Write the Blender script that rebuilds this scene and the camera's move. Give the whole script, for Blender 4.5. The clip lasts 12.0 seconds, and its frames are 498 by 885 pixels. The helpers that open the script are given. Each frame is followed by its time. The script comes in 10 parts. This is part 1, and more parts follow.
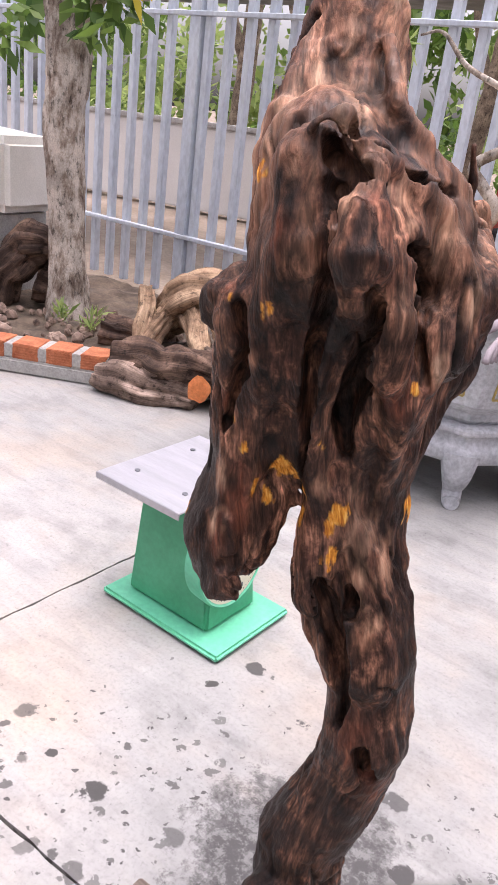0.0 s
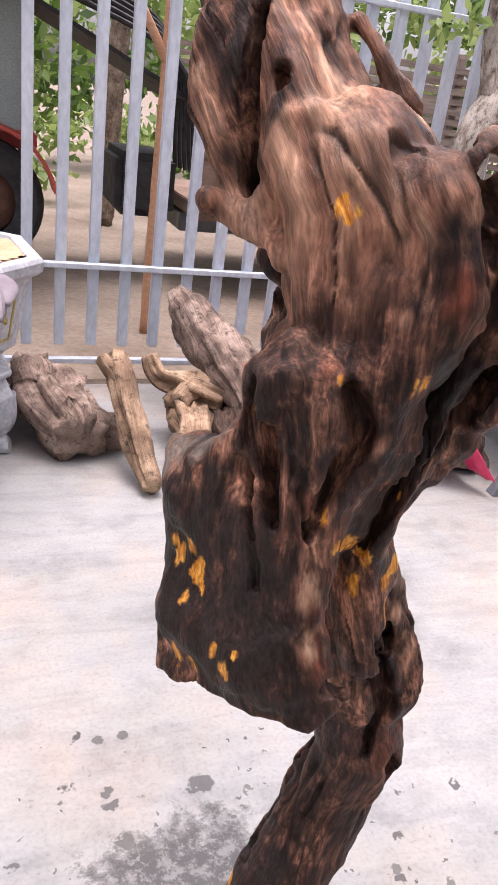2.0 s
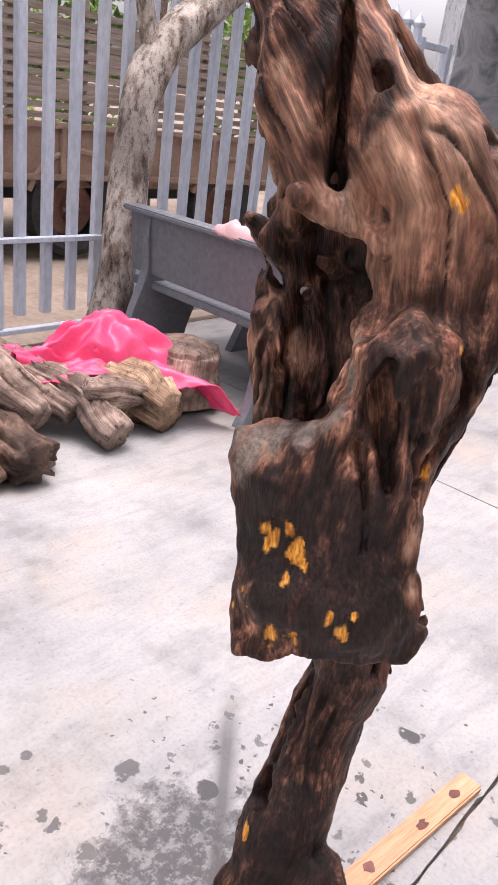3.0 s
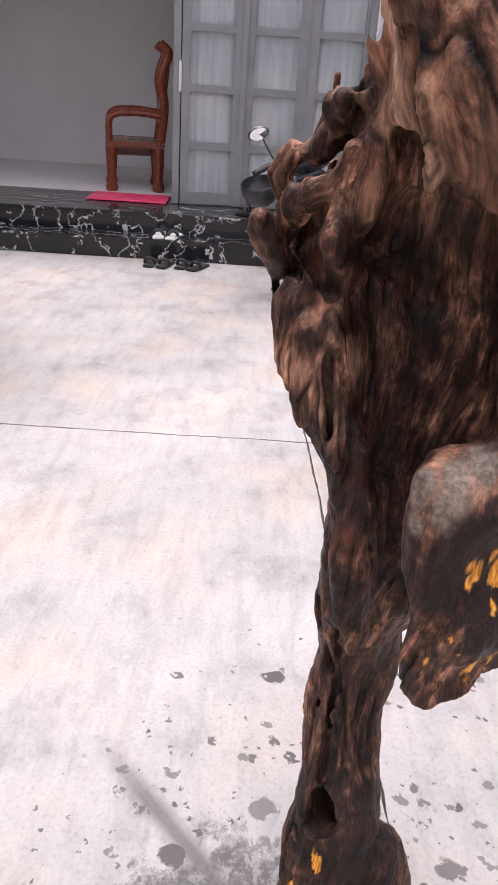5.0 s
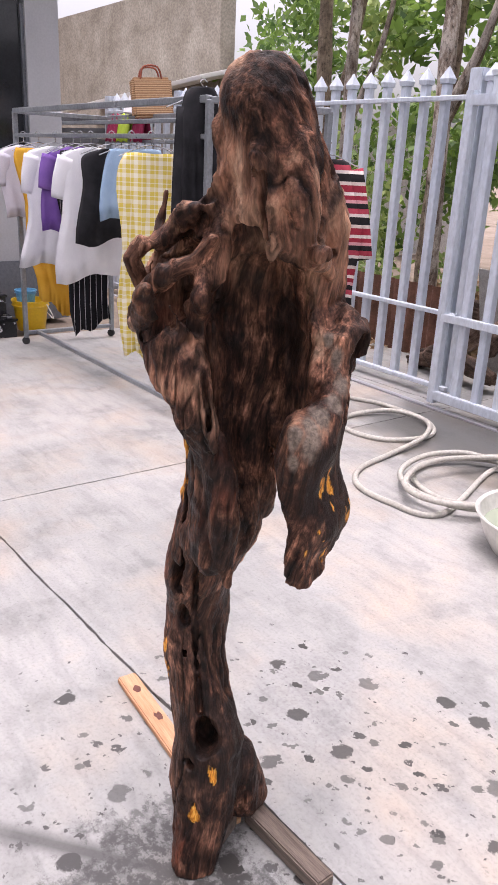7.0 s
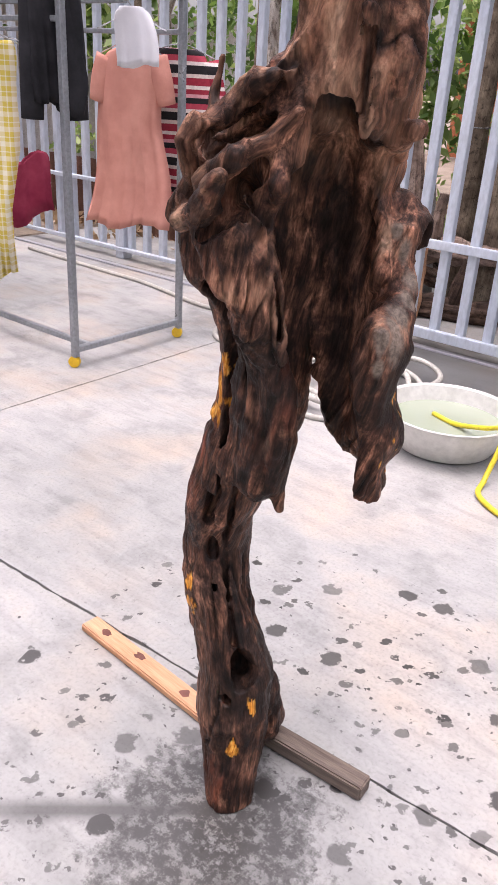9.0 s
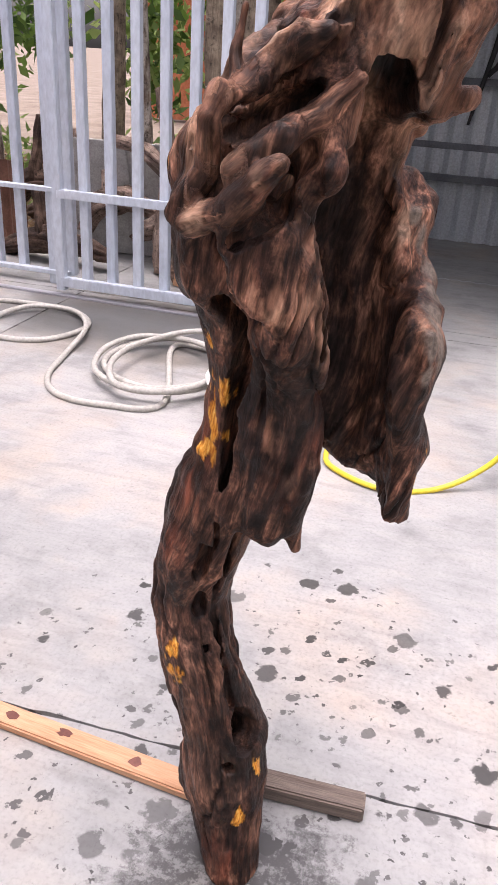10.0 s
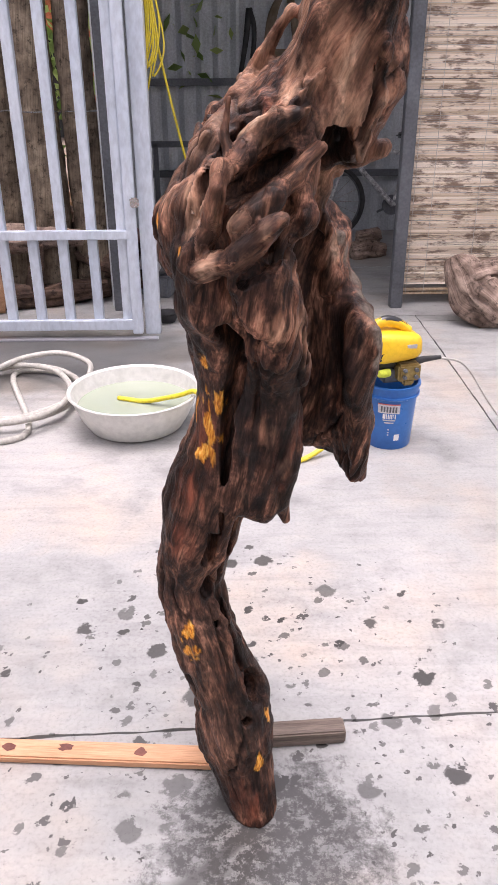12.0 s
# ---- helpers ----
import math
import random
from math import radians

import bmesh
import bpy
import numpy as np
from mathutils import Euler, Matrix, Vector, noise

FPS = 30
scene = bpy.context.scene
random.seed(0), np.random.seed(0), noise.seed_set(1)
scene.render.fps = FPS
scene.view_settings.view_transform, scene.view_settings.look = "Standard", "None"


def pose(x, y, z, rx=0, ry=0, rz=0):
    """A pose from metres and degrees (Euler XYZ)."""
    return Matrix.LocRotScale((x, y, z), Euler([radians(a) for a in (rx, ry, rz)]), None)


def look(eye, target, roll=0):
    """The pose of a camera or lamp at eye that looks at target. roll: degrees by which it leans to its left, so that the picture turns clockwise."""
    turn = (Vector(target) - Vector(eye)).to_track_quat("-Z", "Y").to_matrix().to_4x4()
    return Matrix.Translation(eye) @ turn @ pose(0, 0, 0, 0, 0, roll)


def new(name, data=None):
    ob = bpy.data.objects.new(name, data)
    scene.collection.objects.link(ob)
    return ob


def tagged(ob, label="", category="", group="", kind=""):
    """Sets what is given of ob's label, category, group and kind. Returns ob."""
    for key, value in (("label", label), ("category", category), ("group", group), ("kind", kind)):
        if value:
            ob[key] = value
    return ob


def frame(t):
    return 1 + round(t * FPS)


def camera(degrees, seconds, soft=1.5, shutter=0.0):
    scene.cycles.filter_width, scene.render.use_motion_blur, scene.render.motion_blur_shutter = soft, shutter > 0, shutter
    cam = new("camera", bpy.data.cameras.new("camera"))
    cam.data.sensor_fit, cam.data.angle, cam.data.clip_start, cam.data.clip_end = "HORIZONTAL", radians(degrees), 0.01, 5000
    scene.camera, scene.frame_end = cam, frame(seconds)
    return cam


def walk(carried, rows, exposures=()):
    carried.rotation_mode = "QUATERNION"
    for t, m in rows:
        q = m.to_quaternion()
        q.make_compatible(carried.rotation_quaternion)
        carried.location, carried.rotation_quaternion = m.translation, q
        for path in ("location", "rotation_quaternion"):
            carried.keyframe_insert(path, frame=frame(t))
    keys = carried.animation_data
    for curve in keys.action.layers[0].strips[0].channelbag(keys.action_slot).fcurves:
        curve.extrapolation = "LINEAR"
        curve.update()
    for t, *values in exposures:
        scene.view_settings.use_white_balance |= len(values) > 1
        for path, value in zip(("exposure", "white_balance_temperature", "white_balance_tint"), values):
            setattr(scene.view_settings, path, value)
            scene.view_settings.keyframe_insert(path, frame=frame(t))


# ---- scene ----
cam = camera(35.9, 12.0)
METRES, EYE, TILT, LEAN, TURN = 4.8, 1.474, 0.0, 0.0, 36.0
ROWS = [
    (0.0, 0.0, 0.0, 0.0, 2.83, -23.2, -6.63),
    (0.5, -0.0349, 0.0261, 0.0021, -11.12, -23.53, -6.46),
    (1.0, -0.0873, 0.0476, 0.004, -24.83, -23.34, -6.47),
    (1.5, -0.1135, 0.0806, 0.0027, -38.81, -23.64, -6.69),
    (2.0, -0.1376, 0.1326, 0.0031, -53.39, -23.94, -7.01),
    (2.5, -0.1618, 0.1812, -0.0031, -67.8, -24.06, -6.9),
    (3.0, -0.1789, 0.2279, 0.0009, -82.03, -24.19, -7.18),
    (3.5, -0.1603, 0.2768, -0.0001, -93.55, -24.48, -5.01),
    (5.5, -0.0772, 0.3822, 0.0001, -136.69, -25.96, -3.85),
    (6.0, -0.0613, 0.4081, 0.0041, -148.85, -25.06, -3.72),
    (6.5, -0.0531, 0.4478, 0.007, -158.25, -22.73, -3.17),
    (7.0, -0.0604, 0.4865, 0.0097, -161.7, -20.05, -2.65),
    (7.5, -0.0606, 0.5173, -0.004, -163.87, -22.04, -2.65),
    (9.5, 0.0747, 0.447, -0.0071, -186.51, -26.2, -3.2),
    (10.0, 0.113, 0.4156, -0.0108, -198.86, -26.76, -3.32),
    (10.5, 0.1478, 0.4038, -0.0077, -207.58, -27.46, -2.69),
    (11.0, 0.1872, 0.4309, 0.005, -212.55, -25.26, -2.62),
    (11.5, 0.211, 0.4486, 0.0101, -216.28, -23.33, -1.81),
    (12.0, 0.1882, 0.4225, 0.0087, -217.18, -26.54, 0.24),
]
walk(cam, [(t, pose(0, 0, EYE, TILT, LEAN, TURN) @ pose(METRES * x, METRES * y, METRES * z, 90 + pitch, roll, yaw)) for t, x, y, z, yaw, pitch, roll in ROWS], [(0.0, 1.25, 6500, 24), (5.5, 1.25, 6500, 24), (7.4, 1.12, 6500, 24), (9.5, 1.2, 6500, 24), (12.0, 1.2, 6500, 24)])

# ---- light ----
world = bpy.data.worlds.new("overcast_sky")
scene.world = world
world.use_nodes = True
wn = world.node_tree.nodes
sky = wn.new("ShaderNodeTexSky")
sky.sky_type, sky.sun_disc = "NISHITA", False
sky.sun_elevation, sky.sun_rotation = radians(86), radians(30)
sky.air_density, sky.dust_density, sky.ozone_density = 1.0, 6.0, 1.0
cloud = wn.new("ShaderNodeHueSaturation")
cloud.inputs["Saturation"].default_value = 0.25
world.node_tree.links.new(sky.outputs[0], cloud.inputs["Color"])
world.node_tree.links.new(cloud.outputs[0], wn["Background"].inputs["Color"])
wn["Background"].inputs["Strength"].default_value = 0.15
sun = new("sun", bpy.data.lights.new("sun", "SUN"))
sun.data.energy, sun.data.angle, sun.data.color = 0.5, radians(30), (1.0, 0.95, 0.9)
sun.matrix_world = look((0.3, 0.5, 9.0), (0, 0, 0))


# ---- materials ----
def nodes_of(name, rough=0.8, metal=0.0, spec=0.5):
    m = bpy.data.materials.new(name)
    m.use_nodes = True
    nt = m.node_tree
    b = nt.nodes["Principled BSDF"]
    b.inputs["Roughness"].default_value = rough
    b.inputs["Metallic"].default_value = metal
    b.inputs["Specular IOR Level"].default_value = spec
    return m, nt, b


def add(nt, kind, links=(), **props):
    n = nt.nodes.new(kind)
    for k, v in props.items():
        n.inputs[k.replace("_", " ")].default_value = v
    for socket, src in links:
        nt.links.new(src, n.inputs[socket])
    return n


def coords(nt, scale=(1, 1, 1), per_object=False, space="Object"):
    tc = nt.nodes.new("ShaderNodeTexCoord")
    mp = nt.nodes.new("ShaderNodeMapping")
    mp.inputs["Scale"].default_value = scale
    nt.links.new(tc.outputs[space], mp.inputs["Vector"])
    if per_object:
        oi = nt.nodes.new("ShaderNodeObjectInfo")
        mul = nt.nodes.new("ShaderNodeMath")
        mul.operation = "MULTIPLY"
        mul.inputs[1].default_value = 37.0
        nt.links.new(oi.outputs["Random"], mul.inputs[0])
        nt.links.new(mul.outputs[0], mp.inputs["Location"])
    return mp.outputs[0]


def noise_tex(nt, vec, scale, detail=4.0, rough=0.6, distort=0.0):
    return add(nt, "ShaderNodeTexNoise", [("Vector", vec)], Scale=scale, Detail=detail, Roughness=rough, Distortion=distort).outputs["Fac"]


def ramp(nt, fac, stops, mode="LINEAR"):
    r = nt.nodes.new("ShaderNodeValToRGB")
    r.color_ramp.interpolation = mode
    els = r.color_ramp.elements
    while len(els) < len(stops):
        els.new(0.5)
    for e, (p, c) in zip(els, stops):
        e.position = p
        e.color = (*c, 1) if len(c) == 3 else c
    nt.links.new(fac, r.inputs[0])
    return r.outputs[0]


def grey(v):
    return (v, v, v)


def mixed(nt, fac, a, b, mode="MIX"):
    m = nt.nodes.new("ShaderNodeMix")
    m.data_type, m.blend_type = "RGBA", mode
    for sock, v in ((0, fac), (6, a), (7, b)):
        if isinstance(v, bpy.types.NodeSocket):
            nt.links.new(v, m.inputs[sock])
        elif sock == 0:
            m.inputs[0].default_value = v
        else:
            m.inputs[sock].default_value = (*v, 1)
    return m.outputs[2]


def bump(nt, b, height, strength=0.3, dist=0.01):
    n = add(nt, "ShaderNodeBump", [("Height", height)], Strength=strength, Distance=dist)
    nt.links.new(n.outputs[0], b.inputs["Normal"])


def surface(name, dark, light, scale=6.0, stretch=(1, 1, 1), rough=0.8, metal=0.0, relief=0.2, fine=60.0, stain=0.25, per_object=True, spec=0.5):
    """Two colours mixed at two scales, with fine relief and uneven gloss."""
    m, nt, b = nodes_of(name, rough, metal, spec)
    v = coords(nt, stretch, per_object)
    big, small = noise_tex(nt, v, scale, 5), noise_tex(nt, v, fine, 3)
    base = ramp(nt, big, [(0.3, dark), (0.7, light)])
    speck = ramp(nt, small, [(0.35, grey(1 - stain)), (0.65, grey(1))])
    nt.links.new(mixed(nt, 1.0, base, speck, "MULTIPLY"), b.inputs["Base Color"])
    nt.links.new(ramp(nt, big, [(0.3, grey(min(1, rough + 0.1))), (0.75, grey(max(0.02, rough - 0.1)))]), b.inputs["Roughness"])
    if relief:
        bump(nt, b, small, relief, 0.004)
    return m


def concrete_floor():
    m, nt, b = nodes_of("yard_concrete", 0.75)
    tc = nt.nodes.new("ShaderNodeTexCoord")
    geo = nt.nodes.new("ShaderNodeNewGeometry")
    v = geo.outputs["Position"]
    big, mid, small = noise_tex(nt, v, 0.55, 4), noise_tex(nt, v, 3.5, 6, 0.65), noise_tex(nt, v, 90, 3)
    base = ramp(nt, big, [(0.34, (0.25, 0.252, 0.247)), (0.5, (0.312, 0.312, 0.305)), (0.66, (0.37, 0.36, 0.345))])
    base = mixed(nt, 1.0, base, ramp(nt, mid, [(0.34, grey(0.74)), (0.47, grey(0.97)), (0.58, grey(1.03)), (0.70, (1.14, 1.09, 1.05))]), "MULTIPLY")
    base = mixed(nt, 1.0, base, ramp(nt, small, [(0.34, grey(0.88)), (0.48, grey(1.0)), (0.64, grey(1.04))]), "MULTIPLY")
    fleck = noise_tex(nt, v, 38, 5, 0.75)
    base = mixed(nt, 1.0, base, ramp(nt, fleck, [(0.33, grey(0.70)), (0.39, grey(0.98)), (0.6, grey(1.0)), (0.68, grey(1.07))]), "MULTIPLY")
    rusty = noise_tex(nt, v, 1.7, 4, 0.6)
    base = mixed(nt, 1.0, base, ramp(nt, rusty, [(0.48, grey(1.0)), (0.66, (1.05, 0.94, 0.85))]), "MULTIPLY")
    # trowel streaks
    st = nt.nodes.new("ShaderNodeMapping")
    st.inputs["Scale"].default_value = (2.2, 11, 1)
    st.inputs["Rotation"].default_value = (0, 0, 0.5)
    nt.links.new(v, st.inputs["Vector"])
    streak = noise_tex(nt, st.outputs[0], 1.6, 4, 0.6, 0.6)
    base = mixed(nt, 1.0, base, ramp(nt, streak, [(0.34, grey(0.88)), (0.50, grey(1.0)), (0.66, (1.05, 1.04, 1.02))]), "MULTIPLY")
    # distance from the foot of the trunk decides where the drips lie
    off = add(nt, "ShaderNodeVectorMath", [(0, v)])
    off.operation = "SUBTRACT"
    off.inputs[1].default_value = (-0.50, 0.78, 0)
    ln = add(nt, "ShaderNodeVectorMath", [(0, off.outputs[0])])
    ln.operation = "LENGTH"
    dist = ln.outputs["Value"]
    warp = noise_tex(nt, v, 32, 4)
    wv = add(nt, "ShaderNodeVectorMath", [(0, v)])
    wv.operation = "ADD"
    sc = add(nt, "ShaderNodeVectorMath", [(0, warp)])
    sc.operation = "SCALE"
    sc.inputs["Scale"].default_value = 0.06
    nt.links.new(sc.outputs[0], wv.inputs[1])
    near = ramp(nt, dist, [(0.0, grey(1)), (0.25, grey(0.95)), (0.62, grey(0.6)), (0.95, grey(0.0))])
    total = None
    for k, (scale, radius) in enumerate(((9.5, 0.30), (19.0, 0.30), (42.0, 0.28))):
        vo = add(nt, "ShaderNodeTexVoronoi", [("Vector", wv.outputs[0])], Scale=scale, Randomness=1.0)
        cell = nt.nodes.new("ShaderNodeSeparateColor")
        nt.links.new(vo.outputs["Color"], cell.inputs[0])
        keep = nt.nodes.new("ShaderNodeMath")
        keep.operation = "LESS_THAN"
        nt.links.new(cell.outputs[0], keep.inputs[0])
        th = nt.nodes.new("ShaderNodeMath")
        th.operation = "MULTIPLY"
        th.inputs[1].default_value = (0.55, 0.46, 0.22)[k]
        nt.links.new(near, th.inputs[0])
        nt.links.new(th.outputs[0], keep.inputs[1])
        blob = ramp(nt, vo.outputs["Distance"], [(radius * 0.88, grey(1)), (radius * 1.04, grey(0))])
        spot = mixed(nt, 1.0, blob, keep.outputs[0], "MULTIPLY")
        tone = nt.nodes.new("ShaderNodeMath")
        tone.operation = "MULTIPLY_ADD"
        tone.inputs[1].default_value, tone.inputs[2].default_value = 0.36, 0.62
        nt.links.new(cell.outputs[1], tone.inputs[0])
        spot = mixed(nt, 1.0, spot, tone.outputs[0], "MULTIPLY")
        total = spot if total is None else mixed(nt, 1.0, total, spot, "LIGHTEN")
    # wet scrubbed patch round the foot
    foot = add(nt, "ShaderNodeVectorMath", [(0, v)])
    foot.operation = "SUBTRACT"
    foot.inputs[1].default_value = (-0.52, 1.08, 0)
    fl = add(nt, "ShaderNodeVectorMath", [(0, foot.outputs[0])])
    fl.operation = "LENGTH"
    jag = nt.nodes.new("ShaderNodeMath")
    jag.operation = "MULTIPLY_ADD"
    jag.inputs[1].default_value = 0.62
    nt.links.new(noise_tex(nt, v, 11, 8, 0.82), jag.inputs[0])
    nt.links.new(fl.outputs["Value"], jag.inputs[2])
    wet = ramp(nt, jag.outputs[0], [(0.475, grey(0.92)), (0.53, grey(0.62)), (0.57, grey(0))])
    scrub = ramp(nt, noise_tex(nt, v, 26, 7, 0.8), [(0.43, grey(0.50)), (0.51, grey(1.0))])
    wet = mixed(nt, 1.0, wet, scrub, "MULTIPLY")
    total = mixed(nt, 1.0, total, wet, "LIGHTEN")
    # a dark straight band running from the foot, and the puddle by the gate
    tr = nt.nodes.new("ShaderNodeMapping")
    tr.vector_type = "TEXTURE"
    tr.inputs["Location"].default_value = (-0.49, 1.04, 0)
    tr.inputs["Rotation"].default_value = (0, 0, radians(41.5))
    nt.links.new(v, tr.inputs["Vector"])
    sep = nt.nodes.new("ShaderNodeSeparateXYZ")
    nt.links.new(tr.outputs[0], sep.inputs[0])
    ab = nt.nodes.new("ShaderNodeMath")
    ab.operation = "ABSOLUTE"
    nt.links.new(sep.outputs["Y"], ab.inputs[0])
    band = ramp(nt, ab.outputs[0], [(0.008, grey(0.85)), (0.020, grey(0.45)), (0.04, grey(0))])
    along = ramp(nt, sep.outputs["X"], [(0.0, grey(0)), (0.02, grey(1)), (0.40, grey(0.8)), (0.62, grey(0))])
    total = mixed(nt, 1.0, total, mixed(nt, 1.0, band, along, "MULTIPLY"), "LIGHTEN")
    pud = add(nt, "ShaderNodeVectorMath", [(0, v)])
    pud.operation = "SUBTRACT"
    pud.inputs[1].default_value = (0.80, -1.98, 0)
    flat = add(nt, "ShaderNodeVectorMath", [(0, pud.outputs[0])])
    flat.operation = "MULTIPLY"
    flat.inputs[1].default_value = (0.42, 1.15, 1.0)
    pl = add(nt, "ShaderNodeVectorMath", [(0, flat.outputs[0])])
    pl.operation = "LENGTH"
    pj = nt.nodes.new("ShaderNodeMath")
    pj.operation = "MULTIPLY_ADD"
    pj.inputs[1].default_value = 0.7
    nt.links.new(noise_tex(nt, v, 3.2, 5, 0.7), pj.inputs[0])
    nt.links.new(pl.outputs["Value"], pj.inputs[2])
    puddle = ramp(nt, pj.outputs[0], [(0.72, grey(0.75)), (0.84, grey(0.48)), (0.92, grey(0.22)), (1.0, grey(0))])
    total = mixed(nt, 1.0, total, puddle, "LIGHTEN")
    base = mixed(nt, total, base, (0.04, 0.038, 0.036))
    nt.links.new(base, b.inputs["Base Color"])
    nt.links.new(ramp(nt, total, [(0.0, grey(0.72)), (0.7, grey(0.28))]), b.inputs["Roughness"])
    bump(nt, b, small, 0.15, 0.003)
    return m


M = {}
M["concrete"] = concrete_floor()
M["dirt"] = surface("bare_earth", (0.20, 0.15, 0.11), (0.36, 0.29, 0.23), 1.2, rough=0.95, relief=0.6, fine=25, per_object=False)
M["soil"] = surface("garden_soil", (0.06, 0.045, 0.035), (0.19, 0.14, 0.10), 9, rough=0.95, relief=0.8, fine=70)
M["steel"] = surface("painted_steel", (0.54, 0.60, 0.69), (0.70, 0.75, 0.82), 3.0, (1, 1, 0.4), 0.45, 0.15, 0.06, 40, 0.18)
M["steel_dark"] = surface("dark_steel", (0.09, 0.095, 0.105), (0.18, 0.19, 0.21), 3.0, rough=0.5, metal=0.3, relief=0.06)
M["grey_paint"] = surface("grey_plaster", (0.40, 0.40, 0.41), (0.48, 0.48, 0.49), 1.5, rough=0.8, relief=0.1, stain=0.08)
M["white_wall"] = surface("white_plaster", (0.66, 0.65, 0.63), (0.76, 0.75, 0.73), 1.5, rough=0.85, relief=0.1, stain=0.08)
M["brick"] = surface("fired_brick", (0.40, 0.12, 0.055), (0.62, 0.22, 0.10), 14, rough=0.85, relief=0.4, fine=90, stain=0.3)
M["mortar"] = surface("cement_mortar", (0.36, 0.35, 0.33), (0.52, 0.51, 0.49), 14, rough=0.95, relief=0.5, fine=80)
M["dark"] = surface("doorway_shade", (0.01, 0.01, 0.011), (0.03, 0.03, 0.032), 3, rough=0.8, relief=0)
M["rubber"] = surface("black_rubber", (0.012, 0.012, 0.013), (0.035, 0.035, 0.037), 12, rough=0.65, relief=0.2)
M["black_plastic"] = surface("black_plastic", (0.012, 0.013, 0.015), (0.03, 0.032, 0.036), 8, rough=0.32, relief=0.03)
M["chrome"] = surface("worn_chrome", (0.5, 0.5, 0.5), (0.7, 0.7, 0.7), 8, rough=0.22, metal=1.0, relief=0.03)
M["white_plastic"] = surface("white_plastic", (0.72, 0.72, 0.70), (0.82, 0.82, 0.80), 5, rough=0.35, relief=0.03, stain=0.06)
M["blue_plastic"] = surface("blue_plastic", (0.012, 0.10, 0.36), (0.03, 0.17, 0.50), 4, rough=0.35, relief=0.05, stain=0.12)
M["yellow_plastic"] = surface("yellow_plastic", (0.72, 0.42, 0.01), (0.85, 0.55, 0.02), 5, rough=0.35, relief=0.04, stain=0.12)
M["green_paint"] = surface("green_enamel", (0.03, 0.30, 0.15), (0.06, 0.42, 0.23), 4, rough=0.38, relief=0.05, stain=0.12)
M["green_light"] = surface("light_green_enamel", (0.10, 0.50, 0.30), (0.16, 0.62, 0.40), 4, rough=0.42, relief=0.05, stain=0.12)
M["tray_steel"] = surface("brushed_tray_steel", (0.42, 0.42, 0.45), (0.56, 0.56, 0.60), 3, (1, 8, 1), 0.4, 0.6, 0.05, 50, 0.12)
M["dial"] = surface("dial_cream", (0.70, 0.68, 0.52), (0.78, 0.76, 0.60), 5, rough=0.4, relief=0.02, stain=0.06)
M["hose"] = surface("grey_hose_rubber", (0.40, 0.38, 0.34), (0.55, 0.53, 0.48), 6, rough=0.5, relief=0.1)
M["pot"] = surface("glazed_grey_stone", (0.40, 0.41, 0.44), (0.64, 0.65, 0.68), 10, rough=0.6, relief=0.3, fine=50, stain=0.3)
M["gilt"] = surface("dull_gilt", (0.36, 0.25, 0.06), (0.62, 0.47, 0.16), 20, rough=0.5, metal=0.2, relief=0.4)
M["sand"] = surface("pot_sand", (0.50, 0.34, 0.19), (0.66, 0.49, 0.31), 12, rough=0.95, relief=0.6, fine=120)
M["pink"] = surface("pink_tarpaulin", (0.72, 0.03, 0.12), (0.88, 0.10, 0.22), 5, rough=0.4, relief=0.1, stain=0.1)
M["bench"] = surface("dark_grey_granite", (0.13, 0.14, 0.155), (0.19, 0.20, 0.22), 30, rough=0.38, relief=0.05, fine=200, stain=0.2)
M["plank"] = surface("fresh_timber", (0.46, 0.23, 0.12), (0.62, 0.36, 0.21), 5, (0.6, 9, 9), 0.7, relief=0.25, fine=40, stain=0.2)
M["plank_old"] = surface("weathered_timber", (0.10, 0.075, 0.06), (0.22, 0.17, 0.14), 5, (0.6, 9, 9), 0.85, relief=0.5, fine=40)
M["slat"] = surface("grey_brown_boards", (0.20, 0.15, 0.12), (0.42, 0.34, 0.28), 3, (0.5, 6, 6), 0.85, relief=0.4, fine=30)
M["red_paint"] = surface("faded_red_paint", (0.42, 0.05, 0.03), (0.62, 0.12, 0.08), 3, rough=0.45, relief=0.08, stain=0.2)
M["bamboo"] = surface("split_bamboo", (0.30, 0.21, 0.12), (0.62, 0.50, 0.36), 7, (3.0, 1, 2), 0.7, relief=0.2, fine=30, stain=0.35)
M["timber_red"] = surface("varnished_redwood", (0.16, 0.03, 0.012), (0.30, 0.07, 0.03), 4, (4, 4, 1), 0.25, relief=0.05)
M["corrugated"] = surface("blue_grey_sheet", (0.50, 0.53, 0.56), (0.62, 0.65, 0.68), 1.5, rough=0.45, metal=0.15, relief=0.05)
M["rust"] = surface("rusty_sheet", (0.10, 0.045, 0.03), (0.25, 0.12, 0.08), 5, rough=0.8, metal=0.2, relief=0.3)
M["bark"] = surface("pale_bark", (0.20, 0.16, 0.13), (0.46, 0.40, 0.34), 8, (1, 1, 0.35), 0.9, relief=0.8, fine=45, stain=0.4)
M["bark_brown"] = surface("brown_bark", (0.11, 0.08, 0.055), (0.27, 0.21, 0.15), 8, (1, 1, 0.3), 0.9, relief=0.8, fine=40, stain=0.4)
M["root"] = surface("grey_driftwood", (0.13, 0.08, 0.06), (0.40, 0.29, 0.22), 6, (1, 1, 1), 0.85, relief=0.8, fine=35, stain=0.4)
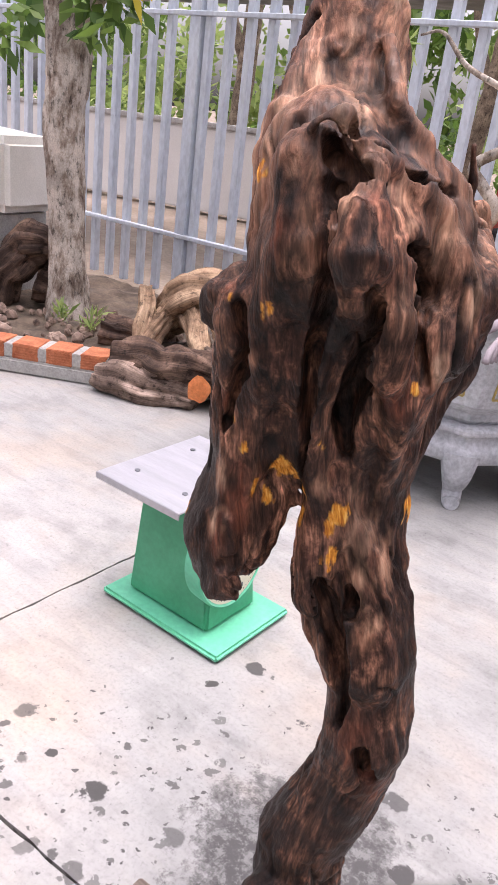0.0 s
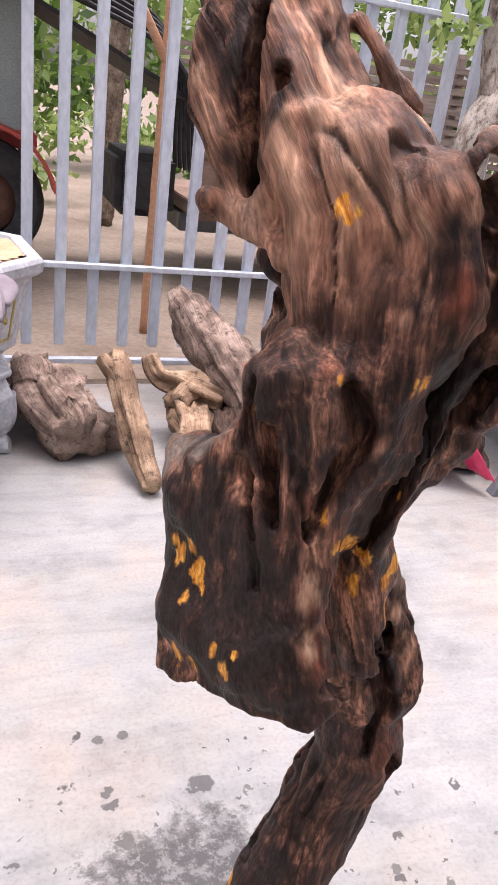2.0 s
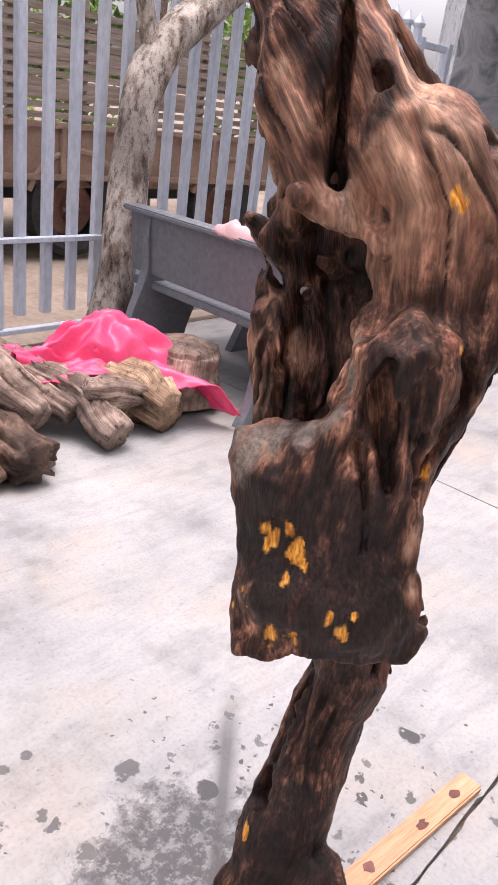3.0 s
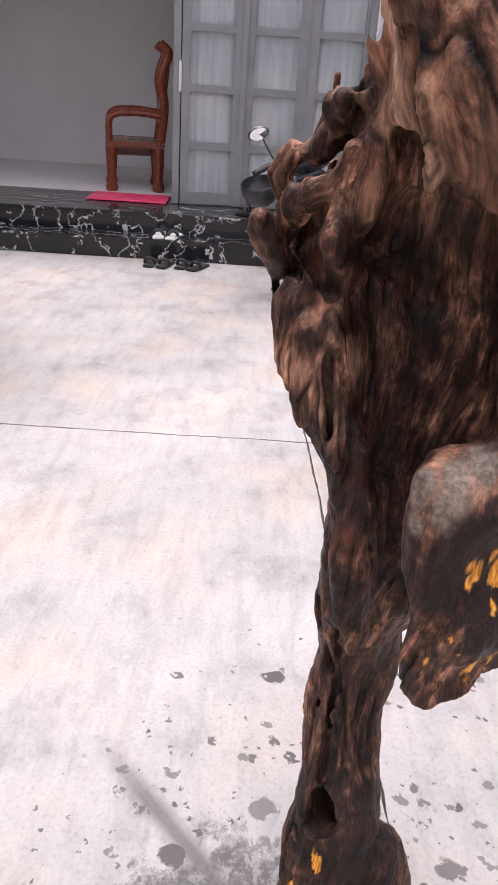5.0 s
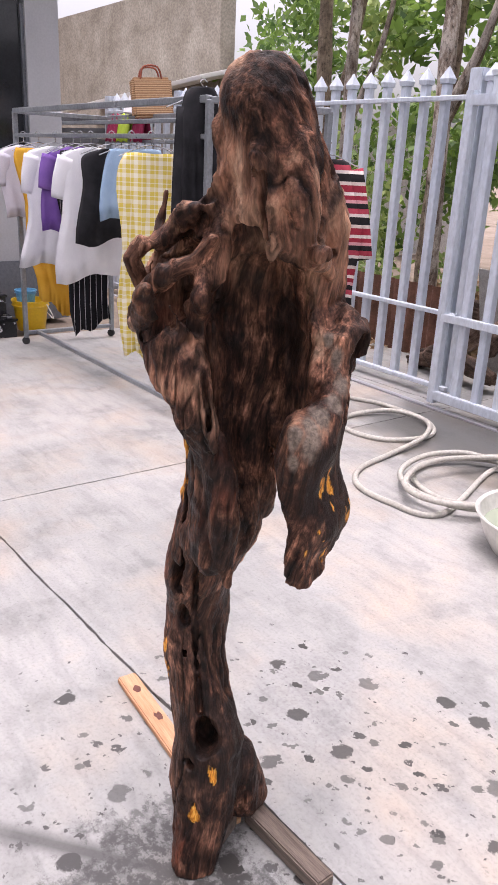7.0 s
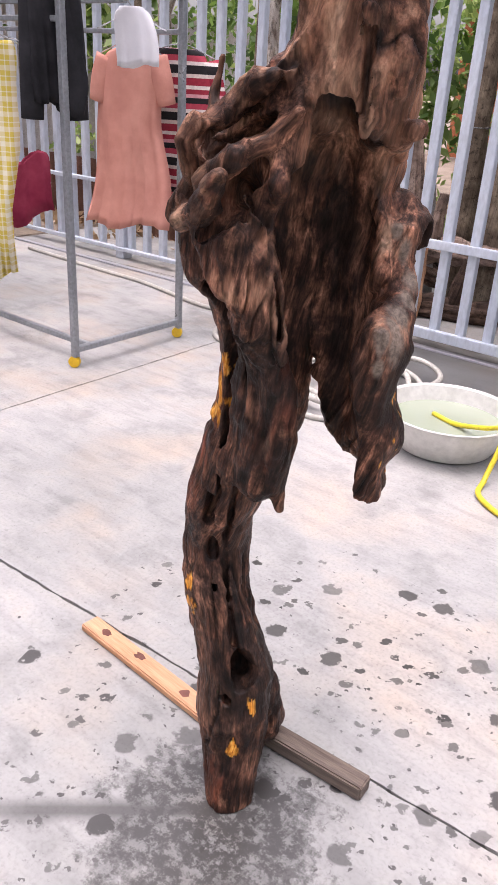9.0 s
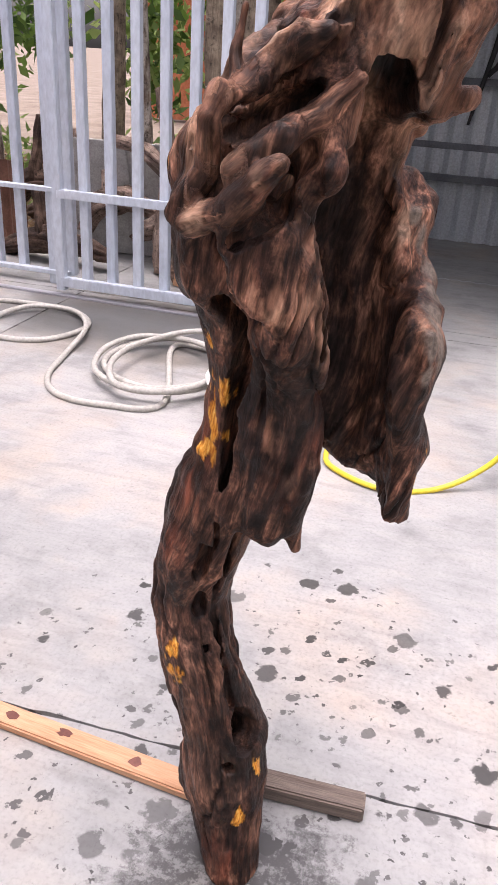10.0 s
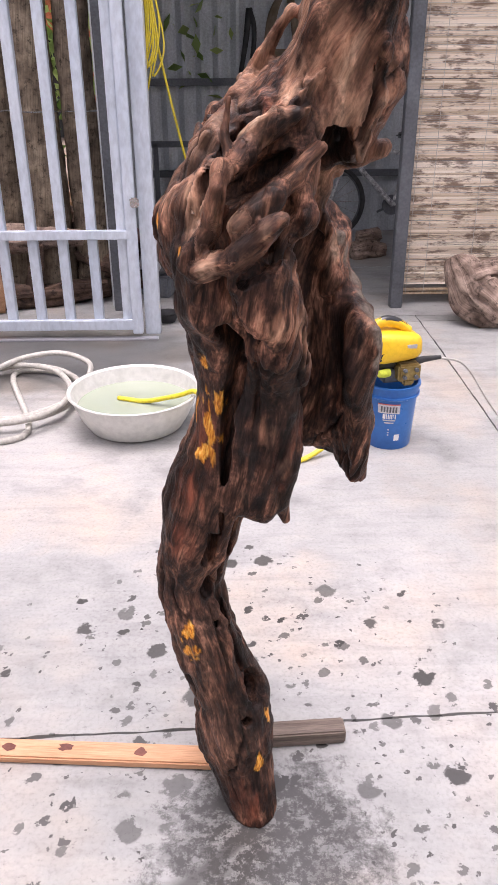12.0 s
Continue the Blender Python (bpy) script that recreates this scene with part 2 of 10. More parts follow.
M["root_pale"] = surface("straw_driftwood", (0.24, 0.15, 0.085), (0.52, 0.37, 0.23), 6, (1, 1, 1), 0.85, relief=0.8, fine=35, stain=0.4)
M["root_dark"] = surface("dark_driftwood", (0.04, 0.025, 0.02), (0.17, 0.10, 0.07), 6, (1, 1, 1), 0.8, relief=0.8, fine=35, stain=0.4)
M["cut_orange"] = surface("fresh_orange_cut", (0.55, 0.15, 0.04), (0.78, 0.27, 0.09), 12, rough=0.8, relief=0.4)


def leaf_material(name, a, bcol):
    m, nt, b = nodes_of(name, 0.55)
    geo = nt.nodes.new("ShaderNodeNewGeometry")
    nt.links.new(ramp(nt, geo.outputs["Random Per Island"], [(0.0, a), (1.0, bcol)]), b.inputs["Base Color"])
    b.inputs["Subsurface Weight"].default_value = 0.0
    tr = nt.nodes.new("ShaderNodeBsdfTranslucent")
    nt.links.new(ramp(nt, geo.outputs["Random Per Island"], [(0.0, tuple(1.6 * c for c in a)), (1.0, tuple(1.6 * c for c in bcol))]), tr.inputs["Color"])
    mx = nt.nodes.new("ShaderNodeMixShader")
    mx.inputs[0].default_value = 0.35
    nt.links.new(b.outputs[0], mx.inputs[1])
    nt.links.new(tr.outputs[0], mx.inputs[2])
    nt.links.new(mx.outputs[0], nt.nodes["Material Output"].inputs["Surface"])
    return m


M["leaf"] = leaf_material("green_leaves", (0.04, 0.09, 0.02), (0.16, 0.26, 0.05))
M["leaf_pale"] = leaf_material("pale_green_leaves", (0.12, 0.20, 0.05), (0.34, 0.42, 0.14))
M["leaf_yellow"] = leaf_material("yellowing_leaves", (0.30, 0.30, 0.03), (0.62, 0.42, 0.04))
M["leaf_dry"] = leaf_material("dry_leaves", (0.20, 0.12, 0.06), (0.42, 0.30, 0.18))


def marble(name, base, vein, scale, width, rough=0.18):
    m, nt, b = nodes_of(name, rough)
    v = coords(nt)
    warp = noise_tex(nt, v, scale * 0.7, 6, 0.6)
    sc = add(nt, "ShaderNodeVectorMath", [(0, warp)])
    sc.operation = "SCALE"
    sc.inputs["Scale"].default_value = 0.9
    ad = add(nt, "ShaderNodeVectorMath", [(0, v), (1, sc.outputs[0])])
    w = add(nt, "ShaderNodeTexWave", [("Vector", ad.outputs[0])], Scale=scale, Distortion=6.0, Detail=4.0, Detail_Scale=1.5)
    soft = ramp(nt, w.outputs["Fac"], [(0.0, vein), (width, base)])
    cloudy = ramp(nt, noise_tex(nt, v, 2.5, 4), [(0.3, grey(0.85)), (0.7, grey(1.05))])
    nt.links.new(mixed(nt, 1.0, soft, cloudy, "MULTIPLY"), b.inputs["Base Color"])
    return m


def streaked_marble(name):
    m, nt, b = nodes_of(name, 0.22)
    tc = nt.nodes.new("ShaderNodeTexCoord")
    mp = nt.nodes.new("ShaderNodeMapping")
    mp.inputs["Rotation"].default_value = (radians(38), 0, 0)
    mp.inputs["Scale"].default_value = (1, 9, 2.2)
    nt.links.new(tc.outputs["Object"], mp.inputs["Vector"])
    wisp = noise_tex(nt, mp.outputs[0], 1.3, 6, 0.62, 1.6)
    broad = noise_tex(nt, coords(nt), 2.2, 3)
    col = ramp(nt, wisp, [(0.34, (0.30, 0.32, 0.34)), (0.44, (0.56, 0.58, 0.60)), (0.52, (0.78, 0.79, 0.80)), (0.60, (0.62, 0.64, 0.66)), (0.72, (0.86, 0.86, 0.87))])
    nt.links.new(mixed(nt, 1.0, col, ramp(nt, broad, [(0.35, grey(0.82)), (0.62, grey(1.06))]), "MULTIPLY"), b.inputs["Base Color"])
    return m


M["marble_black"] = marble("black_marble", (0.012, 0.012, 0.014), (0.55, 0.55, 0.55), 2.6, 0.03)
M["marble_white"] = streaked_marble("white_veined_marble")


def glass_material():
    m, nt, b = nodes_of("window_glass", 0.05, 0.0)
    b.inputs["Transmission Weight"].default_value = 0.85
    b.inputs["Base Color"].default_value = (0.75, 0.8, 0.82, 1)
    return m


M["glass"] = glass_material()
M["dark_glass"] = surface("dark_window_glass", (0.015, 0.016, 0.018), (0.035, 0.037, 0.04), 2, rough=0.08, relief=0)


def mirror_material():
    m, nt, b = nodes_of("mirror_glass", 0.03, 1.0)
    b.inputs["Base Color"].default_value = (0.85, 0.87, 0.88, 1)
    return m


M["mirror"] = mirror_material()


def cloth(name, dark, light, weave=260.0):
    return surface(name, dark, light, 7, rough=0.95, relief=0.15, fine=weave, stain=0.1, spec=0.2)


# ---- building helpers ----
def finish(me, mat, smooth=0.0):
    if mat is not None:
        me.materials.append(mat)
    if smooth:
        me.shade_smooth()
        if smooth < 180:
            me.set_sharp_from_angle(angle=radians(smooth))
    return me


def part(name, bm, material, parent=None, label="", smooth=35.0):
    me = bpy.data.meshes.new(name)
    bm.to_mesh(me)
    bm.free()
    finish(me, material, smooth)
    ob = new(name, me)
    if parent is not None:
        ob.parent = parent
    if label:
        ob["label"] = label
    return ob


def part_py(name, verts, faces, material, parent=None, label="", smooth=35.0):
    me = bpy.data.meshes.new(name)
    me.from_pydata([tuple(v) for v in verts], [], faces)
    me.update()
    finish(me, material, smooth)
    ob = new(name, me)
    if parent is not None:
        ob.parent = parent
    if label:
        ob["label"] = label
    return ob


def thing(name, label, category, group="", m=None, kind=""):
    ob = new(name)
    if m is not None:
        ob.matrix_world = m
    return tagged(ob, label, category, group, kind)


def box(bm, size, centre=(0, 0, 0), rot=(0, 0, 0), bevel=0.0):
    made = bmesh.ops.create_cube(bm, size=1.0)["verts"]
    bmesh.ops.transform(bm, matrix=pose(*centre, *rot) @ Matrix.Diagonal((*size, 1)), verts=made)
    if bevel:
        edges = list({e for v in made for e in v.link_edges})
        bmesh.ops.bevel(bm, geom=edges, offset=bevel, segments=2, affect="EDGES", clamp_overlap=True)
    return bm


def boxes(*specs):
    bm = bmesh.new()
    for s in specs:
        box(bm, *s)
    return bm


def beam(bm, a, b, w, d=None, bevel=0.004):
    """A square bar from a to b."""
    a, b = Vector(a), Vector(b)
    m = Matrix.Translation((a + b) / 2) @ (b - a).to_track_quat("Z", "Y").to_matrix().to_4x4()
    made = bmesh.ops.create_cube(bm, size=1.0)["verts"]
    bmesh.ops.transform(bm, matrix=m @ Matrix.Diagonal((w, d or w, (b - a).length, 1)), verts=made)
    if bevel:
        bmesh.ops.bevel(bm, geom=list({e for v in made for e in v.link_edges}), offset=bevel, segments=1, affect="EDGES", clamp_overlap=True)
    return bm


def lathe(bm, profile, seg=32, m=None, caps=True):
    """Turn a profile of (radius, height) round z."""
    rings = []
    for r, z in profile:
        rings.append([bm.verts.new((m or Matrix()) @ Vector((r * math.cos(2 * math.pi * k / seg), r * math.sin(2 * math.pi * k / seg), z))) for k in range(seg)])
    for a, b in zip(rings, rings[1:]):
        for k in range(seg):
            bm.faces.new((a[k], a[(k + 1) % seg], b[(k + 1) % seg], b[k]))
    if caps:
        bm.faces.new(rings[0][::-1])
        bm.faces.new(rings[-1])
    bmesh.ops.recalc_face_normals(bm, faces=bm.faces)
    return bm


def smooth_path(points, per=8):
    """Catmull-Rom through the points (any number of columns)."""
    p = np.array(points, float)
    q = np.vstack([2 * p[0] - p[1], p, 2 * p[-1] - p[-2]])
    out = []
    for i in range(1, len(q) - 2):
        for s in np.linspace(0, 1, per, endpoint=False):
            out.append(0.5 * (2 * q[i] + (q[i + 1] - q[i - 1]) * s + (2 * q[i - 1] - 5 * q[i] + 4 * q[i + 1] - q[i + 2]) * s**2 + (3 * q[i] - q[i - 1] - 3 * q[i + 1] + q[i + 2]) * s**3))
    out.append(p[-1])
    return np.array(out)


def sweep(bm, path, radius, seg=8, caps=True):
    """A round tube along a path; radius is a number or one a point."""
    path = np.array(path, float)[:, :3]
    radius = np.broadcast_to(radius, len(path))
    t = np.gradient(path, axis=0)
    t /= np.linalg.norm(t, axis=1)[:, None] + 1e-9
    side = np.cross(t[0], (0.31, 0.2, 0.93))
    side /= np.linalg.norm(side) + 1e-9
    rings = []
    for p, d, r in zip(path, t, radius):
        side = side - d * (side @ d)
        side /= np.linalg.norm(side) + 1e-9
        up = np.cross(d, side)
        rings.append([bm.verts.new(p + r * (math.cos(a) * side + math.sin(a) * up)) for a in np.arange(seg) * 2 * math.pi / seg])
    for a, b in zip(rings, rings[1:]):
        for k in range(seg):
            bm.faces.new((a[k], a[(k + 1) % seg], b[(k + 1) % seg], b[k]))
    if caps:
        bm.faces.new(rings[0][::-1])
        bm.faces.new(rings[-1])
    return bm


def lattice_noise(p, seed=0):
    """Smooth value noise, -1 to 1, at an array of points."""
    i = np.floor(p).astype(np.int64)
    f = p - i
    f = f * f * (3 - 2 * f)

    def h(a, b, c):
        n = (a * 374761393 + b * 668265263 + c * 2147483647 + seed * 974634777) & 0x7FFFFFFF
        n = ((n ^ (n >> 13)) * 1274126177) & 0x7FFFFFFF
        return ((n ^ (n >> 16)) & 0xFFFF) / 32767.5 - 1

    x, y, z = i[:, 0], i[:, 1], i[:, 2]
    fx, fy, fz = f[:, 0], f[:, 1], f[:, 2]
    out = 0
    for dx in (0, 1):
        for dy in (0, 1):
            for dz in (0, 1):
                out = out + h(x + dx, y + dy, z + dz) * (fx if dx else 1 - fx) * (fy if dy else 1 - fy) * (fz if dz else 1 - fz)
    return out


def fbm(p, octaves=4, seed=0, gain=0.5):
    out, amp = 0, 1.0
    for k in range(octaves):
        out = out + amp * lattice_noise(p * 2**k + 17.3 * k, seed + k)
        amp *= gain
    return out


def gnarled(points, seed, seg=40, per=10, ridges=0.30, lump=0.24, cut=True):
    """Vertices, faces and grain of a weathered limb: rows of x, y, z, radius, with ridges along the grain and lumps."""
    path = smooth_path(points, per)
    if ridges > 0.2:
        path[:, :3] += path[:, 3:4] * 0.16 * np.stack([fbm(path[:, :3] * 7 + 5 * k, 2, seed + k) for k in range(3)], 1)
    t = np.gradient(path[:, :3], axis=0)
    t /= np.linalg.norm(t, axis=1)[:, None] + 1e-9
    side = np.cross(t[0], (0.37, 0.61, 0.7))
    verts, faces, grain = [], [], []
    ang = np.arange(seg) * 2 * math.pi / seg
    length = np.r_[0, np.cumsum(np.linalg.norm(np.diff(path[:, :3], axis=0), axis=1))]
    for n, (p, d) in enumerate(zip(path, t)):
        side = side - d * (side @ d)
        side /= np.linalg.norm(side) + 1e-9
        up = np.cross(d, side)
        c, s = np.cos(ang + 0.9 * length[n]), np.sin(ang + 0.9 * length[n])
        u, w = np.cos(ang), np.sin(ang)
        ring = np.stack([u, w, np.full(seg, length[n])], 1)
        fold = np.clip(1 - np.abs(fbm(ring * (2.3, 2.3, 1.1) + seed, 2, seed + 4)) / 0.15, 0, 1)
        r = p[3] * (1 + ridges * fbm(ring * (3.0, 3.0, 2.6) + seed, 3, seed) + lump * fbm(ring * (1.1, 1.1, 7) + seed, 2, seed + 9) - 1.1 * ridges * fold)
        verts.append(p[:3] + (r * c)[:, None] * side + (r * s)[:, None] * up)
        grain.append(ring + (seed * 1.7, 0, 0))
    rows = len(verts)
    verts = np.concatenate(verts)
    grain = np.concatenate(grain)
    for a in range(rows - 1):
        for k in range(seg):
            faces.append((a * seg + k, a * seg + (k + 1) % seg, (a + 1) * seg + (k + 1) % seg, (a + 1) * seg + k))
    for a, turn in ((0, -1), (rows - 1, 1)):
        ringv = verts[a * seg : (a + 1) * seg]
        mid = ringv.mean(0) + t[a] * turn * path[a, 3] * 0.10
        inner = ringv * 0.45 + ringv.mean(0) * 0.55 + t[a] * turn * path[a, 3] * 0.16
        i0 = len(verts)
        verts = np.vstack([verts, inner, mid])
        grain = np.vstack([grain, grain[a * seg : (a + 1) * seg] * (0.4, 0.4, 1), [[seed, 0, length[a]]]])
        for k in range(seg):
            q = (k + 1) % seg
            one, two = (a * seg + k, a * seg + q, i0 + q, i0 + k), (i0 + k, i0 + q, i0 + seg)
            faces.append(one if turn > 0 else one[::-1])
            faces.append(two if turn > 0 else two[::-1])
    return verts, faces, grain


def grained(ob, grain):
    at = ob.data.attributes.new("grain", "FLOAT_VECTOR", "POINT")
    at.data.foreach_set("vector", np.asarray(grain, np.float32).ravel())
    return ob


def wood_material(name, dark, mid, light, rough=0.85, relief=0.7):
    """Weathered wood whose streaks follow the grain stored on the mesh."""
    m, nt, b = nodes_of(name, rough, 0, 0.3)
    at = nt.nodes.new("ShaderNodeAttribute")
    at.attribute_name = "grain"
    mp = nt.nodes.new("ShaderNodeMapping")
    mp.inputs["Scale"].default_value = (5.0, 5.0, 2.2)
    nt.links.new(at.outputs["Vector"], mp.inputs["Vector"])
    streak = noise_tex(nt, mp.outputs[0], 1.7, 6, 0.7, 0.5)
    mp2 = nt.nodes.new("ShaderNodeMapping")
    mp2.inputs["Scale"].default_value = (22.0, 22.0, 5.0)
    nt.links.new(at.outputs["Vector"], mp2.inputs["Vector"])
    fine = noise_tex(nt, mp2.outputs[0], 1.0, 4, 0.65)
    patch = noise_tex(nt, coords(nt), 7, 4)
    crackle = noise_tex(nt, coords(nt), 24, 6, 0.72)
    col = mixed(nt, 0.5, ramp(nt, streak, [(0.26, dark), (0.5, mid), (0.76, light)]), ramp(nt, patch, [(0.36, dark), (0.5, mid), (0.64, light)]))
    col = mixed(nt, 1.0, col, ramp(nt, crackle, [(0.36, grey(0.35)), (0.45, grey(0.95)), (0.62, grey(1.15))]), "MULTIPLY")
    col = mixed(nt, 1.0, col, ramp(nt, fine, [(0.34, grey(0.6)), (0.5, grey(0.97)), (0.7, grey(1.12))]), "MULTIPLY")
    col = mixed(nt, 1.0, col, ramp(nt, patch, [(0.3, grey(0.65)), (0.65, grey(1.1))]), "MULTIPLY")
    nt.links.new(col, b.inputs["Base Color"])
    bump(nt, b, mixed(nt, 0.5, streak, fine), relief, 0.012)
    return m


M["root"] = wood_material("grey_driftwood", (0.10, 0.065, 0.05), (0.27, 0.19, 0.15), (0.50, 0.38, 0.31))
M["root_pale"] = wood_material("straw_driftwood", (0.15, 0.09, 0.055), (0.34, 0.22, 0.14), (0.58, 0.42, 0.28))
M["root_dark"] = wood_material("dark_driftwood", (0.025, 0.016, 0.013), (0.09, 0.055, 0.04), (0.25, 0.16, 0.115))


def flaking_bark(name, dark, mid, pale):
    m, nt, b = nodes_of(name, 0.9, 0, 0.2)
    v, tall = coords(nt), coords(nt, (1, 1, 0.45))
    flake, crack, fine = noise_tex(nt, tall, 11, 6, 0.7), noise_tex(nt, tall, 34, 5, 0.7), noise_tex(nt, v, 110, 3)
    broad = noise_tex(nt, v, 2.6, 3)
    col = ramp(nt, flake, [(0.36, dark), (0.46, mid), (0.52, pale), (0.66, (pale[0] * 1.2, pale[1] * 1.2, pale[2] * 1.2))])
    col = mixed(nt, 1.0, col, ramp(nt, crack, [(0.36, grey(0.35)), (0.45, grey(0.95)), (0.65, grey(1.1))]), "MULTIPLY")
    col = mixed(nt, 1.0, col, ramp(nt, broad, [(0.38, grey(0.62)), (0.6, grey(1.1))]), "MULTIPLY")
    col = mixed(nt, 1.0, col, ramp(nt, fine, [(0.35, grey(0.8)), (0.6, grey(1.05))]), "MULTIPLY")
    nt.links.new(col, b.inputs["Base Color"])
    bump(nt, b, mixed(nt, 0.5, flake, crack), 0.8, 0.015)
    return m


M["bark"] = flaking_bark("pale_bark", (0.16, 0.11, 0.085), (0.33, 0.27, 0.22), (0.50, 0.44, 0.38))
M["bark_brown"] = wood_material("brown_bark", (0.10, 0.07, 0.05), (0.21, 0.16, 0.115), (0.36, 0.29, 0.21), 0.9)


def leaves(count, centre, spread, size, seed, hang=0.3, aspect=0.45):
    """Many small folded leaves scattered in lumps inside an ellipsoid."""
    g = np.random.default_rng(seed)
    lumps = g.normal(size=(max(4, count // 60), 3))
    lumps /= np.linalg.norm(lumps, axis=1)[:, None]
    lumps *= g.uniform(0.25, 1.0, (len(lumps), 1)) ** 0.5
    own = lumps[g.integers(0, len(lumps), count)] + g.normal(scale=0.17, size=(count, 3))
    pos = np.array(centre) + own * np.array(spread)
    d = g.normal(size=(count, 3)) + (0, 0, -hang)
    d /= np.linalg.norm(d, axis=1)[:, None]
    w = np.cross(d, g.normal(size=(count, 3)))
    w /= np.linalg.norm(w, axis=1)[:, None] + 1e-9
    s = size * g.uniform(0.6, 1.3, (count, 1))
    n = np.cross(d, w)
    v = np.stack([pos, pos + d * s * 0.5 + w * s * aspect * 0.5, pos + d * s, pos + d * s * 0.5 - w * s * aspect * 0.5 + n * s * 0.12], 1).reshape(-1, 3)
    f = [(4 * k, 4 * k + 1, 4 * k + 2, 4 * k + 3) for k in range(count)]
    return v, f
# ---- the standing trunk ----
# limbs of the trunk: rows of x, y, z, radius
LEG = [(-0.495, 0.994, -0.018, 0.050), (-0.461, 0.945, 0.122, 0.070), (-0.448, 0.938, 0.200, 0.082), (-0.446, 0.925, 0.300, 0.077), (-0.408, 0.929, 0.395, 0.071), (-0.380, 0.931, 0.510, 0.067), (-0.364, 0.910, 0.595, 0.068), (-0.384, 0.930, 0.690, 0.069), (-0.413, 0.907, 0.804, 0.075)]
HEEL = [(-0.444, 0.853, 0.198, 0.055), (-0.432, 0.823, 0.082, 0.066)]
NORTH_LIMB = [(-0.407, 0.940, 0.726, 0.054), (-0.436, 0.924, 0.877, 0.066), (-0.524, 0.940, 0.995, 0.060), (-0.456, 0.944, 1.090, 0.071), (-0.457, 0.994, 1.200, 0.076), (-0.380, 0.961, 1.290, 0.043), (-0.434, 1.040, 1.335, 0.043)]
SKIRT = [(-0.458, 0.949, 0.819, 0.054), (-0.516, 0.964, 0.860, 0.045), (-0.540, 0.957, 1.031, 0.059), (-0.520, 1.029, 1.108, 0.043)]
SKIRT_EDGE = [(-0.525, 1.017, 1.082, 0.028), (-0.542, 0.988, 0.982, 0.032), (-0.547, 0.981, 0.882, 0.031), (-0.539, 0.971, 0.802, 0.022), (-0.551, 0.967, 0.755, 0.009)]
SKIRT_FOLD = [(-0.494, 0.974, 0.979, 0.034), (-0.502, 0.974, 0.880, 0.041), (-0.507, 0.976, 0.795, 0.031)]
BACK = [(-0.382, 0.881, 0.748, 0.059), (-0.446, 0.900, 0.826, 0.066), (-0.473, 0.938, 1.019, 0.071), (-0.540, 0.851, 1.199, 0.111), (-0.524, 0.839, 1.286, 0.092), (-0.559, 0.858, 1.429, 0.083)]
MIDDLE = [(-0.456, 0.815, 0.850, 0.023), (-0.482, 0.885, 1.053, 0.054), (-0.421, 0.846, 1.169, 0.035), (-0.491, 0.825, 1.329, 0.105), (-0.518, 0.779, 1.420, 0.053)]
EAST = [(-0.414, 0.950, 0.893, 0.030), (-0.454, 0.928, 1.023, 0.060), (-0.394, 0.871, 1.215, 0.038), (-0.396, 0.903, 1.231, 0.058), (-0.450, 0.951, 1.358, 0.062), (-0.484, 0.820, 1.433, 0.036)]
FLAP_MID = [(-0.590, 0.864, 0.994, 0.073), (-0.600, 0.805, 0.907, 0.070), (-0.675, 0.874, 0.914, 0.047), (-0.663, 0.900, 0.983, 0.034)]
FLAP_TOP = [(-0.539, 0.859, 1.082, 0.075), (-0.588, 0.822, 1.082, 0.057), (-0.664, 0.893, 1.066, 0.057), (-0.632, 0.923, 1.030, 0.052)]
WEST_LIMB = [(-0.676, 0.901, 1.013, 0.024), (-0.641, 0.907, 1.072, 0.059), (-0.674, 0.864, 1.114, 0.031), (-0.662, 0.816, 1.167, 0.017), (-0.621, 0.782, 1.254, 0.027)]
SPIKE = [(-0.591, 0.808, 1.119, 0.054), (-0.589, 0.789, 1.232, 0.055), (-0.660, 0.814, 1.244, 0.008)]
HOOD = [(-0.526, 0.938, 1.370, 0.108), (-0.574, 0.933, 1.437, 0.094), (-0.619, 0.950, 1.515, 0.071), (-0.631, 0.996, 1.608, 0.065), (-0.628, 1.010, 1.609, 0.046)]
ROOT_A = [(-0.423, 1.017, 1.180, 0.054), (-0.414, 1.035, 1.256, 0.048), (-0.446, 1.013, 1.360, 0.034), (-0.539, 1.018, 1.443, 0.008), (-0.603, 1.007, 1.533, 0.030)]
WOOD_FORMS = [(LEG, 0.03), (HEEL, 0.02), (NORTH_LIMB, 0.03), (SKIRT, 0.03), (SKIRT_EDGE, 0.012), (SKIRT_FOLD, 0.02), (BACK, 0.03), (MIDDLE, 0.012), (EAST, 0.014), (FLAP_MID, 0.03), (FLAP_TOP, 0.03), (WEST_LIMB, 0.02), (SPIKE, 0.02), (HOOD, 0.03), (ROOT_A, 0.012)]
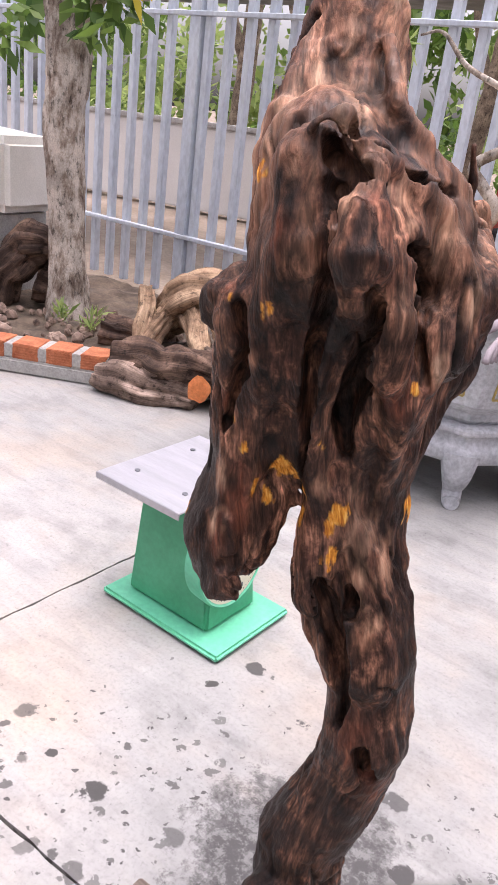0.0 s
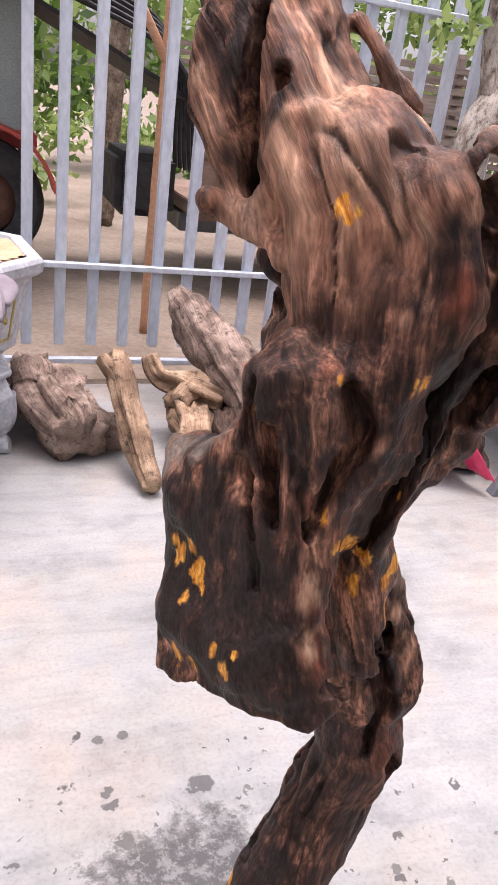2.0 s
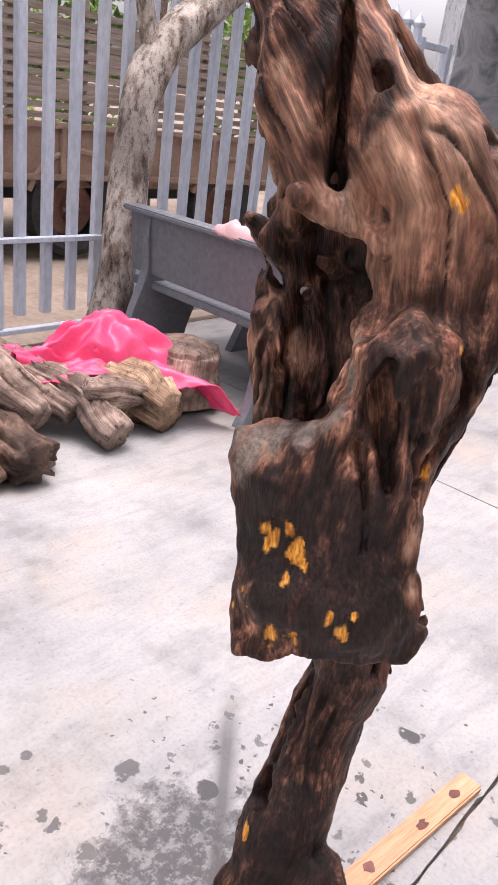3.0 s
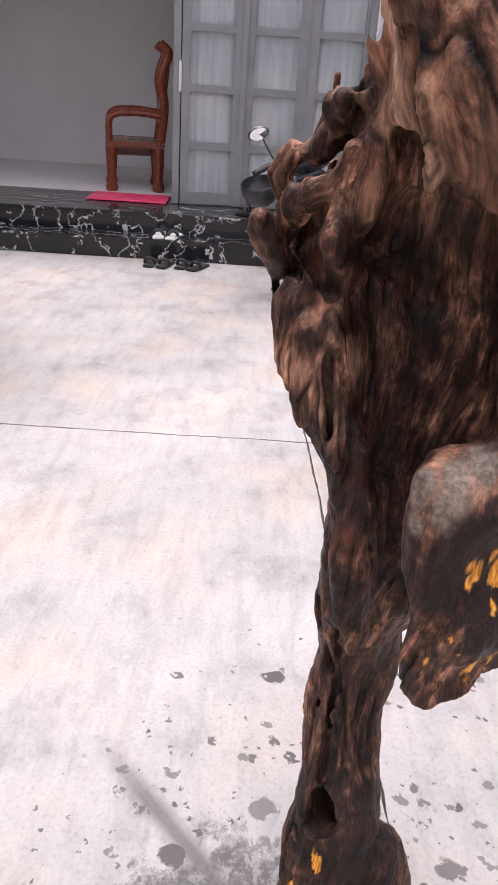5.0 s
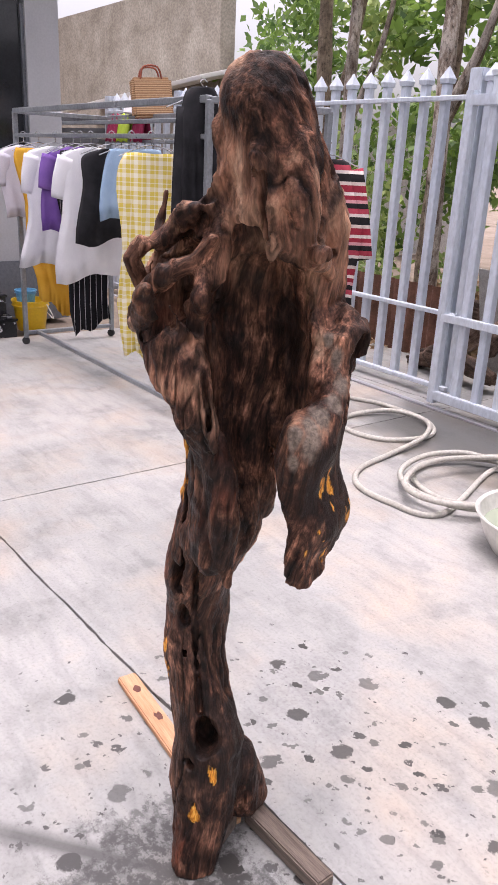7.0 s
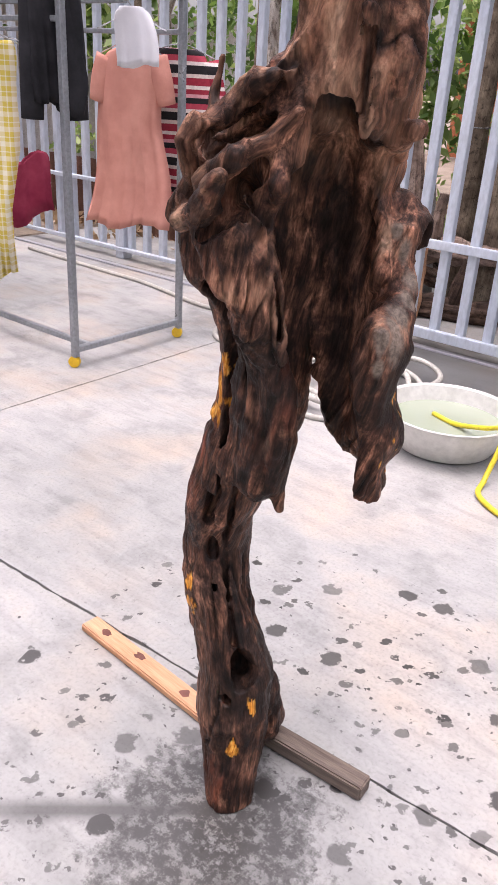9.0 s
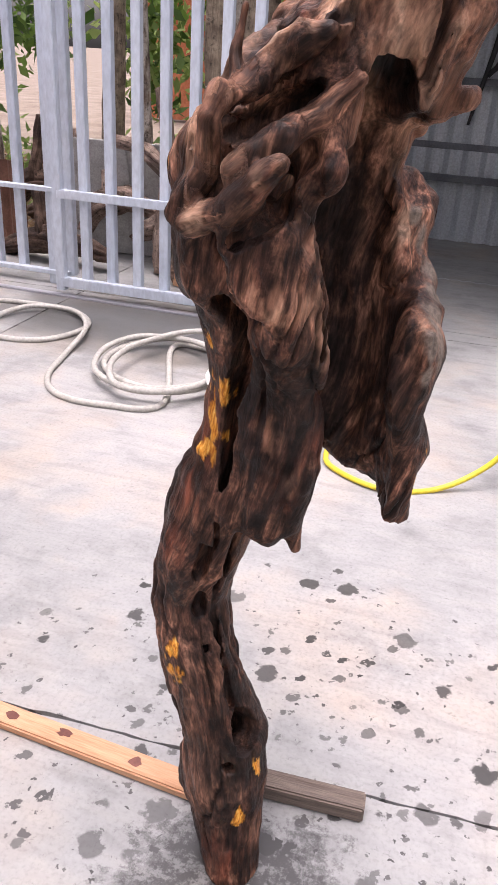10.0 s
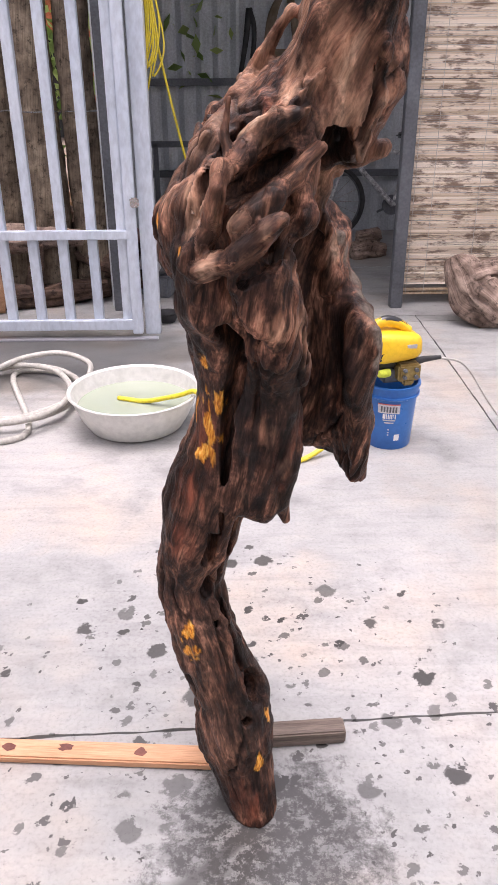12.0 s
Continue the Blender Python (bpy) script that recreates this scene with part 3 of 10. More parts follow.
# hollows: rows of x, y, z, radius
CAVITY = [(-0.600, 0.955, 0.620, 0.055), (-0.585, 0.935, 0.780, 0.072), (-0.570, 0.925, 0.950, 0.080), (-0.560, 0.920, 1.100, 0.088), (-0.560, 0.925, 1.220, 0.090), (-0.570, 0.940, 1.310, 0.078), (-0.590, 0.965, 1.400, 0.045)]
CAVITY_MOUTH = [(-0.670, 1.020, 0.620, 0.070), (-0.660, 1.015, 0.800, 0.062), (-0.655, 1.015, 0.950, 0.055), (-0.650, 1.010, 1.100, 0.052), (-0.650, 1.010, 1.220, 0.055), (-0.650, 1.010, 1.300, 0.035)]
WINDOW = [(-0.780, 0.900, 1.240, 0.060), (-0.670, 0.925, 1.230, 0.068), (-0.580, 0.940, 1.220, 0.070)]
HOLLOWS = [(CAVITY, 0.03), (CAVITY_MOUTH, 0.03), (WINDOW, 0.02)]


def chain_distance(p, rows):
    """Signed distance from points to a chain of round cones (radius blended along each piece)."""
    best = None
    for a, b in zip(rows, rows[1:]):
        a, b = np.array(a, np.float32), np.array(b, np.float32)
        ab = b[:3] - a[:3]
        h = np.clip(((p - a[:3]) @ ab) / (ab @ ab), 0, 1)
        d = np.sqrt(((p - a[:3] - h[:, None] * ab) ** 2).sum(1)) - (a[3] + h * (b[3] - a[3]))
        best = d if best is None else np.minimum(best, d)
    return best


def blend_min(a, b, k):
    h = np.clip(0.5 + 0.5 * (b - a) / k, 0, 1)
    return b + (a - b) * h - k * h * (1 - h)

# ridges and furrows of the trunk's surface: rows of x, y, z, radius
RIB_A = [(-0.520, 0.740, 1.431, 0.019), (-0.501, 0.734, 1.347, 0.034), (-0.538, 0.761, 1.244, 0.034), (-0.566, 0.797, 1.079, 0.035), (-0.568, 0.781, 0.978, 0.019)]
STUB = [(-0.437, 0.755, 1.427, 0.023), (-0.433, 0.745, 1.385, 0.036), (-0.421, 0.739, 1.345, 0.038), (-0.420, 0.738, 1.298, 0.020)]
RIB_B = [(-0.406, 0.778, 1.350, 0.014), (-0.397, 0.784, 1.284, 0.025), (-0.393, 0.796, 1.223, 0.027), (-0.385, 0.818, 1.164, 0.011)]
RIB_C = [(-0.439, 0.805, 1.407, 0.014), (-0.419, 0.897, 1.381, 0.027), (-0.371, 0.913, 1.305, 0.028), (-0.372, 0.879, 1.241, 0.026), (-0.380, 0.832, 1.158, 0.022), (-0.408, 0.884, 1.054, 0.012)]
RIB_D = [(-0.501, 0.741, 1.469, 0.009), (-0.480, 0.758, 1.477, 0.018), (-0.462, 0.783, 1.446, 0.018), (-0.429, 0.845, 1.414, 0.024), (-0.407, 0.919, 1.377, 0.012)]
RIB_E = [(-0.546, 0.940, 1.576, 0.008), (-0.494, 0.894, 1.502, 0.012), (-0.470, 0.928, 1.456, 0.019), (-0.429, 0.974, 1.415, 0.012)]
RIB_F = [(-0.475, 0.767, 1.211, 0.009), (-0.480, 0.786, 1.136, 0.016), (-0.476, 0.823, 1.025, 0.018), (-0.420, 0.863, 0.945, 0.023), (-0.378, 0.875, 0.851, 0.025), (-0.340, 0.861, 0.760, 0.013)]
RIB_G = [(-0.689, 0.966, 1.550, 0.019), (-0.679, 0.962, 1.483, 0.031), (-0.657, 0.919, 1.413, 0.019), (-0.650, 0.894, 1.382, 0.020), (-0.618, 0.860, 1.364, 0.009)]
RIB_H = [(-0.642, 0.908, 1.553, 0.016), (-0.626, 0.863, 1.475, 0.031), (-0.620, 0.839, 1.416, 0.026), (-0.595, 0.808, 1.353, 0.023), (-0.584, 0.777, 1.284, 0.015)]
RIB_I = [(-0.625, 0.786, 1.275, 0.010), (-0.638, 0.769, 1.257, 0.019), (-0.651, 0.785, 1.224, 0.020), (-0.642, 0.802, 1.175, 0.006)]
RIB_J = [(-0.529, 1.105, 1.324, 0.007), (-0.542, 1.069, 1.291, 0.018), (-0.534, 1.044, 1.236, 0.017), (-0.558, 1.043, 1.164, 0.017), (-0.567, 1.025, 1.091, 0.006)]
FOLD_A = [(-0.502, 1.099, 1.256, 0.013), (-0.526, 1.084, 1.173, 0.019), (-0.545, 1.038, 1.119, 0.021), (-0.565, 1.010, 1.059, 0.018), (-0.493, 0.948, 0.920, 0.018), (-0.479, 0.924, 0.742, 0.009)]
FOLD_B = [(-0.556, 1.040, 1.377, 0.009), (-0.567, 1.055, 1.314, 0.017), (-0.480, 0.971, 1.229, 0.020), (-0.468, 0.927, 1.168, 0.018), (-0.469, 0.930, 1.073, 0.007)]
FOLD_C = [(-0.515, 1.105, 1.270, 0.010), (-0.535, 1.071, 1.207, 0.020), (-0.508, 1.013, 1.221, 0.009)]
FRINGE = [(-0.665, 1.030, 1.530, 0.009), (-0.655, 0.996, 1.463, 0.021), (-0.644, 0.979, 1.411, 0.017), (-0.645, 0.981, 1.382, 0.007)]
KNUCKLE = [(-0.626, 0.794, 1.274, 0.018), (-0.647, 0.793, 1.250, 0.022), (-0.661, 0.806, 1.224, 0.011)]
ROOT_E = [(-0.392, 1.075, 1.253, 0.016), (-0.431, 1.079, 1.307, 0.015), (-0.441, 1.115, 1.363, 0.012), (-0.448, 1.095, 1.386, 0.013)]
ROOT_F = [(-0.464, 1.074, 1.389, 0.015), (-0.493, 1.041, 1.421, 0.019), (-0.524, 1.054, 1.440, 0.019), (-0.548, 1.057, 1.450, 0.011)]
ROOT_G = [(-0.414, 1.086, 1.247, 0.018), (-0.464, 1.105, 1.267, 0.018), (-0.506, 1.128, 1.307, 0.019), (-0.525, 1.133, 1.325, 0.014)]
ROOT_H = [(-0.467, 1.099, 1.311, 0.016), (-0.516, 1.088, 1.347, 0.016), (-0.547, 1.050, 1.368, 0.016), (-0.583, 1.043, 1.407, 0.011)]
TWIG = [(-0.457, 1.056, 1.468, 0.006), (-0.450, 1.062, 1.425, 0.008), (-0.454, 1.073, 1.392, 0.010)]
RIB_K = [(-0.492, 1.016, 1.416, 0.013), (-0.546, 0.986, 1.486, 0.022), (-0.581, 1.030, 1.570, 0.014)]
RIB_L = [(-0.554, 1.037, 1.457, 0.012), (-0.613, 1.058, 1.518, 0.013), (-0.613, 1.079, 1.582, 0.016)]
SHELL = [(-0.459, 1.106, 1.261, 0.012), (-0.479, 1.079, 1.184, 0.023), (-0.518, 1.074, 1.150, 0.018), (-0.540, 1.048, 1.120, 0.021), (-0.531, 1.076, 1.178, 0.008)]
GROOVE_A = [(-0.469, 0.738, 1.424, 0.014), (-0.452, 0.719, 1.374, 0.016), (-0.452, 0.722, 1.314, 0.016), (-0.471, 0.759, 1.212, 0.016), (-0.478, 0.765, 1.119, 0.013), (-0.498, 0.806, 1.018, 0.007)]
GROOVE_B = [(-0.396, 0.733, 1.314, 0.012), (-0.412, 0.763, 1.255, 0.019), (-0.425, 0.782, 1.193, 0.023), (-0.442, 0.806, 1.129, 0.019), (-0.435, 0.820, 1.073, 0.010)]
EYE_EAST = [(-0.383, 0.819, 1.352, 0.019), (-0.381, 0.836, 1.333, 0.029), (-0.390, 0.865, 1.302, 0.019)]
GROOVE_C = [(-0.382, 0.833, 1.300, 0.011), (-0.374, 0.837, 1.240, 0.008), (-0.344, 0.833, 1.200, 0.006)]
EYE_TOP = [(-0.483, 0.732, 1.456, 0.012), (-0.473, 0.740, 1.446, 0.017), (-0.450, 0.736, 1.426, 0.019), (-0.437, 0.739, 1.433, 0.012)]
GROOVE_D = [(-0.457, 0.766, 1.480, 0.010), (-0.444, 0.811, 1.463, 0.012), (-0.412, 0.842, 1.439, 0.012), (-0.413, 0.939, 1.418, 0.007)]
GROOVE_E = [(-0.582, 0.736, 1.256, 0.012), (-0.562, 0.727, 1.205, 0.013), (-0.581, 0.742, 1.145, 0.011), (-0.592, 0.752, 1.082, 0.006)]
HOLE_TOE = [(-0.523, 0.750, 0.906, 0.013), (-0.523, 0.748, 0.904, 0.014)]
SCAR = [(-0.429, 0.814, 0.885, 0.013), (-0.417, 0.815, 0.815, 0.017), (-0.393, 0.819, 0.747, 0.017), (-0.391, 0.850, 0.637, 0.011)]
SCAR_B = [(-0.407, 0.833, 0.878, 0.007), (-0.397, 0.830, 0.861, 0.010), (-0.396, 0.825, 0.846, 0.006)]
SCAR_C = [(-0.343, 0.852, 0.609, 0.014), (-0.323, 0.860, 0.561, 0.014)]
PIT_A = [(-0.660, 0.856, 1.527, 0.010), (-0.662, 0.850, 1.518, 0.010)]
PIT_B = [(-0.640, 0.844, 1.387, 0.007), (-0.638, 0.841, 1.383, 0.008)]
GROOVE_F = [(-0.675, 0.774, 1.247, 0.011), (-0.672, 0.785, 1.199, 0.016), (-0.644, 0.780, 1.141, 0.013), (-0.633, 0.767, 1.086, 0.008)]
GROOVE_G = [(-0.652, 0.803, 1.133, 0.007), (-0.648, 0.784, 1.067, 0.007), (-0.635, 0.782, 1.002, 0.005)]
GROOVE_H = [(-0.679, 1.041, 1.548, 0.006), (-0.675, 1.030, 1.482, 0.007), (-0.657, 1.006, 1.396, 0.007)]
EYE_LOW = [(-0.477, 0.958, 0.362, 0.024), (-0.494, 0.962, 0.335, 0.031), (-0.496, 0.977, 0.312, 0.017)]
EYE_LOW_B = [(-0.478, 0.995, 0.275, 0.012), (-0.472, 0.998, 0.281, 0.010)]
GROOVE_I = [(-0.555, 1.041, 0.944, 0.010), (-0.548, 1.030, 0.892, 0.014), (-0.504, 1.009, 0.820, 0.007)]
LEG_HOLE_A = [(-0.417, 0.997, 0.740, 0.013), (-0.405, 0.994, 0.676, 0.013)]
LEG_HOLE_B = [(-0.410, 0.984, 0.618, 0.010), (-0.407, 0.982, 0.594, 0.010)]
LEG_HOLE_C = [(-0.423, 0.980, 0.528, 0.007), (-0.425, 0.980, 0.519, 0.007)]
GROOVE_J = [(-0.466, 0.989, 0.771, 0.007), (-0.434, 0.968, 0.635, 0.007), (-0.440, 0.964, 0.505, 0.008), (-0.463, 0.965, 0.397, 0.007)]
GROOVE_K = [(-0.531, 1.087, 1.351, 0.012), (-0.548, 1.083, 1.308, 0.016), (-0.552, 1.043, 1.252, 0.012)]
GROOVE_L = [(-0.571, 1.045, 1.183, 0.007), (-0.582, 1.042, 1.091, 0.008), (-0.566, 1.032, 0.990, 0.007)]
GAP_A = [(-0.477, 1.095, 1.359, 0.017), (-0.507, 1.078, 1.378, 0.019), (-0.540, 1.064, 1.405, 0.014)]
GAP_B = [(-0.470, 1.145, 1.302, 0.014), (-0.495, 1.152, 1.324, 0.016), (-0.527, 1.092, 1.344, 0.014)]
GAP_C = [(-0.414, 1.082, 1.361, 0.010), (-0.429, 1.065, 1.380, 0.012), (-0.449, 1.077, 1.407, 0.010)]
GAP_D = [(-0.480, 1.107, 1.236, 0.014), (-0.512, 1.114, 1.262, 0.017), (-0.537, 1.127, 1.302, 0.014)]
GROOVE_M = [(-0.443, 1.062, 1.139, 0.012), (-0.457, 1.047, 1.087, 0.017), (-0.447, 0.998, 0.988, 0.014), (-0.441, 0.993, 0.866, 0.012), (-0.430, 0.995, 0.739, 0.007)]
GROOVE_N = [(-0.397, 1.096, 1.311, 0.007), (-0.402, 1.082, 1.346, 0.008), (-0.429, 1.032, 1.391, 0.010), (-0.469, 1.009, 1.434, 0.007)]
GROOVE_O = [(-0.528, 1.062, 1.451, 0.007), (-0.572, 1.064, 1.512, 0.011), (-0.604, 1.077, 1.562, 0.008)]
GROOVE_P = [(-0.491, 1.052, 1.088, 0.007), (-0.496, 1.022, 0.987, 0.007), (-0.482, 1.016, 0.867, 0.007)]
RIDGES = [RIB_A, STUB, RIB_B, RIB_C, RIB_D, RIB_E, RIB_F, RIB_G, RIB_H, RIB_I, RIB_J, FOLD_A, FOLD_B, FOLD_C, FRINGE, KNUCKLE, RIB_K, RIB_L, SHELL]
ROOT_ENDS = [ROOT_E, ROOT_F, ROOT_G, ROOT_H, TWIG]
FURROWS = [GROOVE_A, GROOVE_B, EYE_EAST, GROOVE_C, EYE_TOP, GROOVE_D, GROOVE_E, HOLE_TOE, SCAR, SCAR_B, SCAR_C, PIT_A, PIT_B, GROOVE_F, GROOVE_G, GROOVE_H, EYE_LOW, EYE_LOW_B, GROOVE_I, LEG_HOLE_A, LEG_HOLE_B, LEG_HOLE_C, GROOVE_J, GROOVE_K, GROOVE_L, GAP_A, GAP_B, GAP_C, GAP_D, GROOVE_M, GROOVE_N, GROOVE_O, GROOVE_P]

LIP = [(-0.690, 0.915, 1.392, 0.012), (-0.663, 0.912, 1.382, 0.017), (-0.650, 0.893, 1.378, 0.020), (-0.637, 0.868, 1.368, 0.018), (-0.633, 0.842, 1.352, 0.012)]
SLITS = [[(-0.652, 0.922, 1.600, 0.007), (-0.655, 0.920, 1.550, 0.009), (-0.652, 0.911, 1.480, 0.011), (-0.655, 0.900, 1.415, 0.011), (-0.656, 0.897, 1.402, 0.007)]]
# marks on the wood: rows of x, y, z, radius
PALE_SOUTH = [(-0.564, 0.861, 1.536, 0.041), (-0.521, 0.853, 1.508, 0.033), (-0.562, 0.82, 1.502, 0.027), (-0.531, 0.723, 1.445, 0.015), (-0.544, 0.73, 1.42, 0.013), (-0.415, 0.808, 1.409, 0.019), (-0.394, 0.879, 1.38, 0.017), (-0.541, 0.92, 1.569, 0.021), (-0.401, 0.862, 0.979, 0.023), (-0.38, 0.889, 0.933, 0.02), (-0.386, 0.835, 0.897, 0.016), (-0.366, 0.838, 0.831, 0.016), (-0.456, 0.805, 1.027, 0.011), (-0.341, 0.887, 1.297, 0.013), (-0.344, 0.845, 1.204, 0.014), (-0.415, 0.863, 0.999, 0.015)]
PALE_WEST = [(-0.576, 0.836, 1.516, 0.023), (-0.565, 0.797, 1.481, 0.02), (-0.597, 0.862, 1.541, 0.016), (-0.659, 0.823, 1.483, 0.01), (-0.647, 0.807, 1.443, 0.018), (-0.661, 0.818, 1.411, 0.018), (-0.624, 0.802, 1.422, 0.015), (-0.604, 0.791, 1.408, 0.01), (-0.552, 0.729, 1.33, 0.008), (-0.587, 0.773, 1.399, 0.01), (-0.578, 0.74, 0.947, 0.014), (-0.58, 0.752, 1.007, 0.011), (-0.541, 0.717, 1.187, 0.008), (-0.673, 0.858, 1.464, 0.019), (-0.665, 0.825, 1.448, 0.019), (-0.663, 0.86, 1.411, 0.017), (-0.693, 0.891, 1.394, 0.012), (-0.656, 0.83, 1.493, 0.016), (-0.572, 1.02, 1.126, 0.012), (-0.52, 1.004, 1.156, 0.02)]
PALE_NORTHWEST = [(-0.659, 1.023, 1.5, 0.02), (-0.659, 1.027, 1.455, 0.02), (-0.678, 0.994, 1.471, 0.02), (-0.708, 0.993, 1.51, 0.014), (-0.687, 0.911, 1.386, 0.011), (-0.709, 0.952, 1.504, 0.007), (-0.564, 1.072, 1.166, 0.016), (-0.574, 1.058, 1.128, 0.013), (-0.584, 1.031, 1.111, 0.015), (-0.572, 0.834, 1.225, 0.01), (-0.701, 0.941, 1.102, 0.015), (-0.701, 0.891, 1.108, 0.012), (-0.649, 1.019, 1.421, 0.013), (-0.555, 1.056, 1.238, 0.016), (-0.482, 0.971, 1.203, 0.014)]
PALE_NORTH = [(-0.499, 1.051, 1.441, 0.019), (-0.531, 1.058, 1.454, 0.012), (-0.417, 1.069, 1.376, 0.027), (-0.391, 1.074, 1.349, 0.028), (-0.45, 1.1, 1.31, 0.015), (-0.499, 1.152, 1.327, 0.013), (-0.586, 1.054, 1.486, 0.032), (-0.622, 1.051, 1.499, 0.032), (-0.648, 1.026, 1.435, 0.024), (-0.37, 1.025, 1.322, 0.015), (-0.419, 1.109, 1.27, 0.015), (-0.517, 1.109, 1.163, 0.014), (-0.632, 0.859, 1.219, 0.015), (-0.683, 0.927, 1.12, 0.015), (-0.521, 1.035, 1.489, 0.017), (-0.506, 1.024, 0.952, 0.013), (-0.546, 1.013, 0.882, 0.013)]
CHIPS_NORTH = [(-0.362, 0.991, 0.516, 0.009), (-0.36, 0.997, 0.468, 0.011), (-0.51, 0.965, 0.264, 0.009), (-0.5, 0.995, 0.153, 0.01), (-0.427, 0.987, 1.002, 0.012), (-0.42, 0.984, 0.953, 0.012), (-0.405, 0.986, 0.903, 0.009), (-0.406, 1.009, 1.072, 0.006), (-0.349, 0.99, 1.294, 0.005), (-0.367, 1.069, 1.269, 0.005), (-0.389, 0.951, 0.974, 0.008)]
CHIPS_SOUTH = [(-0.517, 0.788, 1.025, 0.01), (-0.507, 0.797, 1.0, 0.007), (-0.52, 0.785, 0.99, 0.007), (-0.502, 0.804, 0.973, 0.007), (-0.435, 0.815, 0.985, 0.01), (-0.462, 0.789, 1.095, 0.006), (-0.526, 0.706, 1.269, 0.006), (-0.359, 0.827, 1.196, 0.004), (-0.437, 0.818, 0.93, 0.007)]
CHIPS_FLAP = [(-0.703, 0.87, 0.992, 0.007), (-0.694, 0.854, 1.017, 0.006), (-0.676, 0.854, 0.975, 0.008), (-0.661, 0.838, 0.971, 0.004), (-0.694, 0.847, 0.952, 0.006), (-0.72, 0.886, 0.924, 0.004), (-0.721, 0.881, 0.898, 0.004), (-0.689, 0.858, 0.871, 0.006), (-0.692, 0.856, 0.855, 0.006), (-0.678, 0.832, 0.875, 0.006), (-0.663, 0.778, 0.908, 0.006), (-0.659, 0.772, 0.894, 0.005), (-0.656, 0.763, 0.925, 0.003), (-0.712, 0.876, 1.009, 0.005), (-0.704, 0.87, 0.968, 0.005), (-0.667, 0.789, 0.919, 0.005), (-0.72, 0.893, 0.922, 0.004), (-0.68, 0.841, 0.864, 0.004), (-0.711, 0.914, 0.879, 0.004)]
CHIPS_WEST = [(-0.603, 0.788, 1.411, 0.007), (-0.596, 0.782, 1.405, 0.005), (-0.548, 0.74, 1.063, 0.005), (-0.531, 0.776, 1.001, 0.005), (-0.461, 0.807, 0.993, 0.005), (-0.582, 0.752, 1.099, 0.005), (-0.596, 0.735, 1.267, 0.004)]
RED_PATCHES = [(-0.572, 0.773, 1.435, 0.02), (-0.56, 0.748, 1.42, 0.017), (-0.58, 0.77, 1.41, 0.015), (-0.602, 0.752, 1.12, 0.009), (-0.568, 0.731, 0.93, 0.016), (-0.611, 0.743, 1.275, 0.01), (-0.51, 0.693, 1.365, 0.015), (-0.41, 0.726, 1.404, 0.015), (-0.442, 0.841, 1.235, 0.014), (-0.377, 0.805, 1.173, 0.017), (-0.549, 0.76, 0.977, 0.023), (-0.363, 0.849, 0.64, 0.025), (-0.317, 0.872, 0.542, 0.026), (-0.497, 1.028, 1.458, 0.01), (-0.5, 1.156, 1.316, 0.014), (-0.408, 0.983, 0.932, 0.027), (-0.373, 0.972, 0.819, 0.028), (-0.358, 0.989, 0.728, 0.024), (-0.545, 1.011, 0.891, 0.022), (-0.454, 1.013, 0.067, 0.029), (-0.479, 1.021, 0.047, 0.023), (-0.572, 0.99, 0.953, 0.018), (-0.557, 0.995, 1.035, 0.014), (-0.461, 1.053, 1.281, 0.017), (-0.451, 1.077, 1.35, 0.013), (-0.63, 0.863, 1.197, 0.009)]
DARK_FLAP = [(-0.689, 0.833, 1.057, 0.039), (-0.653, 0.802, 0.981, 0.048), (-0.707, 0.875, 1.042, 0.027), (-0.707, 0.855, 0.932, 0.035), (-0.639, 0.752, 0.939, 0.027), (-0.675, 0.804, 0.906, 0.035), (-0.628, 0.79, 1.035, 0.027), (-0.717, 0.895, 0.996, 0.021)]
DARK_PATCHES = [(-0.592, 0.73, 1.254, 0.015), (-0.592, 0.732, 1.174, 0.016), (-0.613, 0.75, 0.971, 0.02), (-0.615, 0.739, 0.938, 0.014), (-0.445, 0.821, 0.854, 0.016), (-0.397, 0.816, 0.825, 0.014), (-0.402, 0.863, 0.693, 0.015), (-0.48, 0.896, 0.369, 0.028), (-0.459, 0.845, 0.32, 0.027), (-0.41, 0.711, 1.382, 0.02), (-0.411, 0.705, 1.336, 0.018), (-0.481, 0.781, 1.417, 0.014), (-0.345, 0.874, 0.578, 0.022), (-0.659, 0.747, 1.268, 0.015), (-0.661, 0.755, 1.219, 0.013), (-0.697, 0.886, 1.514, 0.023), (-0.69, 0.873, 1.477, 0.021), (-0.673, 0.923, 1.547, 0.022), (-0.455, 0.984, 0.877, 0.02), (-0.468, 1.015, 1.009, 0.021), (-0.464, 1.013, 0.932, 0.019), (-0.455, 0.955, 0.423, 0.024), (-0.388, 0.986, 0.672, 0.017)]
SAWN_EDGE = [(-0.699, 0.916, 1.11, 0.015), (-0.692, 0.895, 1.128, 0.012), (-0.692, 0.859, 1.147, 0.012), (-0.678, 0.837, 1.168, 0.011), (-0.661, 0.833, 1.209, 0.009), (-0.647, 0.848, 1.244, 0.007), (-0.706, 0.917, 1.092, 0.012), (-0.699, 0.947, 1.102, 0.011), (-0.707, 0.928, 1.085, 0.012), (-0.698, 0.892, 1.12, 0.011), (-0.693, 0.862, 1.144, 0.009), (-0.704, 0.955, 1.056, 0.007)]


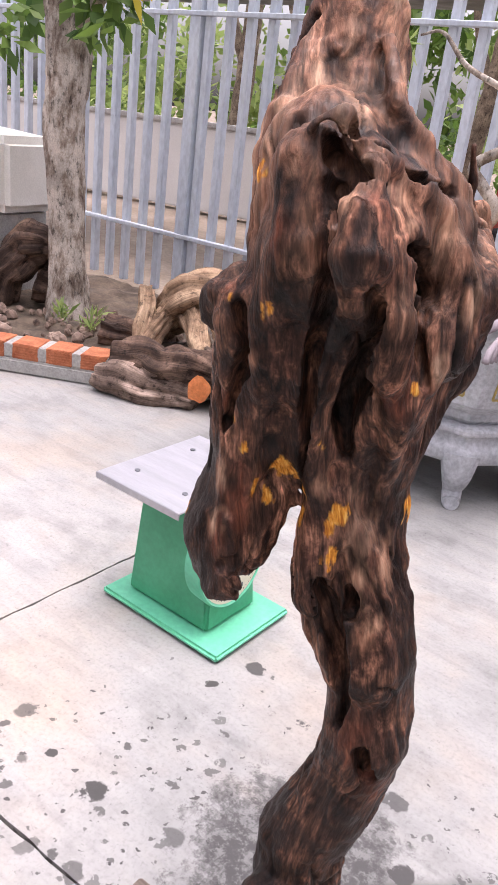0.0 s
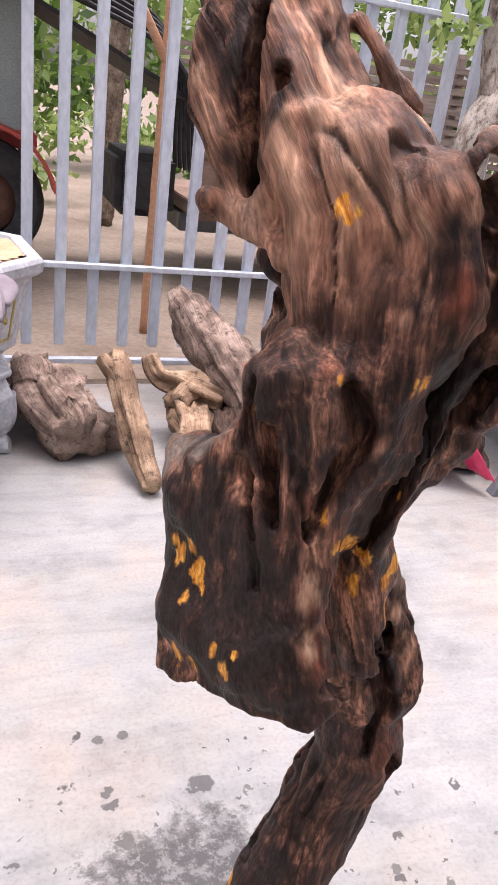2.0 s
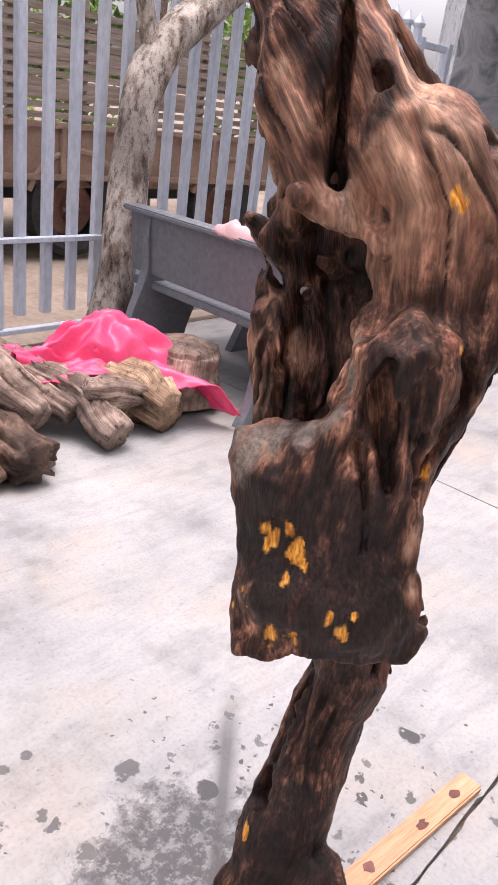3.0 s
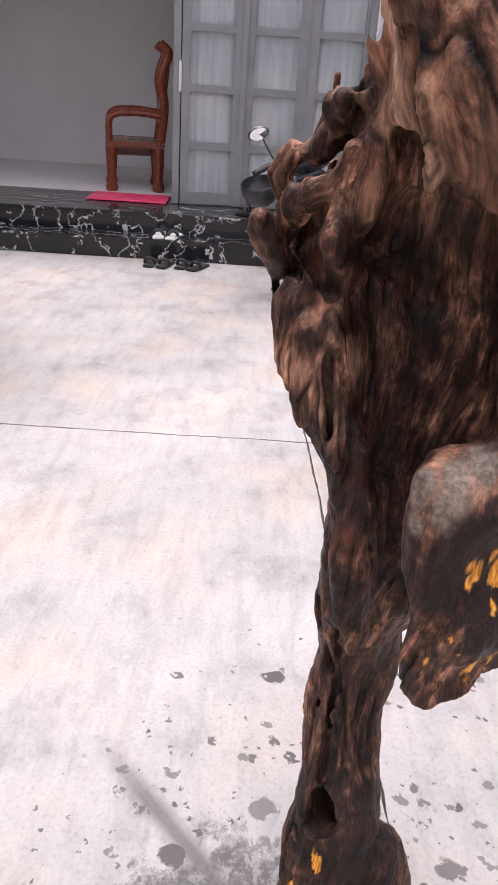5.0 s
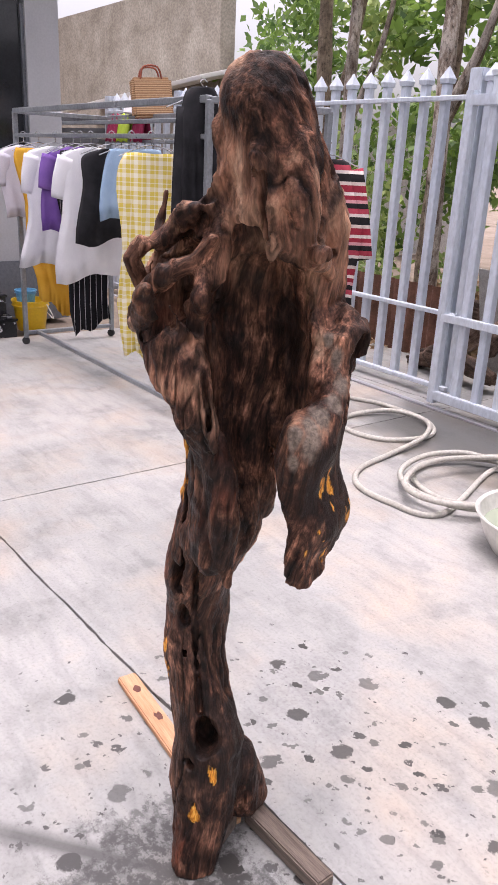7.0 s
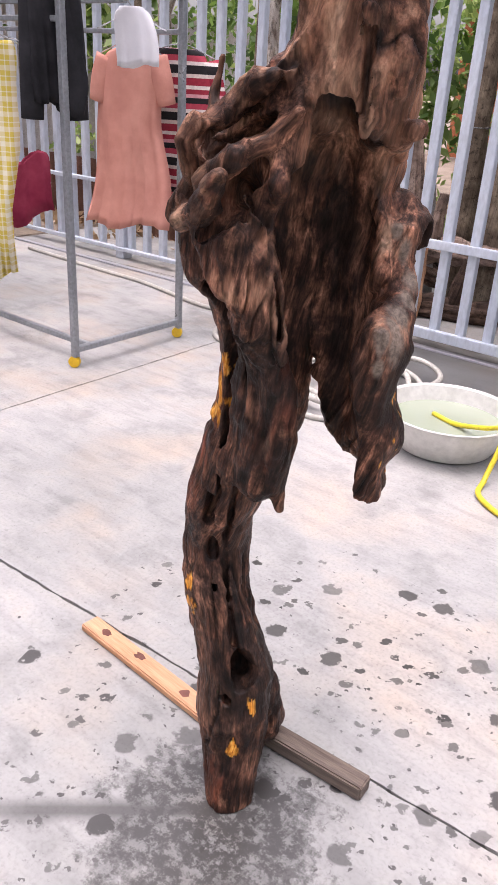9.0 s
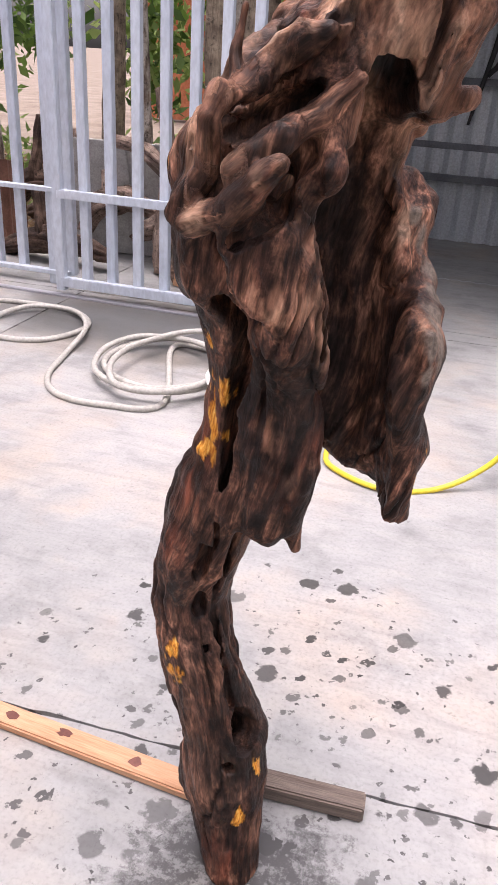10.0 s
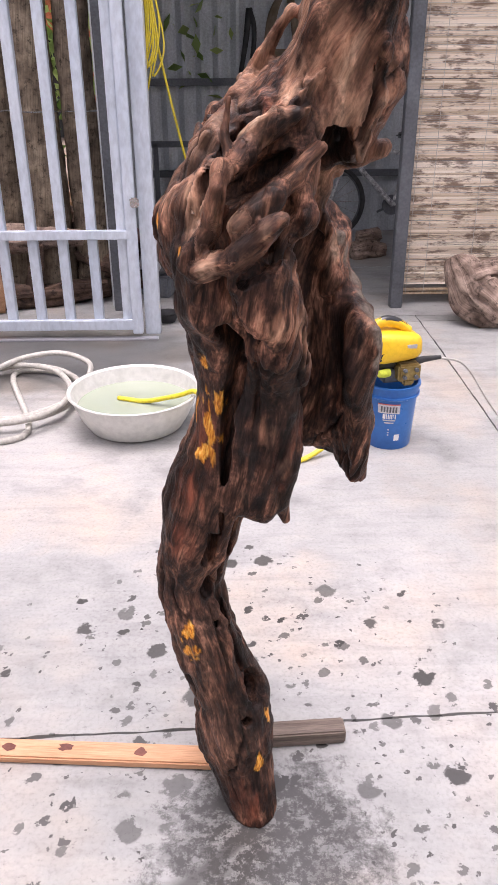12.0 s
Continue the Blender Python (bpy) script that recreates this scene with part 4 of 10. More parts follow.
def surface_net(field, low, step):
    """A quad mesh on the zero level of a sampled field (one vertex a mixed cell)."""
    s = field < 0
    n = np.array(field.shape) - 1
    corners = [(i, j, k) for i in (0, 1) for j in (0, 1) for k in (0, 1)]
    count = sum(s[i : i + n[0], j : j + n[1], k : k + n[2]].astype(np.int8) for i, j, k in corners)
    cells = np.argwhere((count > 0) & (count < 8))
    index = -np.ones(n, np.int32)
    index[tuple(cells.T)] = np.arange(len(cells))
    total, hits = np.zeros((len(cells), 3)), np.zeros(len(cells))
    for a in corners:
        for axis in range(3):
            if a[axis]:
                continue
            b = tuple(1 if q == axis else a[q] for q in range(3))
            fa, fb = field[tuple((cells + a).T)], field[tuple((cells + b).T)]
            mix = (fa < 0) != (fb < 0)
            w = np.where(mix, fa / np.where(mix, fa - fb, 1), 0)
            pos = np.array(a, float)[None] + w[:, None] * (np.array(b) - a)
            total += pos * mix[:, None]
            hits += mix
    verts = low + step * (cells + total / hits[:, None])
    faces = []
    for axis in range(3):
        u, v = (axis + 1) % 3, (axis + 2) % 3
        lo, hi = [slice(1, -1)] * 3, [slice(1, -1)] * 3
        lo[axis], hi[axis] = slice(0, -1), slice(1, None)
        flip = s[tuple(lo)] != s[tuple(hi)]
        base = np.argwhere(flip)
        base[:, u] += 1
        base[:, v] += 1
        inside = s[tuple(base.T)]
        du, dv = np.eye(3, dtype=int)[u], np.eye(3, dtype=int)[v]
        ids = [index[tuple((base - x).T)] for x in (0 * du, du, du + dv, dv)]
        quad = np.stack(ids, 1)
        quad[~inside] = quad[~inside][:, ::-1]
        faces.append(quad)
    faces = np.concatenate(faces)
    return verts, faces[(faces >= 0).all(1)]


def beside(p, rows, margin):
    """Which points lie in the box round a chain, and their distance to it."""
    r = np.array(rows)
    lo, hi = (r[:, :3] - r[:, 3:]).min(0) - margin, (r[:, :3] + r[:, 3:]).max(0) + margin
    at = np.flatnonzero(((p > lo) & (p < hi)).all(1))
    return at, chain_distance(p[at], rows)


# the sawn slab: its outline in metres along and above, on a bowed plane
SLAB = [(-0.000, 0.803), (0.123, 0.842), (0.227, 0.839), (0.254, 0.873), (0.210, 0.970), (0.204, 1.040), (0.164, 1.120), (0.150, 1.240), (0.107, 1.259), (0.088, 1.247), (0.092, 1.201), (0.068, 1.146), (0.029, 1.123), (-0.036, 1.115), (-0.038, 1.072), (-0.012, 1.005), (0.003, 0.931), (-0.008, 0.868)]


def polygon_distance(p, corners):
    """Signed distance from points in a plane to a closed outline."""
    best, inside = np.full(len(p), 9.0), np.zeros(len(p), bool)
    for a, b in zip(corners, corners[1:] + corners[:1]):
        a, b = np.array(a), np.array(b)
        ab, ap = b - a, p - a
        h = np.clip(ap @ ab / (ab @ ab), 0, 1)
        best = np.minimum(best, ((ap - h[:, None] * ab) ** 2).sum(1))
        over = ((a[1] > p[:, 1]) != (b[1] > p[:, 1])) & (p[:, 0] < ab[0] * (p[:, 1] - a[1]) / (ab[1] + 1e-12) + a[0])
        inside ^= over
    return np.sqrt(best) * np.where(inside, -1, 1)


def plate_field(p):
    """The slab with its sawn edges: flat outline, bowed face, thinner towards its foot."""
    off = p[:, :2] - np.array((-0.700, 0.910))
    u, out, z = off @ np.array((0.61, -0.79)), off @ np.array((-0.79, -0.61)), p[:, 2]
    half = 0.0110 - -0.0170 * np.clip((0.92 - z) / 0.12, 0, 1)
    bow = 0.0470 * (1 - ((u - 0.115) / 0.15) ** 2) + -0.0350 + 0.0010 * np.clip((z - 0.95) / 0.2, -0.5, 0.6)
    outline = polygon_distance(np.stack([u, z], 1), SLAB) + 0.006
    face = np.abs(out - bow) - half + 0.006
    return (np.minimum(np.maximum(outline, face), 0) + np.sqrt(np.maximum(outline, 0) ** 2 + np.maximum(face, 0) ** 2) - 0.006).astype(np.float32)


def solid_field(p):
    """The trunk's limbs, slab, ribs with the great hollow cut out, before furrows and holes."""
    d = np.full(len(p), 0.06, np.float32)
    low = np.array((-0.78, 0.66, 0.76))
    at = np.flatnonzero(((p > low) & (p < (-0.45, 1.04, 1.30))).all(1))
    d[at] = blend_min(d[at], plate_field(p[at]), 0.02)
    for rows, k in WOOD_FORMS:
        at, e = beside(p, rows, 0.05)
        d[at] = blend_min(d[at], e, k)
    for rows in RIDGES:
        at, e = beside(p, rows, 0.03)
        d[at] = blend_min(d[at], e, 0.016)
    for rows, k in HOLLOWS:
        at, e = beside(p, rows, 0.04)
        d[at] = -blend_min(-d[at], e, k)
    return d


def seated(chains):
    """The furrows laid on the solid's surface: their rows and the way into the wood at each."""
    q = np.concatenate([np.array(rows, np.float32) for rows in chains])
    p = q[:, :3].copy()
    for turn in range(4):
        d = solid_field(p)
        g = np.stack([(solid_field(p + s) - solid_field(p - s)) / 0.006 for s in 0.003 * np.eye(3, dtype=np.float32)], 1)
        g /= np.linalg.norm(g, axis=1)[:, None] + 1e-6
        p = p - np.clip(d, -0.03, 0.03)[:, None] * g
    cut = np.cumsum([len(rows) for rows in chains])[:-1]
    return list(zip(np.split(np.hstack([p, q[:, 3:]]), cut), np.split(g, cut)))


def sunk(rows, into, sink):
    return np.hstack([rows[:, :3] - into * (sink * rows[:, 3:]), rows[:, 3:] * (1 - 0.10 * sink)])


SUNK = [sunk(*seat, sink) for seat in seated(FURROWS) for sink in (0.2, 1.1, 2.0)] + [sunk(*seat, sink) for seat in seated(SLITS) for sink in (0.0, 1.2, 2.4, 3.6, 4.8)]


def detailed_field(p):
    """The trunk with its furrows, holes and root ends."""
    d = solid_field(p)
    for rows in SUNK:
        at, e = beside(p, rows, 0.02)
        d[at] = -blend_min(-d[at], e, 0.003)
    for rows in ROOT_ENDS + [SKIRT_EDGE, SKIRT_FOLD, LIP]:
        at, e = beside(p, rows, 0.03)
        d[at] = blend_min(d[at], e, 0.008)
    return d


def along_chain(p, rows):
    """Distance, offset from the axis and way along it, for points beside a chain."""
    best = np.full(len(p), 9.0)
    off, way = np.zeros((len(p), 3)), np.zeros(len(p))
    run = 0.0
    for a, b in zip(rows, rows[1:]):
        a, b = np.array(a, float), np.array(b, float)
        ab = b[:3] - a[:3]
        h = np.clip(((p - a[:3]) @ ab) / (ab @ ab), 0, 1)
        w = p - a[:3] - h[:, None] * ab
        d = np.sqrt((w**2).sum(1)) - (a[3] + h * (b[3] - a[3]))
        m = d < best
        best[m], off[m], way[m] = d[m], w[m], run + h[m] * np.linalg.norm(ab)
        run += np.linalg.norm(ab)
    return best, off, way


def vertex_normals(v, f):
    n = np.cross(v[f[:, 2]] - v[f[:, 0]], v[f[:, 3]] - v[f[:, 1]])
    out = np.zeros_like(v)
    for k in range(4):
        np.add.at(out, f[:, k], n)
    return out / (np.linalg.norm(out, axis=1)[:, None] + 1e-12)


def spots(v, rows, soft, seed, grow=1.0, ragged=0.6):
    """Ragged marks, each on the wood nearest to its place."""
    out = np.zeros(len(v))
    for x, y, z, r in rows:
        away = v - (x, y, z)
        away = v - v[(away**2).sum(1).argmin()]
        d = np.linalg.norm(away * (1.1, 1.1, 0.65), axis=1) / (r * grow)
        m = d < 2.2
        out[m] = np.maximum(out[m], np.clip(soft * (1.05 - d[m]) + ragged * soft * fbm(v[m] * (95, 95, 26), 3, seed), 0, 1))
    return out


# the trunk's middle line from the foot to the crown
SPINE = [(-0.49, 0.97, 0.0), (-0.43, 0.92, 0.30), (-0.38, 0.92, 0.60), (-0.46, 0.89, 0.90), (-0.51, 0.88, 1.15), (-0.56, 0.89, 1.40), (-0.61, 0.965, 1.54), (-0.69, 1.07, 1.69)]
TRUNK_PARTS = [
    ("leg", [LEG, HEEL]),
    ("flap", [FLAP_MID, FLAP_TOP, WEST_LIMB, SPIKE, KNUCKLE]),
    ("body", [BACK, MIDDLE, EAST, RIB_A, RIB_B, RIB_C]),
    ("skirt", [NORTH_LIMB, SKIRT, SKIRT_EDGE, SKIRT_FOLD, FOLD_A, FOLD_B, SHELL]),
    ("hood", [HOOD, RIB_G, RIB_H, RIB_K, RIB_L, FRINGE]),
    ("stub", [STUB]),
    ("root", [ROOT_E, TWIG]),
    ("root", [ROOT_F]),
    ("root", [ROOT_G]),
    ("root", [ROOT_H]),
]


def build_trunk(step=0.0038):
    low, high = np.array((-0.80, 0.66, 0.0)), np.array((-0.27, 1.20, 1.672))
    rough = 4
    size = (np.ceil((high - low) / (step * rough)).astype(int)) * rough
    big = [low[q] + step * (rough * np.arange(size[q] // rough) + (rough - 1) / 2) for q in range(3)]
    grid = np.stack(np.meshgrid(*big, indexing="ij"), -1).reshape(-1, 3).astype(np.float32)
    coarse = detailed_field(grid).reshape([len(b) for b in big])
    field = coarse.repeat(rough, 0).repeat(rough, 1).repeat(rough, 2)
    near = np.argwhere(np.abs(field) < 0.018)
    pts = (low + step * near).astype(np.float32)
    d = detailed_field(pts)
    # fluting along the grain, small lumps
    g = pts.astype(float)
    d = d + (0.0050 * fbm(g * (30, 30, 5), 3, 3) + 0.0024 * fbm(g * 40, 2, 8)).astype(np.float32)
    field[tuple(near.T)] = d
    field[:, :, 0] = 0.001
    field[:, :, -1] = 0.001
    field[0], field[-1], field[:, 0], field[:, -1] = 0.001, 0.001, 0.001, 0.001
    verts, faces = surface_net(field, low, step)
    mark = np.arange(len(verts))
    while True:
        fresh = mark.copy()
        np.minimum.at(fresh, faces.ravel(), mark[faces].min(1).repeat(4))
        fresh = fresh[fresh]
        if (fresh == mark).all():
            break
        mark = fresh
    faces = faces[mark[faces[:, 0]] == np.bincount(mark[faces[:, 0]]).argmax()]
    used, back = np.unique(faces, return_inverse=True)
    verts, faces = verts[used], back.reshape(faces.shape)
    # the grain runs up the trunk, and along each root end
    chains = [(rows, n) for n, (_, group) in enumerate(TRUNK_PARTS) for rows in group]
    best, owner = np.full(len(verts), 9.0), np.zeros(len(verts), int)
    spine = np.array(SPINE)
    z = verts[:, 2]
    lean = np.stack([np.interp(z, spine[:, 2], spine[:, 0]), np.interp(z, spine[:, 2], spine[:, 1])], 1)
    grain = np.concatenate([verts[:, :2] - lean, 0.16 * z[:, None]], 1)
    grain[:, :2] += 0.012 * np.stack([fbm(verts * (6, 6, 5), 2, 14), fbm(verts * (6, 6, 5), 2, 15)], 1)
    calm = np.clip(0.45 + 1.2 * fbm(verts * 8, 2, 90), 0.05, 1.0)

    def fibres(q, quiet, seed):
        check = np.abs(fbm(q * 15, 2, 40 + seed))
        return quiet * (0.0026 * fbm(q * 70, 3, 21) + 0.0014 * fbm(q * 170, 2, 60)) - 0.0065 * np.clip(1 - check / 0.075, 0, 1) ** 1.2 * np.clip(1.6 * quiet - 0.25, 0, 1)

    ridge, weight = fibres(grain, calm, 0), np.ones(len(verts))
    for k, (rows, n) in enumerate(chains):
        dist, off, way = along_chain(verts, rows)
        m = dist < best
        best[m], owner[m] = dist[m], n
        if TRUNK_PARTS[n][0] not in ("root", "stub"):
            continue
        axis = np.array(rows[-1][:3]) - np.array(rows[0][:3])
        axis /= np.linalg.norm(axis)
        q = off - (off @ axis)[:, None] * axis + axis * way[:, None] * 0.16 + 0.37 * k
        w = np.exp(-np.clip(dist, -0.004, 1) / 0.003) * 2
        m = w > 0.05
        ridge[m] += w[m] * fibres(q[m], 0.6 * calm[m], k)
        weight[m] += w[m]
        grain[w > 1.2] = q[w > 1.2]
    ridge = ridge / np.maximum(weight, 1e-9)
    nrm = vertex_normals(verts, faces)
    verts = verts + nrm * ridge[:, None]
    verts[:, 2] = np.maximum(verts[:, 2], 0.0)
    nrm = vertex_normals(verts, faces)
    # wear and shade: red = pale scraped wood and lightened crown, green = orange chips, blue = charred wood and painted
    # shade, alpha = grey sawn faces
    # bleached wood and top light, both put into the crown's colour
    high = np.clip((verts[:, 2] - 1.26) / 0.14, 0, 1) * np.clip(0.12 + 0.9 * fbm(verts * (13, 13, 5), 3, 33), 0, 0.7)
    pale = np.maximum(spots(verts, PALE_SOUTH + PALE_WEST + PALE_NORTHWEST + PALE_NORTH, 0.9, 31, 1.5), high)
    chips = spots(verts, CHIPS_NORTH + CHIPS_SOUTH + CHIPS_FLAP + CHIPS_WEST, 3.6, 51, 1.15, 1.5)
    ruddy = 0.7 * spots(verts, RED_PATCHES, 0.9, 61, 1.5)
    char_shade = np.maximum(spots(verts, DARK_PATCHES, 1.3, 77, 1.3), np.clip(1.1 * fbm(verts * (9, 9, 4), 3, 78) - 0.05, 0, 0.8))
    char_shade = np.maximum(char_shade, np.minimum(1, 1.4 * spots(verts, DARK_FLAP, 1.2, 79, 1.7)))
    # the foot has drunk water and stays dark
    char_shade = np.maximum(char_shade, np.clip((0.85 - verts[:, 2]) / 0.45, 0, 1) * np.clip(0.42 + 0.7 * fbm(verts * (20, 20, 5), 3, 85), 0, 0.85))
    # nearness to furrows and holes; inside them shade is put into the colour
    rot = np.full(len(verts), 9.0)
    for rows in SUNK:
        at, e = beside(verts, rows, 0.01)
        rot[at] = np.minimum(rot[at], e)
    # walls of the great hollow: shade put into the colour in streaks
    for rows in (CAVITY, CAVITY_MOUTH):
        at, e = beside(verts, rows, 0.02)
        char_shade[at] = np.maximum(char_shade[at], np.clip((0.012 - e) / 0.01, 0, 1) * np.clip(0.36 + 1.1 * fbm(verts[at] * (18, 18, 3), 3, 80), 0, 0.92))
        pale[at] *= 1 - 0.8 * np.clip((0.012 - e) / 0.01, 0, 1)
    char_shade = np.maximum(char_shade, 0.85 * np.clip((0.002 - rot) / 0.004, 0, 1))
    sawn = spots(verts, SAWN_EDGE, 2.0, 91, 1.8, 0.25)
    char_shade *= 1 - 0.8 * sawn
    wear_shade = np.stack([pale, chips, char_shade, sawn], 1).astype(np.float32)
    root = thing("driftwood", "tall hollow dark brown driftwood with orange chips, standing on concrete", "driftwood", m=pose(-0.49, 0.97, 0))
    inv = np.array((-0.49, 0.97, 0.0))
    mat = trunk_material()
    votes = np.sort(owner[faces], 1)[:, 1]
    for turn in range(3):
        stray = np.zeros(len(faces), bool)
        for n in range(len(TRUNK_PARTS)):
            mine = np.flatnonzero(votes == n)
            if not len(mine):
                continue
            mark = np.arange(len(verts))
            f = faces[mine]
            while True:
                least = mark[f].min(1)
                fresh = mark.copy()
                np.minimum.at(fresh, f.ravel(), least.repeat(4))
                fresh = fresh[fresh]
                if (fresh == mark).all():
                    break
                mark = fresh
            island = mark[f[:, 0]]
            names, counts = np.unique(island, return_counts=True)
            stray[mine[island != names[counts.argmax()]]] = True
        # a loose scrap goes to the part beside it
        for sweep_no in range(60):
            if not stray.any():
                break
            lead = np.full(len(verts), -1)
            lead[faces[~stray].ravel()] = votes[~stray].repeat(4)
            got = lead[faces].max(1)
            fixed = stray & (got >= 0)
            if not fixed.any():
                break
            votes[fixed] = got[fixed]
            stray &= ~fixed
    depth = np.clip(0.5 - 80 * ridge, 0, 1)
    for n, (name, _) in enumerate(TRUNK_PARTS):
        pick = faces[votes == n]
        if not len(pick):
            continue
        used, back = np.unique(pick, return_inverse=True)
        me = bpy.data.meshes.new(name)
        me.from_pydata((verts[used] - inv).tolist(), [], back.reshape(pick.shape).tolist())
        me.update()
        me.shade_smooth()
        me.normals_split_custom_set_from_vertices(nrm[used].tolist())
        me.color_attributes.new("wear_shade", "FLOAT_COLOR", "POINT").data.foreach_set("color", wear_shade[used].ravel())
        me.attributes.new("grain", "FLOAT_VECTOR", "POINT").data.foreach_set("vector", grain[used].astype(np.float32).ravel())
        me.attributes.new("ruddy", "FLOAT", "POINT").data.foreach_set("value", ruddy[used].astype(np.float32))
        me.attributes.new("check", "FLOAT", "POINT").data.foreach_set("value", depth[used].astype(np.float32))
        me.materials.append(mat)
        ob = new(name, me)
        ob.parent = root
    return root


def trunk_material():
    m, nt, b = nodes_of("wet_dark_driftwood", 0.6, 0, 0.22)
    at = nt.nodes.new("ShaderNodeAttribute")
    at.attribute_name = "grain"

    def scaled(s):
        mp = nt.nodes.new("ShaderNodeMapping")
        mp.inputs["Scale"].default_value = (s, s, s)
        nt.links.new(at.outputs["Vector"], mp.inputs["Vector"])
        return mp.outputs[0]

    v = coords(nt)
    streak, fine = noise_tex(nt, scaled(60), 1.0, 5, 0.62, 0.9), noise_tex(nt, scaled(230), 1.0, 3, 0.6)
    flow = noise_tex(nt, scaled(15), 1.0, 5, 0.6, 1.2)
    patch, broad, speck = noise_tex(nt, v, 16, 6, 0.68), noise_tex(nt, v, 5.0, 3), noise_tex(nt, v, 150, 3)
    wood = ramp(nt, flow, [(0.34, (0.009, 0.0042, 0.003)), (0.46, (0.036, 0.015, 0.010)), (0.55, (0.120, 0.053, 0.033)), (0.67, (0.34, 0.170, 0.108))])
    wood = mixed(nt, 0.40, wood, ramp(nt, patch, [(0.39, (0.008, 0.004, 0.003)), (0.51, (0.070, 0.030, 0.019)), (0.62, (0.33, 0.160, 0.100))]))
    wood = mixed(nt, 1.0, wood, ramp(nt, streak, [(0.35, grey(0.18)), (0.50, grey(0.88)), (0.65, grey(2.2))]), "MULTIPLY")
    wood = mixed(nt, 1.0, wood, ramp(nt, broad, [(0.38, grey(0.30)), (0.60, grey(1.40))]), "MULTIPLY")
    wood = mixed(nt, 1.0, wood, ramp(nt, fine, [(0.36, grey(0.55)), (0.50, grey(1.0)), (0.64, grey(1.45))]), "MULTIPLY")
    ru = nt.nodes.new("ShaderNodeAttribute")
    ru.attribute_name = "ruddy"
    wood = mixed(nt, ru.outputs["Fac"], wood, mixed(nt, 1.0, (0.19, 0.056, 0.030), ramp(nt, streak, [(0.34, grey(0.35)), (0.5, grey(0.9)), (0.68, grey(1.9))]), "MULTIPLY"))
    wear_shade = nt.nodes.new("ShaderNodeAttribute")
    wear_shade.attribute_name = "wear_shade"
    sep = nt.nodes.new("ShaderNodeSeparateColor")
    nt.links.new(wear_shade.outputs["Color"], sep.inputs[0])
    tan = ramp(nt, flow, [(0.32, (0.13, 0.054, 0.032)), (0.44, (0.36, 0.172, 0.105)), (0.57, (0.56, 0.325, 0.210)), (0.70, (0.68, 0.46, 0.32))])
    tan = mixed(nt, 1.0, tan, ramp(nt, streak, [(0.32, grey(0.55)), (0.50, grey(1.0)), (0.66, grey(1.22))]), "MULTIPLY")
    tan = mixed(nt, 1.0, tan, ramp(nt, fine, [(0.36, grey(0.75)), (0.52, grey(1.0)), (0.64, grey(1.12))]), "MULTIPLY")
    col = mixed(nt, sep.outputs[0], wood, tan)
    # near-black for charred wood and for the painted shade in hollows
    char_shade = mixed(nt, 1.0, ramp(nt, patch, [(0.36, (0.010, 0.0065, 0.006)), (0.62, (0.030, 0.019, 0.016))]), ramp(nt, fine, [(0.35, grey(0.6)), (0.68, grey(1.6))]), "MULTIPLY")
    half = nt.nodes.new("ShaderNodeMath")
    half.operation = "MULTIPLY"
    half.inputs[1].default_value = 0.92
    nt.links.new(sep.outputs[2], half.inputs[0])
    col = mixed(nt, half.outputs[0], col, char_shade)
    gray = mixed(nt, 1.0, ramp(nt, patch, [(0.35, (0.085, 0.066, 0.052)), (0.65, (0.26, 0.205, 0.165))]), ramp(nt, speck, [(0.35, grey(0.6)), (0.65, grey(1.25))]), "MULTIPLY")
    col = mixed(nt, wear_shade.outputs["Alpha"], col, gray)
    orange = ramp(nt, fine, [(0.34, (0.36, 0.11, 0.012)), (0.52, (0.72, 0.30, 0.035)), (0.66, (0.86, 0.50, 0.12))])
    col = mixed(nt, sep.outputs[1], col, orange)
    # rubbed ridges, and old checks darkened by grime and shade put into the colour
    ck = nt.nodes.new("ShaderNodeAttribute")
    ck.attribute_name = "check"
    grime_shade = ramp(nt, ck.outputs["Fac"], [(0.30, grey(1.25)), (0.50, grey(1.0)), (0.68, grey(0.55)), (0.92, grey(0.22))])
    col = mixed(nt, 1.0, col, grime_shade, "MULTIPLY")
    nt.links.new(col, b.inputs["Base Color"])
    nt.links.new(ramp(nt, patch, [(0.35, grey(0.40)), (0.62, grey(0.72))]), b.inputs["Roughness"])
    bump(nt, b, mixed(nt, 0.45, mixed(nt, 0.5, streak, patch), fine), 0.75, 0.006)
    return m


trunk = build_trunk()


# ---- the yard ----
SKEW = radians(2.5)


